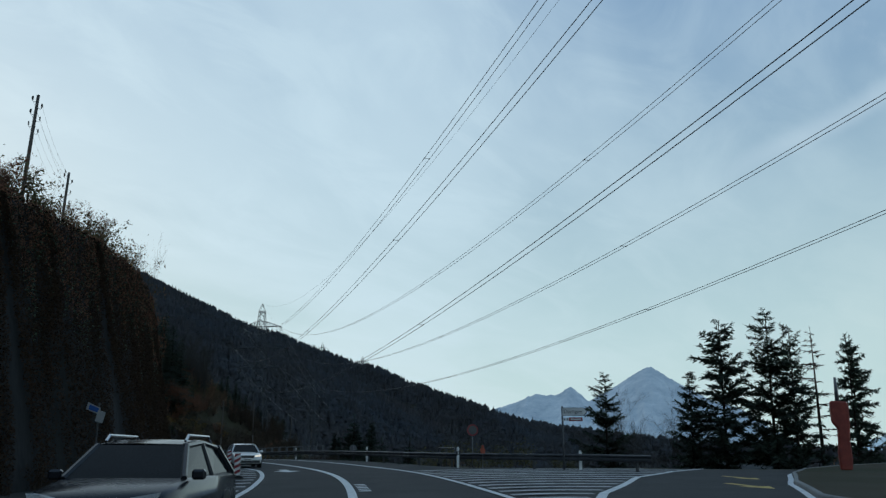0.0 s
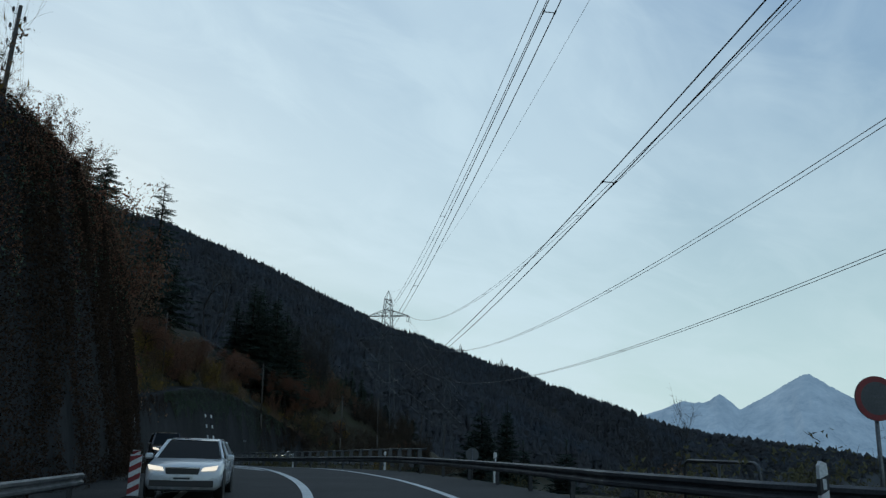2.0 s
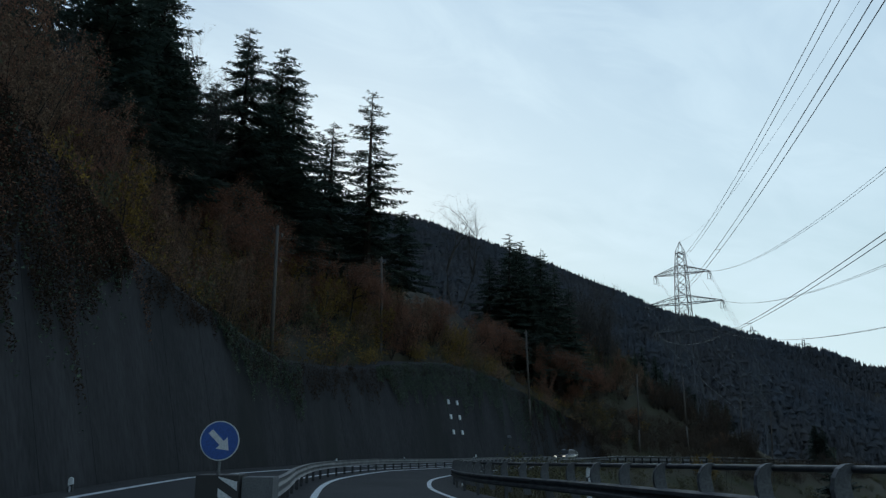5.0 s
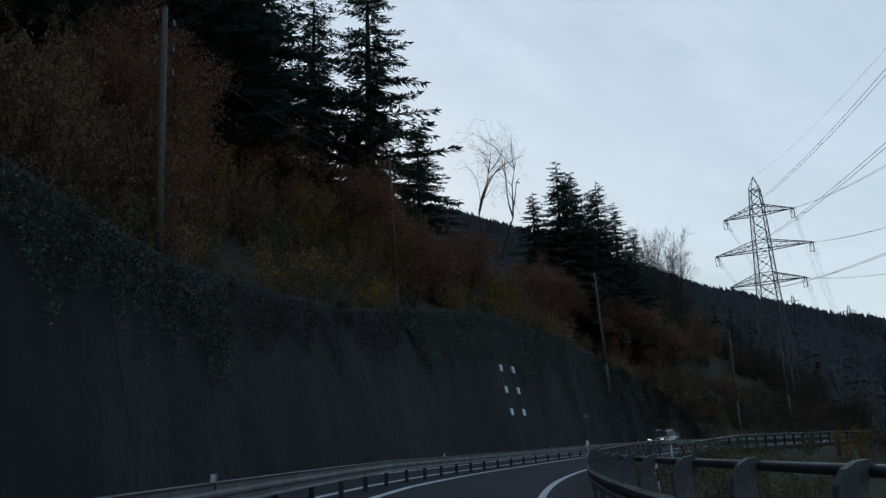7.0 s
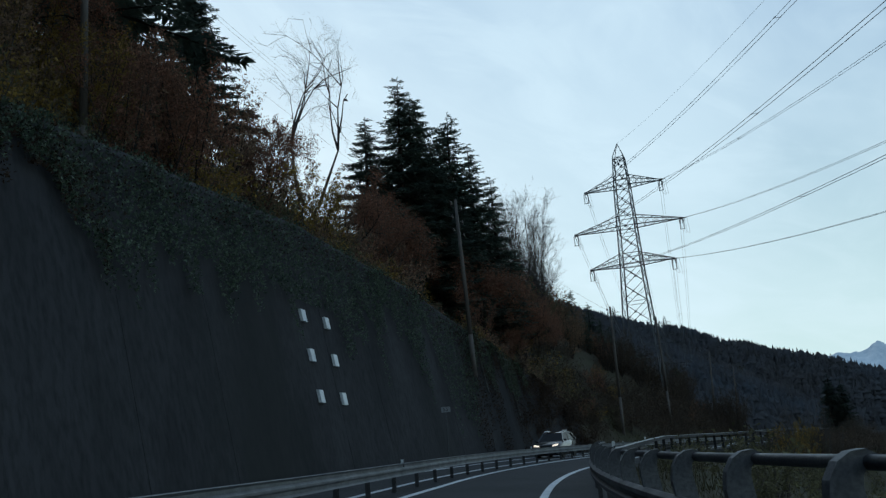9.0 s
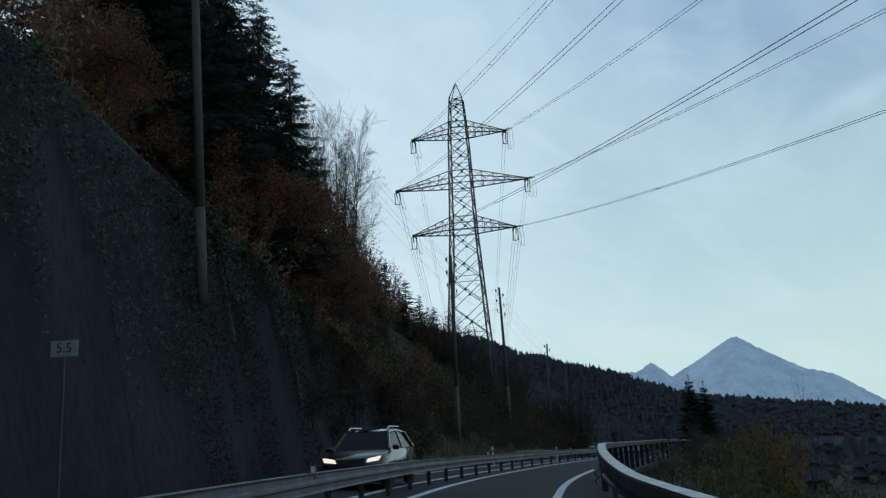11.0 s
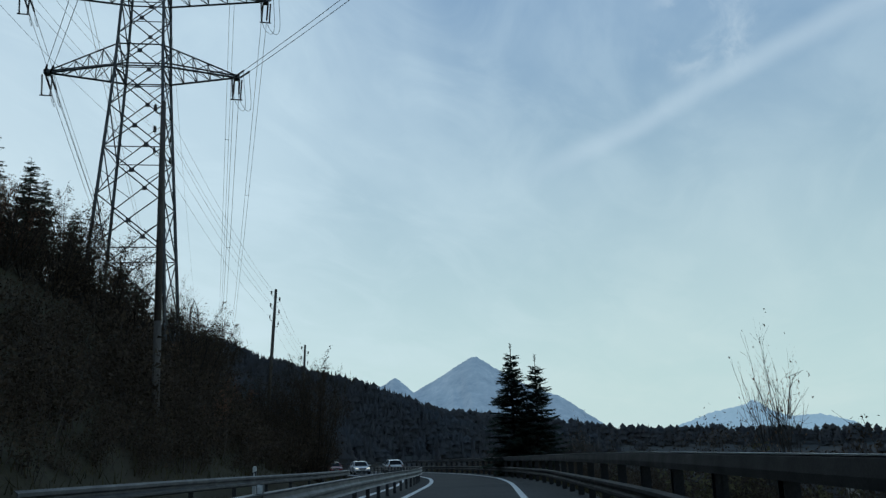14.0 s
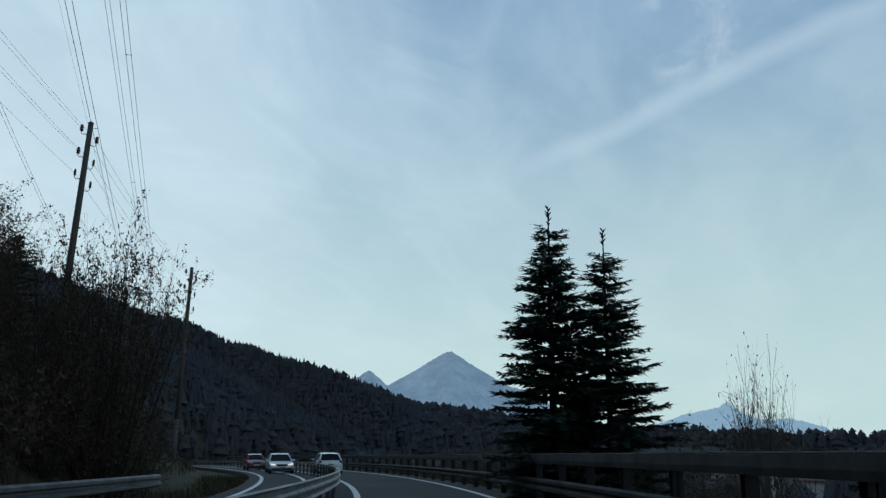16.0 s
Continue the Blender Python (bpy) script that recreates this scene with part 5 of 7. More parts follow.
def slope_places(n, s0, s1, d0, d1, seed, k0=0.8, k1=1.5):
    r = np.random.RandomState(seed)
    out_ = []
    for _ in range(n):
        s = r.uniform(s0, s1)
        hw = float(wall_height(s))
        edge = float(wall_foot(s)) - BATTER * hw - (0.5 if hw > 0.5 else 2.5)
        d = edge - r.uniform(d0, d1)
        p = at(s, d)
        z = stand(p.x, p.y)
        if hw > 0.5 and d > edge - 2.2:
            z = p.z + hw + 0.3
        out_.append((p.x, p.y, z - 0.1, r.uniform(k0, k1)))
    return out_


undergrowth("brown_scrub", "brown leafy autumn scrub on the slope", slope_places(270, -15, 235, 0.2, 20, 1), 1, BROWN_LEAF)
undergrowth("rust_scrub", "rust-brown autumn scrub on the slope", slope_places(150, -15, 250, 0.2, 20, 2), 2, RUST_LEAF)
undergrowth("ochre_scrub", "yellow-brown autumn scrub above the wall", slope_places(110, 105, 235, 0.2, 10, 3), 3, OCHRE_LEAF)
undergrowth("olive_scrub", "olive-green scrub along the wall top", slope_places(140, 20, 240, 0.0, 9, 4), 4, OLIVE_LEAF)
undergrowth("bank_scrub", "low brown scrub on the bank below the pylon", slope_places(170, 224, 288, 4, 32, 5, 0.7, 1.5) + slope_places(50, 284, 330, 6, 30, 15, 0.4, 0.7) + slope_places(150, 226, 292, -1.0, 7, 8, 0.6, 1.3) + slope_places(130, 221, 278, -1.2, 4, 18, 0.6, 1.1) + slope_places(60, 272, 290, -1.4, 2.5, 28, 0.7, 1.2) + slope_places(110, 244, 278, -1.3, 2.0, 38, 0.35, 0.65), 5, SHADED_LEAF)
rr = np.random.RandomState(17)
right_scrub = []
for _ in range(250):
    s = rr.uniform(48, 330)
    d = float(rail_right(s)) + rr.uniform(1.6, 16)
    p = at(s, d)
    right_scrub.append((p.x, p.y, stand(p.x, p.y) - 0.1, rr.uniform(0.5, 1.15)))
undergrowth("valley_scrub", "brown and ochre scrub falling away below the road", right_scrub, 6, OLIVE_LEAF, h=1.9)
far_right = []
for _ in range(110):
    x, y = rr.uniform(0, 45), rr.uniform(52, 110)
    s_, d_ = along_lane([x], [y])
    if d_[0] > apron(s_[0]) + 1:
        far_right.append((x, y, stand(x, y) - 0.1, rr.uniform(0.7, 1.5)))
wall_foot_scrub = []
for _ in range(60):
    s = rr.uniform(4, 75)
    p = at(s, float(wall_foot(s)) + rr.uniform(0.0, 0.5))
    wall_foot_scrub.append((p.x, p.y, p.z - 0.2, rr.uniform(0.25, 0.6)))
for _ in range(46):
    s = rr.uniform(207, 223)
    p = at(s, float(wall_foot(s)) + rr.uniform(-1.4, 0.5))
    wall_foot_scrub.append((p.x, p.y, p.z + max(0.0, float(wall_height(s)) * rr.uniform(-0.1, 0.95)) * (1 if s < 219 else 0.3) - 0.1, rr.uniform(0.5, 1.0)))
parapet_scrub = []
for _ in range(150):
    s = rr.uniform(226, 330)
    d = float(rail_right(s)) + rr.uniform(1.6, 6.5)
    p = at(s, d)
    g = stand(p.x, p.y)
    top = at(s, float(rail_right(s))).z + rr.uniform(1.0, 1.65)
    parapet_scrub.append((p.x, p.y, g - 0.1, max(0.5, (top - g) / 2.2)))
undergrowth("parapet_scrub", "dark brown scrub close behind the bridge parapet", parapet_scrub, 31, SHADED_LEAF, leaves=1500, size=0.026)
undergrowth("foot_scrub", "dark brown scrub along the foot of the wall", wall_foot_scrub, 9, VINE)
undergrowth("hedge_scrub", "bare brown scrub under the pines", far_right, 7, BROWN_LEAF)

# ivy hanging down the wall in tongues, and withered creeper over its nearer stretch
def at_many(s, d, h):
    x, y, z = (np.interp(s, lane_s, lane[:, i]) for i in range(3))
    tx, ty = np.interp(s, lane_s, tangent[:, 0]), np.interp(s, lane_s, tangent[:, 1])
    q = np.hypot(tx, ty)
    return np.stack([x + d * ty / q, y - d * tx / q, z + h - np.clip(d, -9, 4) * tilt_at(s)], 1)


ri = np.random.RandomState(23)
wave_s = np.arange(0, 230, 0.25)
wave = lambda k, y: np.array([noise.noise(Vector((s * k, y, 0))) for s in wave_s])
slow, quick, strand = wave(0.16, 1.7), wave(0.55, 4.2), wave(1.7, 9.1)


def creeper(n, s0, s1, size, reach, dense):
    """Leaves over a stretch of the wall: reach gives how far down they hang, dense how evenly they cover it."""
    s = ri.uniform(s0, s1, n)
    a, b, c = (np.interp(s, wave_s, w) for w in (slow, quick, strand))
    hang = np.maximum(0.25, reach(s) * (1 + 0.7 * a + 1.3 * b + 1.0 * c))
    hw = wall_height(s)
    hh = hw + 0.3 - hang * ri.rand(n) ** dense
    bulge = 0.5 + 0.5 * np.sin(s * 1.9 + 1.2 * np.sin(hh * 1.4)) * np.sin(hh * 1.2 + s * 0.6)
    keep = (hh > 0.02) & (hw > 2) & (ri.rand(n) < 0.45 + 0.55 * bulge)
    keep &= ~((np.abs(s - 89.3) < 2.2) & (hh < 7.9) | (np.abs(s - 179.2) < 2.0) & (hh < 7.2))
    s, hh, bulge = s[keep], hh[keep], bulge[keep]
    lift_ = 0.05 + (0.10 + 0.22 * bulge) * ri.rand(len(s))
    return leaf_tris(at_many(s, wall_foot(s) - BATTER * hh + lift_ + 0.06, hh), size, ri)


vine = np.concatenate([creeper(300000, 8, 76, 0.052, lambda s: 13.0 + 0 * s, 1.0), creeper(110000, 72, 116, 0.048, lambda s: np.interp(s, [74, 84, 92, 104, 116], [13.0, 10.0, 4.5, 3.6, 2.8]), 0.9), creeper(34000, 198, 220, 0.05, lambda s: 9.0 + 0 * s, 1.0), creeper(24000, 112, 165, 0.05, lambda s: 2.0 + 0 * s, 0.7), creeper(6000, 165, 215, 0.05, lambda s: 1.2 + 0 * s, 0.7)])
ivy = np.concatenate([creeper(16000, 30, 116, 0.06, lambda s: 4.0 + 0 * s, 0.8), creeper(9000, 127, 142, 0.055, lambda s: 2.6 + 0 * s, 0.75), creeper(46000, 160, 210, 0.055, lambda s: np.interp(s, [160, 166, 172, 190, 200, 210], [1.2, 2.6, 3.2, 4.2, 4.0, 2.0]), 0.85)])
# Rust leaves at the wall top, also lighter for the light falling there.
rust = np.concatenate([creeper(46000, 6, 78, 0.045, lambda s: 3.2 + 0 * s, 0.9), creeper(18000, 78, 118, 0.045, lambda s: 2.4 + 0 * s, 0.9)])
rust[:, :, 2] += 0.12
tagged(new("rust_creeper", quads("rust_creeper", rust, RUST_LEAF)), "rust-brown leaves spilling over the wall top", "creeper", kind="stuff")
tagged(new("dry_vine", quads("dry_vine", vine, VINE)), "withered brown creeper hanging over the wall", "creeper", kind="stuff")
tagged(new("ivy", quads("ivy", ivy, IVY)), "dark green ivy hanging over the wall in tongues", "ivy", kind="stuff")
# coarse grass on the near banks
blades = []
while len(blades) < 26000:
    if ri.rand() < 0.6:
        s = ri.uniform(222, 320)
        d = float(left_line(s)) - 1.0 - abs(ri.normal(0, 4.5))
    else:
        s = ri.uniform(100, 300)
        d = float(rail_right(s)) + 0.4 + abs(ri.normal(0, 2.5))
    p = at(s, d)
    z = stand(p.x, p.y)
    for _ in range(3):
        x, y = p.x + ri.normal(0, 0.15), p.y + ri.normal(0, 0.15)
        a, ln = ri.uniform(0, 6.28), ri.uniform(0.12, 0.42)
        u = np.array([math.cos(a), math.sin(a), 0]) * 0.018
        b0, tip = np.array([x, y, z - 0.03]), np.array([x + ri.normal(0, 0.12), y + ri.normal(0, 0.12), z + ln])
        blades.append((b0 - u, b0 + u, tip + u * 0.2, tip - u * 0.2))
tagged(new("bank_grass", quads("bank_grass", blades, DRY_GRASS)), "coarse yellowing grass on the road banks", "grass", kind="stuff")


# ---------------------------------------------------------------- power pylon and lines
def crossarm(z, half, body, up_, side):
    """Lattice arm: two lower and two upper chords running out to one tip, with bracing."""
    tip = Vector((side * half, 0, z))
    b = Solid()
    lows = [Vector((side * body, y, z)) for y in (-body, body)]
    highs = [Vector((side * body * 0.95, y, z + up_)) for y in (-body * 0.95, body * 0.95)]
    for p in lows:
        b.tube([p, tip], 0.085, 4)
    for p in highs:
        b.tube([p, tip + Vector((0, 0, 0.15))], 0.065, 4)
    n = 5
    pts = [[p.lerp(tip, k / n) for k in range(n)] for p in lows + highs]
    for k in range(n):
        for i, j in ((0, 1), (2, 3), (0, 2), (1, 3)):
            b.tube([pts[i][k], pts[j][k]], 0.035, 4, False)
        if k + 1 < n:
            for i, j in ((0, 1), (0, 2), (3, 1), (2, 3)):
                b.tube([pts[i][k], pts[j][k + 1]], 0.03, 4, False)
    b.box(tip.x - 0.2, tip.x + 0.2, -0.28, 0.28, z - 0.16, z + 0.16)
    return b, tip


def pylon(place, spin, base_z, label, levels, top, widths, detail=True, r_leg=0.11):
    """levels: (height above the world's zero, half length) of each pair of arms; widths: half width of the body by height."""
    root = thing("lattice_pylon", label, "pylon", Matrix.Translation((place[0], place[1], 0)) @ pose(0, 0, 0, 0, 0, spin))
    hw = lambda z: float(np.interp(z, [w[0] for w in widths], [w[1] for w in widths]))
    corner = lambda z, i: Vector((hw(z) * (-1, 1, 1, -1)[i], hw(z) * (-1, -1, 1, 1)[i], z))
    zs = [base_z]
    while zs[-1] < top - 2.6:
        zs.append(min(top - 2.4, zs[-1] + max(1.7, 1.45 * hw(zs[-1]) + 0.3)))
    for i in range(4):
        b = Solid()
        b.tube([corner(z, i) for z in zs], [r_leg * (1.15 - 0.5 * k / len(zs)) for k in range(len(zs))], 4)
        part("leg", b, LATTICE, root)
    peak = Solid()
    for i in range(4):
        peak.tube([corner(zs[-1], i), Vector((0, 0, top))], 0.07, 4)
    part("peak", peak, LATTICE, root)
    for k in range(len(zs) - 1):
        z0, z1 = zs[k], zs[k + 1]
        for i in range(4):
            b = Solid()
            j = (i + 1) % 4
            b.tube([corner(z0, i), corner(z1, j)], 0.045, 4, False)
            b.tube([corner(z0, j), corner(z1, i)], 0.045, 4, False)
            if detail and k % 2 == 0:
                b.tube([corner(z0, i), corner(z0, j)], 0.04, 4, False)
            if detail:
                mid = (corner(z0, i) + corner(z0, j) + corner(z1, i) + corner(z1, j)) / 4
                across = (corner(z0, j) - corner(z0, i)).normalized()
                b.box(-0.16, 0.16, -0.02, 0.02, -0.16, 0.16, Matrix.Translation(mid) @ pose(0, 0, 0, 0, 0, math.degrees(math.atan2(across.y, across.x))))
                if z1 - z0 > 2.6:
                    q0, q1 = corner(z0, i).lerp(corner(z1, i), 0.5), corner(z0, j).lerp(corner(z1, j), 0.5)
                    b.tube([q0, corner(z0, i).lerp(corner(z1, j), 0.28)], 0.025, 4, False)
                    b.tube([q1, corner(z0, j).lerp(corner(z1, i), 0.28)], 0.025, 4, False)
            part("brace", b, LATTICE, root)
    tips = []
    for z, half in levels:
        for zz in (z, z + 1.7):
            ring = Solid()
            for i in range(4):
                ring.tube([corner(zz, i), corner(zz, (i + 1) % 4)], 0.06, 4, False)
            part("belt", ring, LATTICE, root)
        for side in (-1, 1):
            b, tip = crossarm(z, half, hw(z), 1.7, side)
            part("crossarm", b, LATTICE, root)
            tips.append(root.matrix_world @ tip)
    return root, tips


PYLON_X, PYLON_Y = -59.0, 271.0
pylon_base = min(stand(PYLON_X + a, PYLON_Y + c) for a in (-3, 3) for c in (-3, 3)) - 0.3
main_pylon, TIPS = pylon((PYLON_X, PYLON_Y), -5, pylon_base, "grey steel lattice power pylon with three pairs of arms",
                         ((40.8, 6.2), (33.9, 8.65), (27.6, 6.65)), 48.4, ((0, 3.4), (10, 2.65), (27, 1.65), (34, 1.42), (41, 1.2), (46, 0.85), (49, 0.7)))
for i, (a, c) in enumerate(((-1, -1), (1, -1), (1, 1), (-1, 1))):
    b = Solid()
    hw0 = 2.85
    p = Vector((a * hw0, c * hw0, 0))
    q = main_pylon.matrix_world @ p
    b.box(p.x - 0.5, p.x + 0.5, p.y - 0.5, p.y + 0.5, stand(q.x, q.y) - 1.0, max(stand(q.x, q.y), pylon_base) + 0.35)
    part("footing", b, CONCRETE, main_pylon, "concrete footing")
NEXT_DROP = 11.6
next_pylon, NEXT_TIPS = pylon((-64.8, 422.3), -4, stand(-64.8, 422.3) - 0.3, "grey steel lattice power pylon half hidden behind the bank",
                              ((40.8 - NEXT_DROP, 6.2), (33.9 - NEXT_DROP, 8.65), (27.6 - NEXT_DROP, 6.65)), 48.4 - NEXT_DROP, ((-5, 3.2), (15, 1.65), (22, 1.42), (29, 1.2), (34, 0.85), (37, 0.7)), False, 0.11)
for x, y, ztop in ((-91.0, 953.0, 107.0), (-138.0, 960.0, 123.0)):
    zb = stand(x, y)
    pylon((x, y), -4, zb, "small far lattice power pylon on the wooded ridge", ((ztop - 7, 6.0), (ztop - 13, 8.5), (ztop - 19, 6.5)), ztop, ((zb, 2.8), (ztop - 12, 1.5), (ztop - 2, 0.9)), False, 0.22)


def disc_string(b, p, q, r=0.075):
    """A string of cap-and-pin insulators from p to q."""
    p, q = Vector(p), Vector(q)
    n = 12
    pts, rad = [], []
    for k in range(n):
        for f, w in ((0.0, 0.35), (0.3, 1.0), (0.6, 1.0), (0.9, 0.35)):
            pts.append(p.lerp(q, (k + f) / n))
            rad.append(r * w)
    b.tube(pts, rad, 6)


def phase_line(tip, dirs, slope, curve, reach, strings, mat, radius, label):
    """A twin-conductor phase running from an arm's tip, with its strain insulators and spacers."""
    root = thing("power_line", label, "power line", group="phases of the power line")
    u = Vector((dirs[0], dirs[1], 0)).normalized()
    side = Vector((u.y, -u.x, 0))
    point = lambda L: tip + u * L + Vector((0, 0, slope * L + curve * L * L))
    for k in (-1, 1):
        off_ = side * 0.20 * k
        if strings:
            b = Solid()
            disc_string(b, point(0.25) + off_ * 0.9, point(2.4) + off_)
            part("insulator_string", b, INSULATOR, root, "dark insulator string")
        b = Solid()
        b.tube([point(L) + off_ for L in np.linspace(2.4, reach, int(reach / 5) + 2)], radius, 5)
        part("conductor", b, mat, root)
    if strings:
        L = 38.0
        while L < min(reach, 330):
            b = Solid()
            b.tube([point(L) - side * 0.22, point(L) + side * 0.22], 0.018, 5)
            for k in (-1, 1):
                b.tube([point(L - 0.12) + side * 0.2 * k, point(L + 0.12) + side * 0.2 * k], 0.032, 6)
            part("spacer", b, STEEL_DARK, root)
            L += 46.0
    return root, point


near_way = (math.sin(radians(163.5)), math.cos(radians(163.5)))
for i, tip in enumerate(TIPS):
    az_, sl, cu = ((163.25, -0.2022, 0.000538), (163.45, -0.2082, 0.000553), (163.19, -0.1939, 0.000515), (163.48, -0.2041, 0.000543), (163.23, -0.1911, 0.000504), (162.47, -0.1960, 0.000547))[i]
    phase_line(tip, (math.sin(radians(az_)), math.cos(radians(az_))), sl, cu, 400, True, CABLE, 0.019, "twin black conductors sagging over the road")
    far_tip = NEXT_TIPS[i]
    v = far_tip - tip
    L = math.hypot(v.x, v.y)
    sl = -0.115
    root, point = phase_line(tip, (v.x, v.y), sl, (v.z - sl * L) / (L * L), L, True, CABLE_SKY_SHEEN, 0.020, "twin conductors with painted sky sheen running on along the hillside")
    # hanging U of twin insulators and the loose jumper loop under the arm
    jumper = thing("jumper_loop", "looped jumper cable and hanging insulators under the arm", "jumper cable", group="jumper loops")
    for k in (-0.35, 0.35):
        b = Solid()
        disc_string(b, tip + Vector((k, 0, -0.15)), tip + Vector((k * 0.8, 0, -1.75)))
        part("insulator_string", b, INSULATOR, jumper)
    b = Solid()
    b.tube([tip + Vector((-0.42, 0, -1.75)), tip + Vector((0.42, 0, -1.75))], 0.05, 5)
    part("yoke", b, STEEL_DARK, jumper)
    for k in (-0.2, 0.2):
        b = Solid()
        a0, a1 = tip + Vector((near_way[0] * 2.4 + k, near_way[1] * 2.4, -0.45)), tip + Vector((v.x / L * 2.4 + k, v.y / L * 2.4, -0.3))
        b.tube([a0.lerp(a1, f) + Vector((0.5 * math.sin(math.pi * f), 0, -2.1 * math.sin(math.pi * f) ** 0.7)) for f in np.linspace(0, 1, 15)], 0.016, 5)
        part("loop", b, CABLE, jumper)
peak_tip = main_pylon.matrix_world @ Vector((0, 0, 48.4))
for label, way_, sl, cu, reach in (("single earth wire sagging over the road", (math.sin(radians(163.28)), math.cos(radians(163.28))), -0.2097, 0.000561, 400), ("single earth wire running on along the hillside", (-5.8, 151.3), -0.115, (0.115 - NEXT_DROP / 151.4) / 151.4, 151.4)):
    b = Solid()
    u = Vector((way_[0], way_[1], 0)).normalized()
    b.tube([peak_tip + u * L + Vector((0, 0, sl * L + cu * L * L)) for L in np.linspace(0, reach, 80)], 0.012, 5)
    tagged(part("earth_wire", b, CABLE), label, "power line")


# ---------------------------------------------------------------- wooden poles
def pole_meshes():
    b = Solid()
    b.tube([(0, 0, -0.8), (0, 0, 4.5), (0, 0, 9.0)], [0.15, 0.13, 0.105], 10)
    b.lathe([(0.115, 8.98), (0.12, 9.02), (0.0, 9.10)], 10)
    shaft = b.data("pole_shaft", WOOD, True)
    fittings = []
    for z, side, r in ((8.75, -1, 0.085), (8.25, 1, 0.085), (7.75, -1, 0.085), (7.25, 1, 0.06), (6.8, -1, 0.06), (6.3, 1, 0.06)):
        h_ = Solid()
        h_.tube([(side * 0.08, 0, z - 0.22), (side * 0.26, 0, z - 0.25), (side * 0.34, 0, z - 0.18), (side * 0.34, 0, z - 0.06)], 0.016, 5)
        k = Solid()
        k.lathe([(r * 0.7, z - 0.10), (r, z - 0.07), (r * 0.65, z - 0.01), (r * 1.05, z + 0.03), (r * 0.6, z + 0.08), (r * 0.9, z + 0.11), (r * 0.4, z + 0.18)], 10, Matrix.Translation((side * 0.34, 0, 0)))
        fittings.append((h_.data("hook", STEEL_DARK), k.data("insulator", INSULATOR, True), Vector((side * 0.34, 0, z))))
    return shaft, fittings


POLE_SHAFT, POLE_FITTINGS = pole_meshes()
POLES = []


def wooden_pole(place, top_z, spin, lean=0.0, label="weathered wooden utility pole with insulators", pair=True):
    x, y = place
    g = stand(x, y)
    h = max(7.0, top_z - g) if top_z - g < 14 else 11.5
    root = thing("utility_pole", label, "utility pole", Matrix.Translation((x, y, top_z - h)) @ pose(0, 0, 0, 0, lean, spin) @ Matrix.Translation((0, 0, h - 9.0)), group="utility poles along the slope")
    sh = part("shaft", POLE_SHAFT, None, root)
    if h > 9.4:
        low = Solid()
        low.tube([(0, 0, 9.0 - h - 1.0), (0, 0, -0.6)], [0.165, 0.15], 10)
        part("pole_foot", low, WOOD, root, smooth=True)
    for hook, ins, p in POLE_FITTINGS:
        part("hook", hook, None, root)
        part("insulator", ins, None, root)
    POLES.append((root, h))
    return root


pole_a, pole_b = at(65.2, -19.6), at(82.4, -17.0)
for (x, y), z, spin, lean in (((pole_a.x, pole_a.y), 26.3, 20, 2), ((pole_b.x, pole_b.y), 25.5, 25, 2), ((-55.0, 101.5), 25.5, 28, -1), ((-57.5, 126.0), 17.6, 25, 0), ((-67.9, 157.1), 22.6, 12, -1), ((-63.5, 189.0), 18.0, 0, -2),
                              ((-58.35, 225.8), 14.5, -8, 0.5), ((-54.65, 246.9), 15.6, -10, -1.0), ((-49.75, 278.3), 13.1, -10, 3), ((-46.0, 298.3), 11.0, -8, 2)):
    wooden_pole((x, y), z, spin, lean)
for (pa, _), (pb, _) in zip(POLES, POLES[1:]):
    if (pa.matrix_world.translation - pb.matrix_world.translation).length > 48:
        continue
    run = thing("overhead_wire", "thin overhead wires slung between wooden poles", "overhead wire", group="wires between the poles")
    for _, _, p in POLE_FITTINGS[:5]:
        a0, a1 = pa.matrix_world @ p, pb.matrix_world @ p
        b = Solid()
        b.tube([a0.lerp(a1, f) + Vector((0, 0, -0.55 * 4 * f * (1 - f))) for f in np.linspace(0, 1, 13)], 0.006, 4)
        part("wire", b, CABLE, run)


# ---------------------------------------------------------------- guard rails and parapets
W_BEAM = [(-0.02, 0.44), (-0.085, 0.48), (-0.085, 0.54), (-0.02, 0.58), (-0.02, 0.62), (-0.085, 0.66), (-0.085, 0.72), (-0.02, 0.76), (0.0, 0.76), (-0.06, 0.715), (-0.06, 0.665), (0.0, 0.62), (0.0, 0.58), (-0.06, 0.535), (-0.06, 0.485), (0.0, 0.44)]


def flip(profile):
    return [(-d, h) for d, h in reversed(profile)]


def post_mesh(name, w, depth, top, mat):
    b = Solid()
    b.box(-w / 2, w / 2, -depth / 2, -depth / 2 + 0.012, -0.5, top)
    b.box(-w / 2, w / 2, depth / 2 - 0.012, depth / 2, -0.5, top)
    b.box(-0.008, 0.008, -depth / 2, depth / 2, -0.5, top)
    return b.data(name, mat)


RAIL_POST = post_mesh("rail_post", 0.10, 0.12, 0.70, STEEL_DARK)
PARAPET_POST = post_mesh("parapet_post", 0.16, 0.16, 1.12, PARAPET_STEEL)


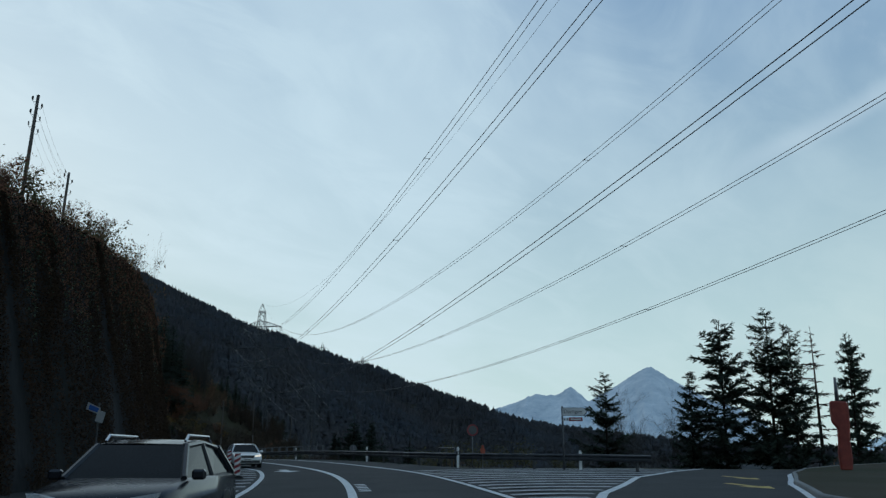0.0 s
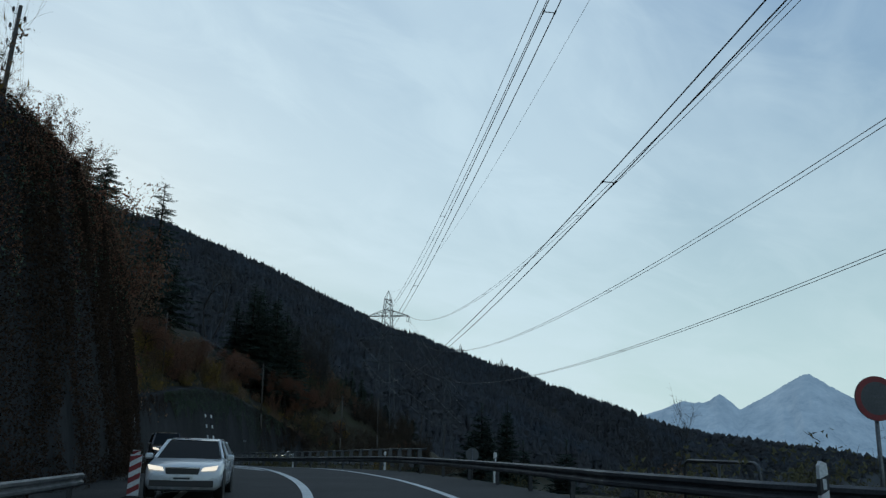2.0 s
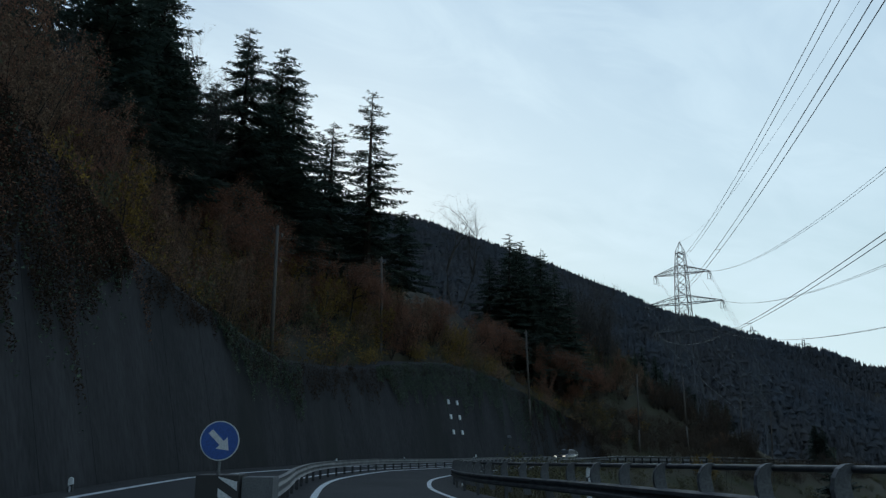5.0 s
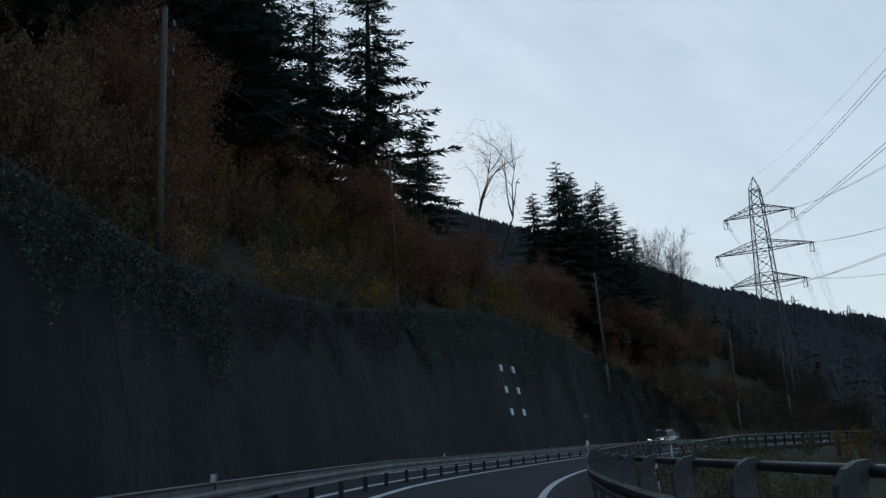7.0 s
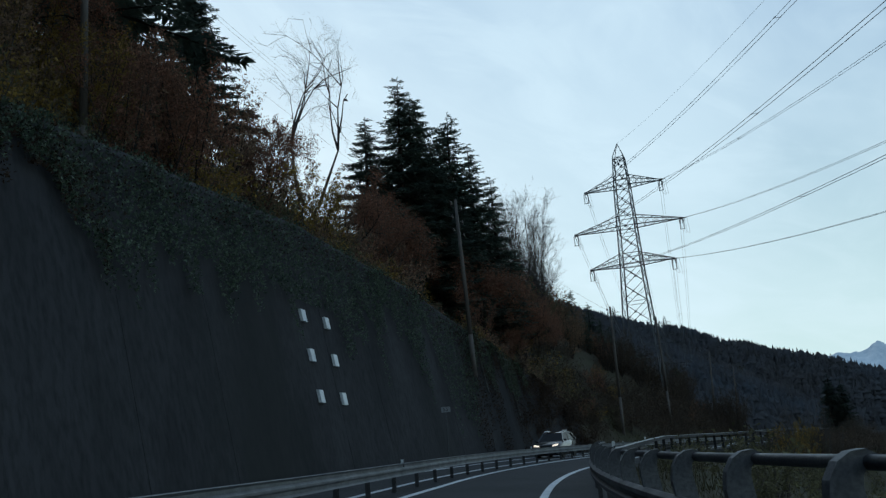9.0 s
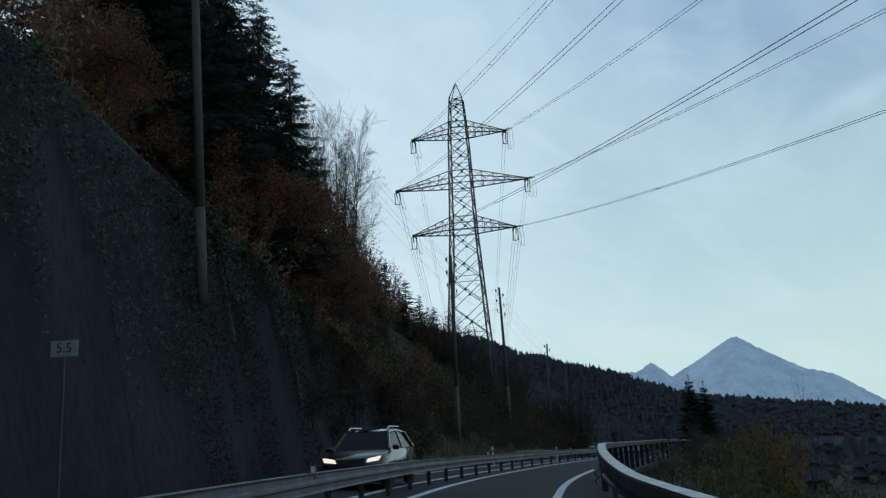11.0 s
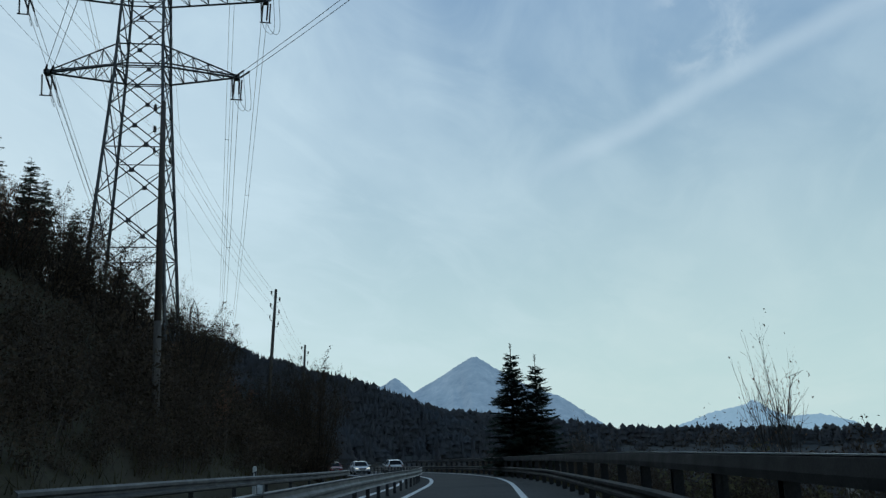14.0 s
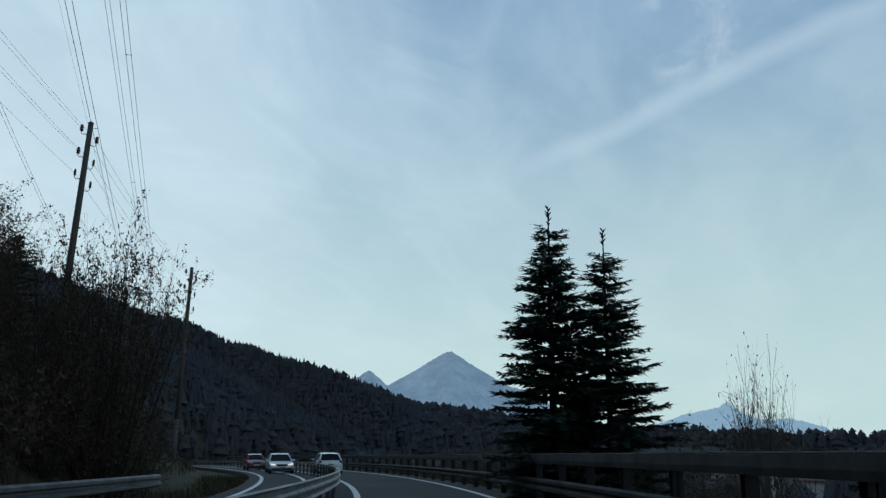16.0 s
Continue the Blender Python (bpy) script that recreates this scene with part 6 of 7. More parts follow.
def curl_mesh():
    """Broad curved web that leans to the road and hooks over to carry the hand rail, with a flange on its front."""
    front = [(0.13, 0.25), (0.05, 0.48), (-0.01, 0.70), (-0.04, 0.90), (-0.02, 1.04), (0.04, 1.14), (0.12, 1.19), (0.21, 1.20), (0.27, 1.17)]
    back = [(0.33, 0.25), (0.26, 0.48), (0.20, 0.70), (0.17, 0.90), (0.16, 1.00), (0.17, 1.06), (0.19, 1.09), (0.22, 1.10), (0.25, 1.10)]
    b = Solid()
    n = len(front)
    for w in (-0.035, 0.035):
        for p, q in zip(front, back):
            b.v += [(p[0], w, p[1]), (q[0], w, q[1])]
    m = 2 * n
    for k in range(n - 1):
        i = 2 * k
        b.f += [(i, i + 2, i + 3, i + 1), (m + i, m + i + 1, m + i + 3, m + i + 2), (i, m + i, m + i + 2, i + 2), (i + 1, i + 3, m + i + 3, m + i + 1)]
    b.f += [(0, 1, m + 1, m), (m - 2, 2 * m - 2, 2 * m - 1, m - 1)]
    k0 = len(b.v)
    for p in front[:-1]:
        b.v += [(p[0] - 0.012, -0.055, p[1] + 0.006), (p[0] - 0.012, 0.055, p[1] + 0.006), (p[0] + 0.004, 0.055, p[1] + 0.003), (p[0] + 0.004, -0.055, p[1] + 0.003)]
    for k in range(n - 2):
        i = k0 + 4 * k
        b.f += [(i + j, i + (j + 1) % 4, i + 4 + (j + 1) % 4, i + 4 + j) for j in range(4)]
    return b.data("curled_post", STEEL_POST)


CURL = curl_mesh()


def set_post(mesh, parent, s, d, name="post"):
    p = at(s, d)
    ob = new(name, mesh)
    ob.parent = parent
    ob.matrix_world = Matrix.Translation(p) @ pose(0, 0, 0, 0, 0, heading(s))
    return ob


def guard_rail(label, s0, s1, dfun, facing=-1, post_step=4.0, hand=(), mat=STEEL, both=False, ends=True):
    """Steel beam on posts; facing -1 shows its face to the left. hand: stretches that also carry a hand rail."""
    root = thing("guard_rail", label, "guard rail", group="guard rails")
    side = W_BEAM if facing < 0 else flip(W_BEAM)
    part("beam", sweep(side, s0, s1, dfun), mat, root)
    if both:
        part("beam", sweep(flip(side), s0, s1, lambda s: dfun(s) + 0.14), mat, root)
    s = s0 + 0.8
    while s < s1:
        set_post(RAIL_POST, root, s, float(dfun(s)) + 0.07 * -facing)
        s += post_step
    for h0, h1 in hand:
        ring = [(0.045 * math.cos(w) - 0.0, 1.13 + 0.045 * math.sin(w)) for w in np.linspace(0, 2 * math.pi, 9)[:-1]]
        part("hand_rail", sweep([(d * -facing + 0.22 * -facing, h + 0.01) for d, h in ring], h0 - 0.6, h1 + 0.6, dfun), mat, root, "round steel hand rail", smooth=True)
        s = h0
        while s <= h1:
            ob = set_post(CURL, root, s, float(dfun(s)), "curled_post")
            if facing > 0:
                ob.matrix_world = ob.matrix_world @ pose(0, 0, 0, 0, 0, 180)
            s += 2.0
    return root


guard_rail("dark steel guard rail with curled hand-rail posts along the drop", 37, 197, rail_right, -1, 4.0, ((74, 178),), STEEL_DARK)
guard_rail("grey steel guard rail dividing the two lanes", 97.5, 400, rail_centre, 1, 2.6, (), STEEL, both=True)
verge_rail = guard_rail("grey steel guard rail with hand rail beside the verge", 27.8, 57.4, lambda s: -7.15 + 0 * s, 1, 4.0, ((28.4, 50.4),), STEEL)
verge_rail.location.z = -0.18
guard_rail("grey steel guard rail along the foot of the bank", 236, 278.5, lambda s: left_line(s) - 1.4, 1, 4.0, (), STEEL_DARK)
stub = thing("railing", "short dark steel hand railing with three posts behind the guard rail", "railing")
b = Solid()
b.tube([at(48.4, 6.9, 0.05), at(48.4, 6.9, 0.82), at(48.46, 6.9, 0.95), at(48.6, 6.9, 1.0), at(50, 6.9, 1.0), at(51.4, 6.9, 1.0), at(51.54, 6.9, 0.95), at(51.6, 6.9, 0.82), at(51.6, 6.9, 0.05)], 0.035, 8)
part("hand_rail", b, STEEL_DARK, stub, smooth=True)
b = Solid()
b.tube([at(50, 6.9, -0.5), at(50, 6.9, 0.98)], 0.032, 8)
part("post", b, STEEL_DARK, stub, smooth=True)
for s in (48.4, 51.6):
    b = Solid()
    b.box(-0.08, 0.08, -0.08, 0.08, -0.5, 0.08, Matrix.Translation(at(s, 6.9)))
    part("foot", b, CONCRETE, stub, "concrete foot")
top_drop = table((184, -0.45), (189, -0.40), (203, 0.0), (400, 0.0))
parapet = thing("parapet", "dark steel bridge parapet with a bright flat top rail", "parapet", group="guard rails")
part("top_rail", sweep([(-0.13, 1.06), (-0.11, 1.205), (-0.09, 1.22), (0.09, 1.22), (0.11, 1.205), (0.13, 1.06)], 184, 400, rail_right, hfun=top_drop), PARAPET_STEEL, parapet)
# Top face in a paler steel than the rail's sides.
part("top_plate", sweep([(-0.105, 1.222), (-0.105, 1.236), (0.105, 1.236), (0.105, 1.222)], 184, 400, rail_right, hfun=top_drop), STEEL_BRIGHT, parapet, "pale steel top plate")
part("side_plate", sweep([(-0.125, 0.98), (-0.135, 1.07), (-0.115, 1.07), (-0.105, 0.98)], 184, 400, rail_right, hfun=top_drop), PARAPET_STEEL, parapet)
part("beam", sweep([(d - 0.16, h - 0.14) for d, h in W_BEAM], 197, 400, rail_right), PARAPET_STEEL, parapet)
s = 200.0
while s < 340:
    set_post(PARAPET_POST, parapet, s, float(rail_right(s)))
    s += 2.6


# ---------------------------------------------------------------- posts and signs
def marker_post(place, spin=0.0, label="white plastic road marker post with black band", left=False):
    root = thing("marker_post", label, "marker post", Matrix.Translation(place) @ pose(0, 0, 0, 0, 0, spin), group="marker posts")
    b = Solid()
    b.prism([(-0.06, -0.2), (0.06, -0.2), (0.06, 0.98), (0.05, 1.05), (-0.02, 1.08), (-0.06, 1.02)], 0.09)
    part("body", b, WHITE_PLASTIC, root)
    b = Solid()
    b.prism([(-0.064, 0.62), (0.064, 0.70), (0.064, 0.90), (-0.064, 0.84)], 0.10, Matrix.Translation((0, -0.005, 0)))
    part("band", b, BLACK_PLASTIC, root, "black slanted band")
    b = Solid()
    b.box(-0.025, 0.025, -0.012, 0.0, 0.70, 0.84)
    part("reflector", b, REFLECTIVE, root)
    return root


for s, d, h in ((44.8, 5.95, 0.0), (40.3, 10.9, -0.15), (64.6, 5.95, 0.0), (103, 3.2 + 1.3, 0.0), (146.8, 2.02, 0.42), (128, 2.75, 0.1), (180, 2.6, 0.1), (84, 6.1, 0)):
    marker_post(at(s, d, h), heading(s))
for s, d, h in ((232.9, -7.6, 0.0), (253, -7.2, 0.0), (106, -8.75, -0.72)):
    marker_post(at(s, d, h), heading(s))
for s in (126, 147.8, 169, 190.5, 212, 234):
    cap_box = thing("rail_reflector", "small white reflector box on the dividing rail", "reflector", Matrix.Translation(at(s, float(rail_centre(s)) + 0.07, 0.76)) @ pose(0, 0, 0, 0, 0, heading(s)), group="reflectors on the dividing rail")
    b = Solid()
    b.box(-0.045, 0.045, -0.03, 0.03, -0.10, 0.12)
    part("housing", b, GREY_BOX, cap_box)
    b = Solid()
    b.box(-0.035, 0.035, -0.036, -0.03, 0.0, 0.11)
    part("lens", b, REFLECTIVE, cap_box)


def disc(radius, thick, sides=40):
    """A round plate facing -y."""
    return [(radius * math.cos(2 * math.pi * k / sides), radius * math.sin(2 * math.pi * k / sides)) for k in range(sides)], thick


def round_sign(place, spin, height, radius, label, face, ring=None, ring_w=0.16, pole=True, back=SIGN_GREY):
    root = thing("road_sign", label, "road sign", Matrix.Translation(place) @ pose(0, 0, 0, 0, 0, spin))
    if pole:
        b = Solid()
        b.tube([(0, 0.06, -0.4), (0, 0.06, height + radius * 0.8)], 0.03, 10)
        part("pole", b, STEEL, root, smooth=True)
    up_ = Matrix.Translation((0, 0, height))
    b = Solid()
    b.prism(disc(radius, 0)[0], 0.02, up_)
    part("plate", b, back, root)
    if ring:
        b = Solid()
        out_, in_ = disc(radius * 0.99, 0)[0], disc(radius * (1 - 2 * ring_w * 0.8), 0)[0]
        n = len(out_)
        for k in range(n):
            j = (k + 1) % n
            b.face(*[up_ @ Vector((p[0], -0.006, p[1])) for p in (out_[k], out_[j], in_[j], in_[k])])
        part("ring", b, ring, root, "red rim")
    b = Solid()
    b.prism(disc(radius * (0.97 if not ring else 1 - 2 * ring_w * 0.8), 0)[0], 0.004, up_ @ Matrix.Translation((0, -0.006, 0)))
    part("face", b, face, root)
    return root


SIGN_DULL = material("dull_white_sheet", (0.30, 0.31, 0.32), 0.5, second=(0.25, 0.26, 0.27), scale=2)
SIGN_DIM = material("dim_white_sheet", (0.085, 0.088, 0.092), 0.6, second=(0.065, 0.068, 0.072), scale=2)
no_sign = round_sign(at(44.6, 6.7, 0), heading(30) + 3, 1.95, 0.31, "round road sign with red rim on a steel pole", SIGN_DIM, SIGN_RED)
for z, w in ((0.03, 0.20), (-0.05, 0.14)):
    b = Solid()
    b.box(-w / 2, w / 2, -0.010, -0.007, 1.95 + z - 0.018, 1.95 + z + 0.018)
    part("lettering_bar", b, SIGN_GREY, no_sign)
round_sign(at(71.2, 7.0, -0.05), heading(60) + 180, 1.0, 0.30, "grey back of a round road sign behind the rail", SIGN_GREY)
marker = thing("orange_marker", "small orange-red marker plate on a stake behind the rail", "marker", Matrix.Translation(at(43.5, 6.9, 0)) @ pose(0, 0, 0, 0, 0, heading(35)))
b = Solid()
b.tube([(0, 0.03, -0.5), (0, 0.03, 1.2)], 0.02, 8)
part("stake", b, STEEL, marker)
b = Solid()
b.prism([(-0.11, 0.75), (0.11, 0.75), (0.13, 0.95), (0.06, 1.05), (0.06, 1.17), (-0.06, 1.17), (-0.06, 1.05), (-0.13, 0.95)], 0.03)
part("plate", b, ORANGE, marker)


def lettering(text, size, mat, parent, m, name="lettering"):
    """Letters as a mesh of their own."""
    c = bpy.data.curves.new(name, "FONT")
    c.body, c.size, c.align_x, c.align_y, c.extrude = text, size, "CENTER", "CENTER", 0.002
    tmp = bpy.data.objects.new(name, c)
    scene.collection.objects.link(tmp)
    me = bpy.data.meshes.new_from_object(tmp.evaluated_get(bpy.context.evaluated_depsgraph_get()))
    bpy.data.objects.remove(tmp)
    me.materials.clear()
    me.materials.append(mat)
    ob = new(name, me)
    ob.parent = parent
    ob.matrix_local = m @ pose(0, 0, 0, 90, 0, 0)
    return ob


# direction sign for the slip road
guide = thing("direction_sign", "white arrow-shaped place-name sign above a red panel on a steel pole", "road sign", Matrix.Translation((5.9, 42.2, 0.2)) @ pose(0, 0, 0, 0, 0, -4))
b = Solid()
b.tube([(0, 0.05, -0.7), (0, 0.05, 3.25)], 0.05, 10)
part("pole", b, STEEL_DARK, guide, smooth=True)
b = Solid()
b.prism([(-0.02, 2.78), (1.02, 2.78), (1.24, 2.98), (1.02, 3.18), (-0.02, 3.18)], 0.03)
part("arrow_panel", b, SIGN_WHITE, guide)
b = Solid()
for x0, x1, z0, z1 in ((-0.02, 1.02, 2.78, 2.80), (-0.02, 1.02, 3.16, 3.18), (-0.02, 0.0, 2.80, 3.16)):
    b.box(x0, x1, -0.006, -0.002, z0, z1)
b.prism([(1.02, 2.80), (1.04, 2.78), (1.24, 2.98), (1.04, 3.18), (1.02, 3.16), (1.20, 2.98)], 0.004, Matrix.Translation((0, -0.006, 0)))
part("border", b, BLACK_PLASTIC, guide)
lettering("Därligen", 0.27, BLACK_PLASTIC, guide, Matrix.Translation((0.52, -0.004, 2.98)))
b = Solid()
b.box(0.32, 0.98, 0.0, 0.03, 2.52, 2.70)
part("red_panel", b, SIGN_RED, guide, "small red panel with a white band")
b = Solid()
b.box(0.40, 0.90, -0.006, -0.002, 2.585, 2.64)
part("lettering_bar", b, SIGN_WHITE, guide)
for x0, z0 in ((0.02, 2.53), (0.18, 2.53)):
    b = Solid()
    b.box(x0, x0 + 0.13, 0.0, 0.03, z0, z0 + 0.16)
    part("symbol_panel", b, SIGN_WHITE, guide)
    b = Solid()
    b.box(x0 + 0.035, x0 + 0.095, -0.006, -0.002, z0 + 0.04, z0 + 0.12)
    part("symbol", b, BLACK_PLASTIC, guide)
# covered red column on the grass verge
column = thing("covered_sign", "tall sign post wrapped in red-orange sheeting on the grass verge", "covered sign", Matrix.Translation(at(36.2, 22.2, 0.08)) @ pose(0, 0, 0, 0, 0, -12))
b = Solid()
b.prism([(-0.26, 0.0), (0.24, 0.0), (0.30, 0.5), (0.27, 1.35), (0.33, 2.05), (0.36, 2.9), (0.30, 3.15), (-0.42, 3.2), (-0.46, 2.85), (-0.44, 2.2), (-0.22, 1.9), (-0.24, 1.3), (-0.30, 0.8)], 0.30)
cover_mesh = part("cover", b, RED_SHEET, column)
cover_mesh.modifiers.new("soft", "BEVEL").width = 0.06
b = Solid()
b.tube([(-0.1, 0.15, 3.1), (-0.1, 0.15, 4.3)], [0.10, 0.06], 10)
part("pole", b, STEEL, column, smooth=True)
# beacons on the left verge, red and white
for s, d in ((39.1, -5.47), (54.6, -5.36), (66.4, -7.0)):
    beacon = thing("traffic_beacon", "upright red and white striped traffic beacon on a rubber foot", "traffic beacon", Matrix.Translation(at(s, d, 0.0)) @ pose(0, 0, 0, 0, 0, heading(s)), group="traffic beacons")
    b = Solid()
    b.box(-0.13, 0.13, -0.02, 0.02, 0.12, 1.06)
    part("panel", b, SIGN_WHITE, beacon)
    for k in range(4):
        z = 0.14 + 0.25 * k
        b = Solid()
        b.prism([(-0.13, z), (0.13, z + 0.14), (0.13, min(1.06, z + 0.27)), (-0.13, z + 0.13)], 0.046, Matrix.Translation((0, -0.023, 0)))
        part("stripe", b, SIGN_RED, beacon, "red stripe")
    b = Solid()
    b.prism([(-0.30, 0.0), (0.30, 0.0), (0.24, 0.09), (0.10, 0.13), (-0.10, 0.13), (-0.24, 0.09)], 0.36, Matrix.Translation((0, -0.18, 0)))
    part("foot", b, RUBBER, beacon)
# island head: blue keep-right sign on a striped box
keep = thing("arrow_sign", "round blue arrow sign on a dark striped barrier box", "road sign", Matrix.Translation(at(96.3, -3.05, 0.0)) @ pose(0, 0, 0, 0, 0, heading(92)))
b = Solid()
b.box(-0.34, 0.34, 0.05, 0.85, 0.0, 0.86)
box_ = part("barrier_box", b, GREY_BOX, keep)
box_.data.materials[0] = BLACK_PLASTIC
for k in range(3):
    z = 0.06 + 0.30 * k
    b = Solid()
    b.prism([(0.02, z + 0.16), (0.32, z - 0.04 if k else 0.02), (0.32, z + 0.10), (0.02, min(0.84, z + 0.30))], 0.012, Matrix.Translation((0, 0.042, 0)))
    part("stripe", b, REFLECTIVE, keep, "white slanted stripe")
b = Solid()
b.box(0.36, 0.86, 0.25, 0.95, 0.0, 0.82)
part("side_box", b, GREY_BOX, keep, "grey side cabinet")
b = Solid()
b.tube([(0, 0.10, 0.8), (0, 0.10, 1.62)], 0.03, 10)
part("pole", b, STEEL, keep)
up_ = Matrix.Translation((0, 0.05, 1.40))
b = Solid()
b.prism(disc(0.315, 0)[0], 0.02, up_)
part("rim", b, SIGN_WHITE, keep, "white rim")
b = Solid()
b.prism(disc(0.298, 0)[0], 0.006, up_ @ Matrix.Translation((0, -0.008, 0)))
part("face", b, SIGN_BLUE, keep)
tilt_ = up_ @ Matrix.Translation((0, -0.014, 0)) @ pose(0, 0, 0, 0, 45, 0)
b = Solid()
b.prism([(-0.21, -0.045), (0.05, -0.045), (0.05, -0.125), (0.22, 0.0), (0.05, 0.125), (0.05, 0.045), (-0.21, 0.045)], 0.005, tilt_)
part("arrow", b, SIGN_WHITE, keep, "white slanting arrow")

# white reflector plates on the wall, in two upright rows
def wall_plates(s0, label, gap, heights, w=0.16, hgt=0.34, proud=0.13):
    root = thing("wall_reflectors", label, "reflector", group="reflector groups on the wall")
    for s in (s0, s0 + gap):
        for z in heights:
            b = Solid()
            f = float(wall_foot(s))
            pts = []
            for ss, zz in ((s - w / 2, z), (s + w / 2, z), (s + w / 2, z + hgt), (s - w / 2, z + hgt)):
                pts.append((ss, f - BATTER * zz, zz))
            outer = [at(q[0], q[1] + proud, q[2]) for q in pts]
            inner = [at(q[0], q[1] + 0.0, q[2]) for q in pts]
            b.face(*outer)
            for k in range(4):
                b.face(outer[k], inner[k], inner[(k + 1) % 4], outer[(k + 1) % 4])
            part("plate", b, REFLECTIVE, root)
    return root


wall_plates(178.0, "six white reflector plates on the dark wall", 2.4, (2.95, 4.65, 6.35), 0.40, 0.52)
wall_plates(88.1, "tall rows of white reflector plates on the dark wall", 2.4, (2.35, 3.95, 5.45, 7.05), 0.26, 0.50, 0.07)
# distance board on the wall
board = thing("distance_board", "small white distance board reading 5.5 on a post", "distance board", Matrix.Translation(at(191.2, -7.8, 0)) @ pose(0, 0, 0, 0, 0, heading(185)))
b = Solid()
b.tube([(0, 0.03, -0.3), (0, 0.03, 3.0)], 0.025, 8)
part("post", b, STEEL_DARK, board)
b = Solid()
b.box(-0.26, 0.26, 0.0, 0.02, 2.82, 3.12)
part("plate", b, SIGN_DULL, board)
lettering("5.5", 0.26, BLACK_PLASTIC, board, Matrix.Translation((0, -0.004, 2.97)))
cabinet = thing("roadside_box", "grey roadside box beside the verge rail", "roadside box", Matrix.Translation(at(27.2, -7.6, -0.1)) @ pose(0, 0, 0, 0, 0, 5))
b = Solid()
b.box(-0.22, 0.22, -0.15, 0.15, 0.0, 1.3)
part("body", b, GREY_BOX, cabinet)
b = Solid()
b.box(-0.25, 0.25, -0.18, 0.18, 1.3, 1.35)
part("lid", b, GREY_BOX, cabinet)
plate = thing("wall_sign", "small pale blue and white sign on a bracket against the wall", "sign", Matrix.Translation(at(37.5, -11.1, 0)) @ pose(0, 0, 0, 0, 0, heading(30)))
b = Solid()
b.tube([(0, 0.04, -0.3), (0, 0.04, 3.2)], 0.04, 8)
part("pole", b, STEEL_DARK, plate)
b = Solid()
b.prism([(-0.50, 2.92), (0.02, 2.72), (0.08, 2.98), (-0.44, 3.22)], 0.02)
part("panel", b, SIGN_DULL, plate)
b = Solid()
b.prism([(-0.10, 2.45), (0.20, 2.36), (0.30, 2.80), (0.0, 2.90)], 0.02, Matrix.Translation((0, -0.05, 0)))
part("panel", b, SIGN_DULL, plate)
b = Solid()
b.prism([(-0.40, 2.93), (-0.02, 2.79), (0.02, 2.96), (-0.36, 3.12)], 0.006, Matrix.Translation((0, -0.009, 0)))
part("symbol", b, SIGN_BLUE, plate)


# ---------------------------------------------------------------- vehicles
def wheel_meshes(r):
    tyre, rim = Solid(), Solid()
    m = pose(0, 0, 0, 0, 90, 0)
    tyre.lathe([(r * 0.64, -0.10), (r * 0.92, -0.105), (r, -0.07), (r, 0.07), (r * 0.92, 0.105), (r * 0.64, 0.10)], 24, m)
    rim.lathe([(r * 0.64, -0.108), (r * 0.60, -0.085), (r * 0.18, -0.10), (r * 0.18, 0.10), (r * 0.60, 0.085), (r * 0.64, 0.108)], 16, m)
    return tyre.data("tyre", RUBBER, True), rim.data("rim", RIM)


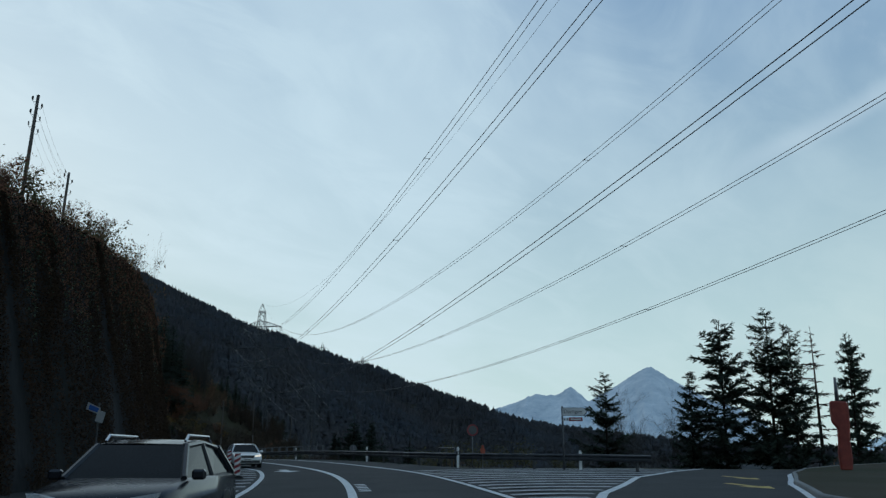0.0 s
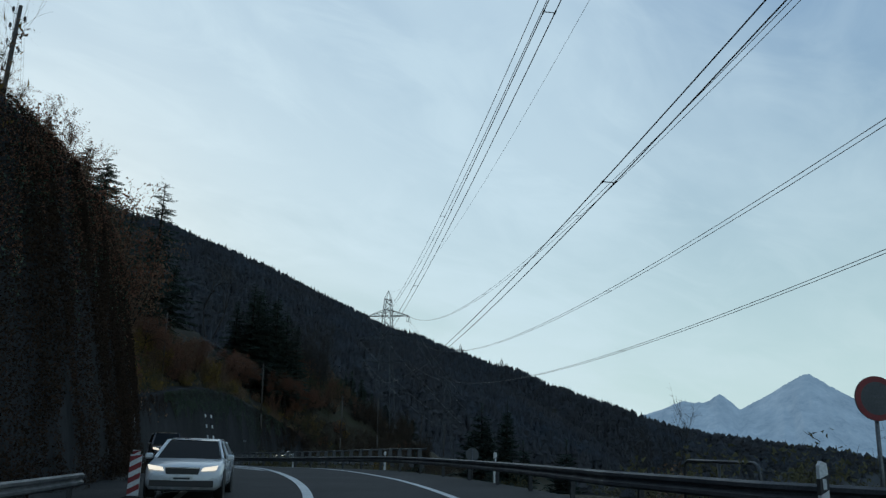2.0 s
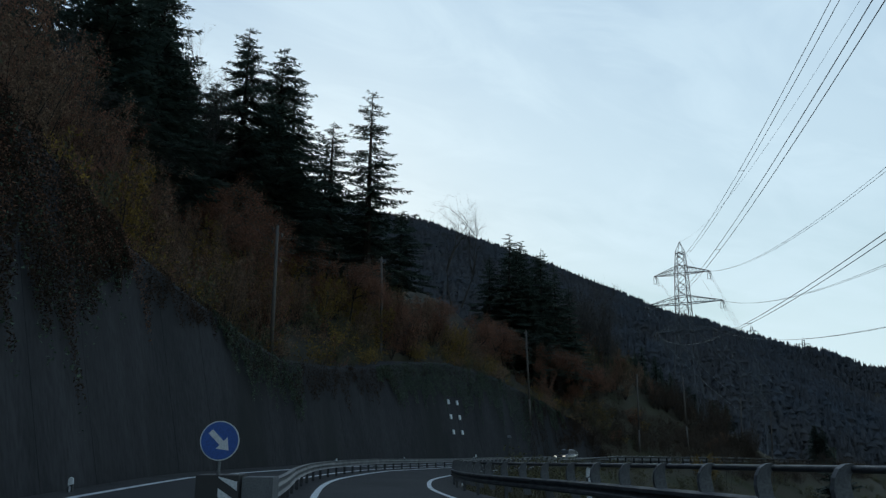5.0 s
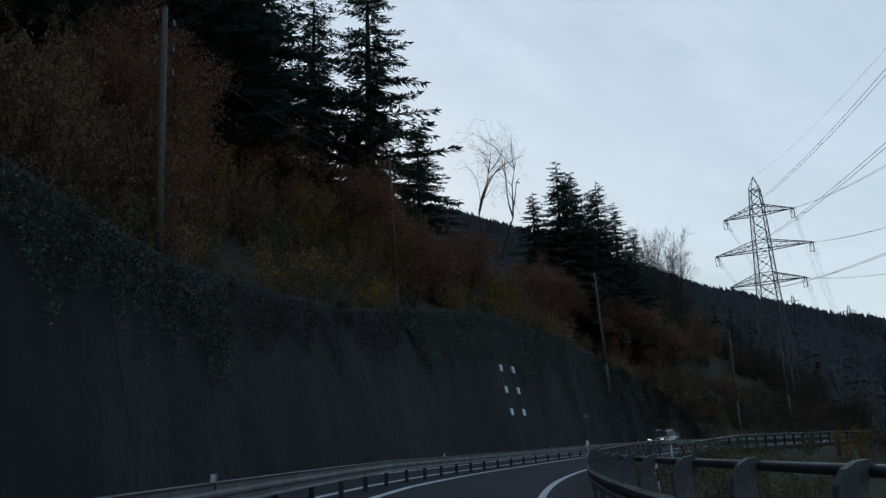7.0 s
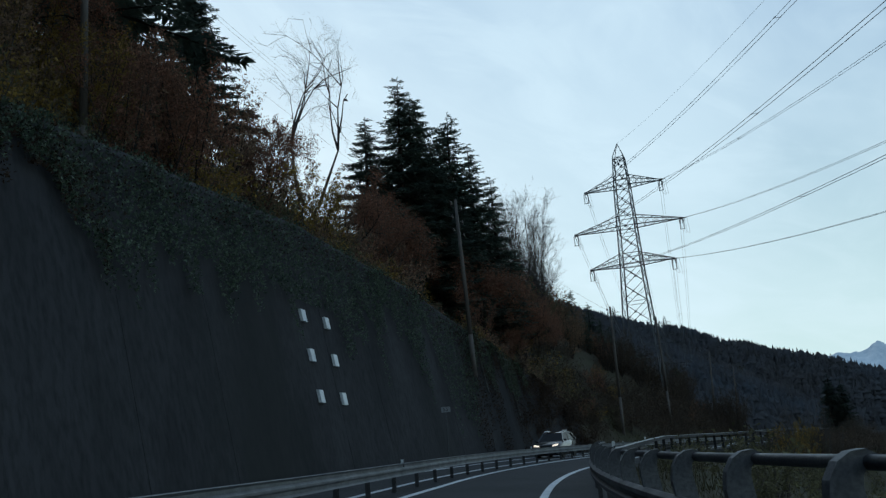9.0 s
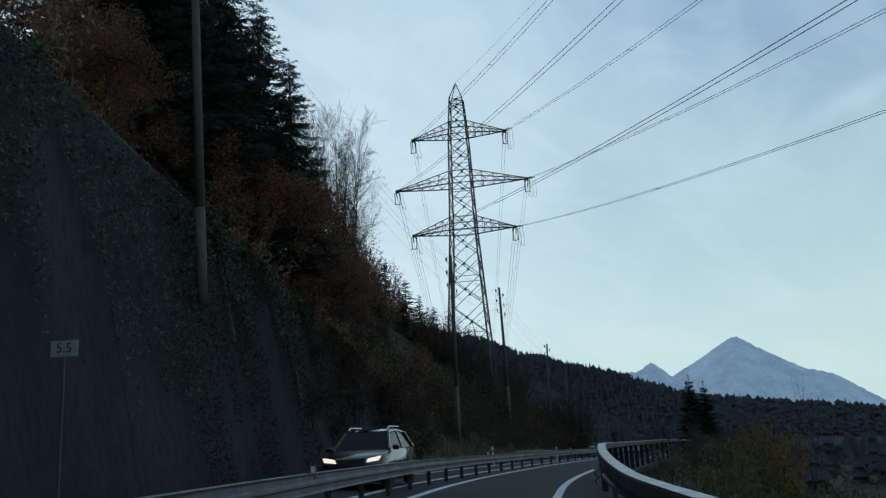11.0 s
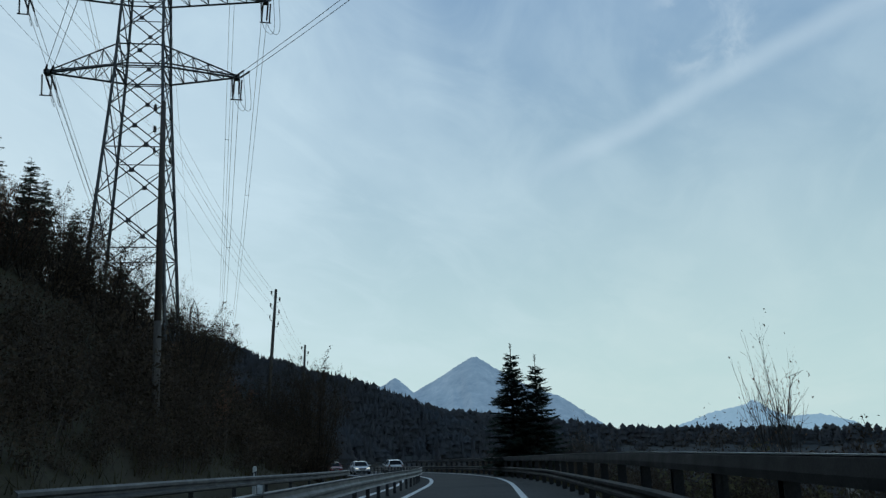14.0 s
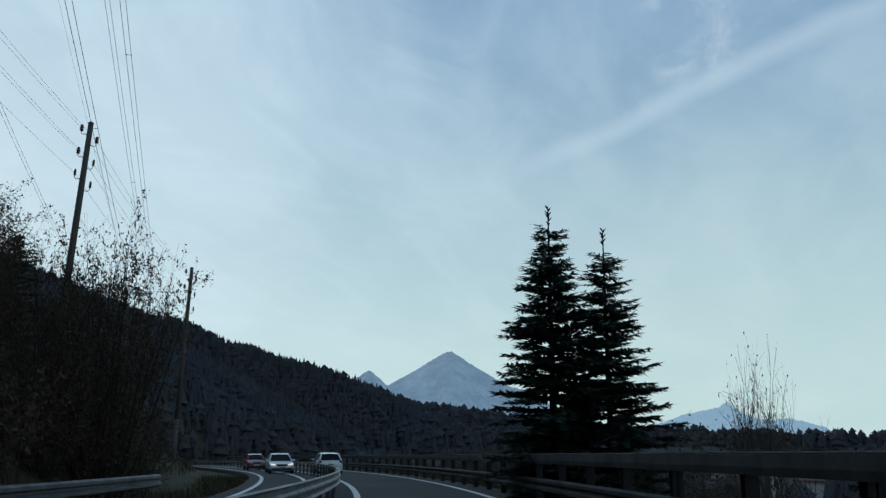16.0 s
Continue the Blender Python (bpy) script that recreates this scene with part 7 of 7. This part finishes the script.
def vehicle(name, label, category, place, spin, paint, length, width, height, style, lit=False, fog=False, rails=False, plate_=True):
    """Nose towards +y. style gives the side view: hood height, and where along the length the cabin's glass begins and ends."""
    root = thing(name, label, category, Matrix.Translation(place) @ pose(0, 0, 0, 0, 0, spin))
    hood, belt, a0, a1, c1, c0, tail = style      # heights as parts of the height; places as parts of the length from the nose
    hw, h = width / 2, height
    y = lambda f: length * (0.5 - f)
    st = [(0.00, 0.80, 0.24, hood * 0.62, hood * 0.66), (0.015, 0.90, 0.18, hood * 0.80, hood * 0.82), (0.06, 0.97, 0.16, hood * 0.90, hood * 0.93), (0.16, 1.0, 0.16, hood * 0.96, hood), (a0, 1.0, 0.16, belt * 0.985, belt),
          ((a1 + c1) / 2, 1.0, 0.16, belt, belt * 1.01), (c0, 1.0, 0.17, belt * 1.01, belt * 1.03), (min(0.97, c0 + 0.03), 0.985, 0.18, tail * 0.94, tail), (0.985, 0.94, 0.22, tail * 0.88, tail * 0.93), (1.0, 0.86, 0.28, tail * 0.74, tail * 0.78)]
    b = Solid()
    n = 11
    for f, wf, zb, zs, zt in st:
        w, zb, zs, zt = hw * wf, zb * 1.0 * h * 0.9, zs * h, zt * h
        half = [(0.0, zb), (w * 0.86, zb), (w * 0.97, zb + 0.10), (w, (zb + zs) * 0.5), (w * 0.97, zs - 0.04), (w * 0.90, zs + (zt - zs) * 0.6)]
        ring = half + [(0.0, zt)] + [(-p, q) for p, q in reversed(half[1:])]
        n = len(ring)
        b.v += [(p, y(f), q) for p, q in ring]
    for i in range(len(st) - 1):
        for j in range(n):
            a_, c_ = i * n + j, i * n + (j + 1) % n
            b.f.append((a_, c_, c_ + n, a_ + n))
    b.f += [tuple(reversed(range(n))), tuple(range((len(st) - 1) * n, len(st) * n))]
    part("body", b, paint, root, smooth=True)
    # cabin: roof, pillars and glass
    zb_, zr = belt * h * 0.99, h
    wi, wr = hw * 0.90, hw * 0.70
    A0, A1, C1, C0 = y(a0), y(a1), y(c1), y(c0)
    roof = Solid()
    rows_ = [(A1, zr - 0.07), ((A1 * 0.75 + C1 * 0.25), zr - 0.005), ((A1 + C1) / 2, zr), ((A1 * 0.2 + C1 * 0.8), zr - 0.02), (C1, zr - 0.08)]
    for yy, zz in rows_:
        roof.v += [(-wr, yy, zz - 0.06), (-wr * 0.93, yy, zz - 0.012), (0, yy, zz), (wr * 0.93, yy, zz - 0.012), (wr, yy, zz - 0.06)]
    for i in range(len(rows_) - 1):
        for j in range(4):
            roof.f.append((i * 5 + j, i * 5 + j + 1, i * 5 + j + 6, i * 5 + j + 5))
    part("roof", roof, paint, root, smooth=True)
    mid = (A1 + C1) / 2
    for sx in (-1, 1):
        for (y0, z0), (y1, z1), r_ in (((A0, zb_), (A1, zr - 0.10), 0.045), ((mid, zb_), (mid, zr - 0.05), 0.04), ((C0, zb_), (C1, zr - 0.12), 0.06), ((A1, zr - 0.11), (mid, zr - 0.055), 0.04), ((mid, zr - 0.055), (C1, zr - 0.13), 0.04)):
            wx = lambda z: wi + (wr - wi) * (z - zb_) / (zr - 0.09 - zb_)
            pil = Solid()
            pil.tube([(sx * wx(z0), y0, z0), (sx * wx(z1), y1, z1)], r_, 6)
            part("pillar", pil, paint, root)

    def pane(name_, *pts):
        g = Solid()
        g.face(*pts)
        c = sum((Vector(p) for p in pts), Vector()) / len(pts)
        g.face(*[Vector(p) + (Vector((0, mid, zb_)) - c).normalized() * 0.012 for p in reversed(pts)])
        return part(name_, g, CAR_GLASS, root)

    pane("windscreen", (-wi, A0, zb_), (wi, A0, zb_), (wr, A1, zr - 0.09), (-wr, A1, zr - 0.09))
    pane("rear_window", (wi, C0, zb_), (-wi, C0, zb_), (-wr, C1, zr - 0.11), (wr, C1, zr - 0.11))
    for sx in (-1, 1):
        pane("side_window", (sx * wi, A0, zb_), (sx * wi, mid, zb_), (sx * wr, mid, zr - 0.07), (sx * wr, A1, zr - 0.10))
        pane("side_window", (sx * wi, mid, zb_), (sx * wi, C0, zb_), (sx * wr, C1, zr - 0.12), (sx * wr, mid, zr - 0.07))
        b = Solid()
        b.box(sx * hw * 0.98 if sx < 0 else sx * hw * 0.98 - 0.0, sx * hw * 0.98 + sx * 0.19, A0 - 0.22, A0 - 0.10, zb_ - 0.02, zb_ + 0.12)
        mir = part("mirror", b, paint, root)
        mir.modifiers.new("soft", "BEVEL").width = 0.03
        b = Solid()
        yl = y(0.012)
        b.prism([(sx * hw * 0.46, hood * h * 0.74), (sx * hw * 0.84, hood * h * 0.78), (sx * hw * 0.88, hood * h * 0.90), (sx * hw * 0.52, hood * h * 0.84)], 0.16, Matrix.Translation((0, yl - 0.13, 0)))
        part("headlamp", b, LAMP_LIT if lit else LAMP_CLEAR, root)
        if fog:
            b = Solid()
            b.lathe([(0.07, 0), (0.07, 0.05), (0.05, 0.06)], 12, Matrix.Translation((sx * hw * 0.68, y(0.004) - 0.02, 0.36 * h * 0.72)) @ pose(0, 0, 0, -90, 0, 0))
            part("fog_lamp", b, LAMP_WARM, root, "glowing yellow lamp")
        b = Solid()
        b.prism([(sx * hw * 0.60, tail * h * 0.74), (sx * hw * 0.92, tail * h * 0.74), (sx * hw * 0.93, tail * h * 0.95), (sx * hw * 0.76, tail * h * 0.97)], 0.12, Matrix.Translation((0, y(0.992), 0)))
        part("tail_lamp", b, LAMP_RED, root)
        if rails:
            b = Solid()
            b.tube([(sx * wr * 0.92, A1 - 0.15, zr - 0.04), (sx * wr * 0.92, A1 - 0.30, zr + 0.05), (sx * wr * 0.92, C1 + 0.4, zr + 0.05), (sx * wr * 0.92, C1 + 0.2, zr - 0.05)], 0.022, 6)
            part("roof_rail", b, CHROME, root)
    b = Solid()
    b.prism([(-hw * 0.40, hood * h * 0.66), (hw * 0.40, hood * h * 0.66), (hw * 0.44, hood * h * 0.82), (-hw * 0.44, hood * h * 0.82)], 0.06, Matrix.Translation((0, y(0.0) - 0.045, 0)))
    grille = part("grille", b, BLACK_PLASTIC, root)
    b = Solid()
    b.box(-hw * 0.44, hw * 0.44, y(0.0) + 0.010, y(0.0) + 0.022, hood * h * 0.81, hood * h * 0.84)
    part("trim", b, CHROME, grille, "chrome strip")
    b = Solid()
    b.box(-hw * 0.80, hw * 0.80, y(0.0) - 0.03, y(0.0) + 0.03, 0.20 * h, 0.30 * h)
    part("bumper_grille", b, BLACK_PLASTIC, root)
    b = Solid()
    b.box(-hw * 0.84, hw * 0.84, y(1.0) - 0.05, y(1.0) + 0.06, 0.27 * h, 0.36 * h)
    bump_ = part("rear_bumper", b, paint, root)
    bump_.modifiers.new("soft", "BEVEL").width = 0.03
    b = Solid()
    b.box(-hw * 0.82, hw * 0.82, y(1.0) - 0.03, y(1.0) + 0.06, 0.17 * h, 0.265 * h)
    part("rear_skirt", b, BLACK_PLASTIC, root)
    for yy, zz, sgn in ((y(0.0) + 0.03, 0.33 * h, 1), (y(1.0) - 0.012, 0.47 * h, -1)):
        b = Solid()
        b.box(-0.25, 0.25, min(yy, yy + 0.012 * sgn), max(yy, yy + 0.012 * sgn), zz - 0.05, zz + 0.05)
        pl = part("number_plate", b, PLATE, root)
        b = Solid()
        b.box(-0.19, 0.19, min(yy + 0.012 * sgn, yy + 0.015 * sgn), max(yy + 0.012 * sgn, yy + 0.015 * sgn), zz - 0.022, zz + 0.022)
        part("plate_bar", b, BLACK_PLASTIC, pl)
    b = Solid()
    b.box(-hw * 0.80, hw * 0.80, y(0.86), y(0.14), 0.16, 0.34)
    part("underbody", b, BLACK_PLASTIC, root)
    tyre, rim = wheel_meshes(0.315)
    for f in (0.185, 0.80):
        for sx in (-1, 1):
            w = part("wheel", tyre, None, root)
            w.location = (sx * (hw - 0.115), y(f), 0.315)
            rm = part("rim", rim, None, w)
            arch = Solid()
            arch.lathe([(0.375, -0.02), (0.375, 0.02), (0.30, 0.02), (0.30, -0.02)], 20, Matrix.Translation((sx * (hw - 0.008), y(f), 0.33)) @ pose(0, 0, 0, 0, 90, 0))
            part("wheel_arch", arch, BLACK_PLASTIC, root)
    return root


HATCH, WAGON, SEDAN, VAN, SUV = (0.60, 0.64, 0.22, 0.40, 0.86, 0.975, 0.66), (0.60, 0.64, 0.26, 0.42, 0.86, 0.975, 0.64), (0.58, 0.63, 0.25, 0.41, 0.76, 0.90, 0.66), (0.58, 0.60, 0.12, 0.30, 0.93, 0.985, 0.60), (0.60, 0.64, 0.24, 0.40, 0.84, 0.97, 0.66)


def drive(s, d, towards_us):
    return at(s, d, 0.012), heading(s) + (180 if towards_us else 0)


vehicle("car", "silver-white hatchback seen from behind on the road", "car", *drive(316, -0.5, False), CAR_WHITE, 3.85, 1.66, 1.44, HATCH)
vehicle("car", "black estate car with roof rails and yellow lamps lit", "car", *drive(13.2, -4.1, True), CAR_BLACK, 4.6, 1.82, 1.50, WAGON, fog=True, rails=True)
vehicle("car", "white estate car with headlamps lit", "car", *drive(57.0, -4.3, True), CAR_WHITE, 4.7, 1.83, 1.46, WAGON, lit=True)
vehicle("van", "dark plum minivan with headlamps lit", "van", *drive(90.3, -6.2, True), CAR_PLUM, 4.8, 1.90, 1.92, VAN, lit=True)
vehicle("car", "anthracite crossover car with roof rails and headlamps lit", "car", *drive(201.0, -4.35, True), CAR_GREY, 4.35, 1.80, 1.62, SUV, lit=True, rails=True)
vehicle("car", "white saloon car with headlamps lit", "car", *drive(321, -3.4, True), CAR_WHITE, 4.5, 1.80, 1.42, SEDAN, lit=True)
vehicle("car", "dark red hatchback far along the road", "car", *drive(340, -3.3, True), CAR_RED, 4.0, 1.72, 1.46, HATCH)


# ---------------------------------------------------------------- far houses
def house(x, y, w, l_, h, spin, label):
    g = stand(x, y)
    root = thing("house", label, "house", Matrix.Translation((x, y, g)) @ pose(0, 0, 0, 0, 0, spin), group="far houses")
    b = Solid()
    b.box(-w / 2, w / 2, -l_ / 2, l_ / 2, -1.0, h)
    for yy in (-l_ / 2, l_ / 2):
        b.face((-w / 2, yy, h), (w / 2, yy, h), (0, yy, h + w * 0.32))
    part("wall", b, HOUSE_WALL, root)
    b = Solid()
    e = 0.7
    for sx in (-1, 1):
        lo, hi = Vector((sx * (w / 2 + e), 0, h - e * 0.6)), Vector((0, 0, h + w * 0.33 + 0.1))
        k0 = len(b.v)
        for yy in (-l_ / 2 - e, l_ / 2 + e):
            for p, dz in ((lo, 0), (hi, 0), (hi, 0.22), (lo, 0.22)):
                b.v.append((p.x, yy, p.z + dz))
        b.f += [(k0, k0 + 1, k0 + 5, k0 + 4), (k0 + 3, k0 + 7, k0 + 6, k0 + 2), (k0, k0 + 4, k0 + 7, k0 + 3), (k0, k0 + 3, k0 + 2, k0 + 1), (k0 + 4, k0 + 5, k0 + 6, k0 + 7)]
    part("roof", b, HOUSE_ROOF, root)
    for k in range(3):
        for z in (1.0, 3.6):
            if z + 1.3 < h:
                b = Solid()
                xx = -w / 2 + (k + 0.5) * w / 3
                b.box(xx - 0.5, xx + 0.5, -l_ / 2 - 0.05, -l_ / 2 + 0.05, z, z + 1.3)
                win = part("window", b, HOUSE_GLASS, root)
    return root


for x, y, w, l_, h, spin in ((92, 412, 9, 10, 6.2, 42), (87, 392, 8, 9, 6.4, 36), (78, 424, 10, 11, 5.6, 20), (86, 345, 9, 9, 5, 20)):
    house(x, y, w, l_, h, spin, "pale rendered house with a tiled gable roof in the valley")
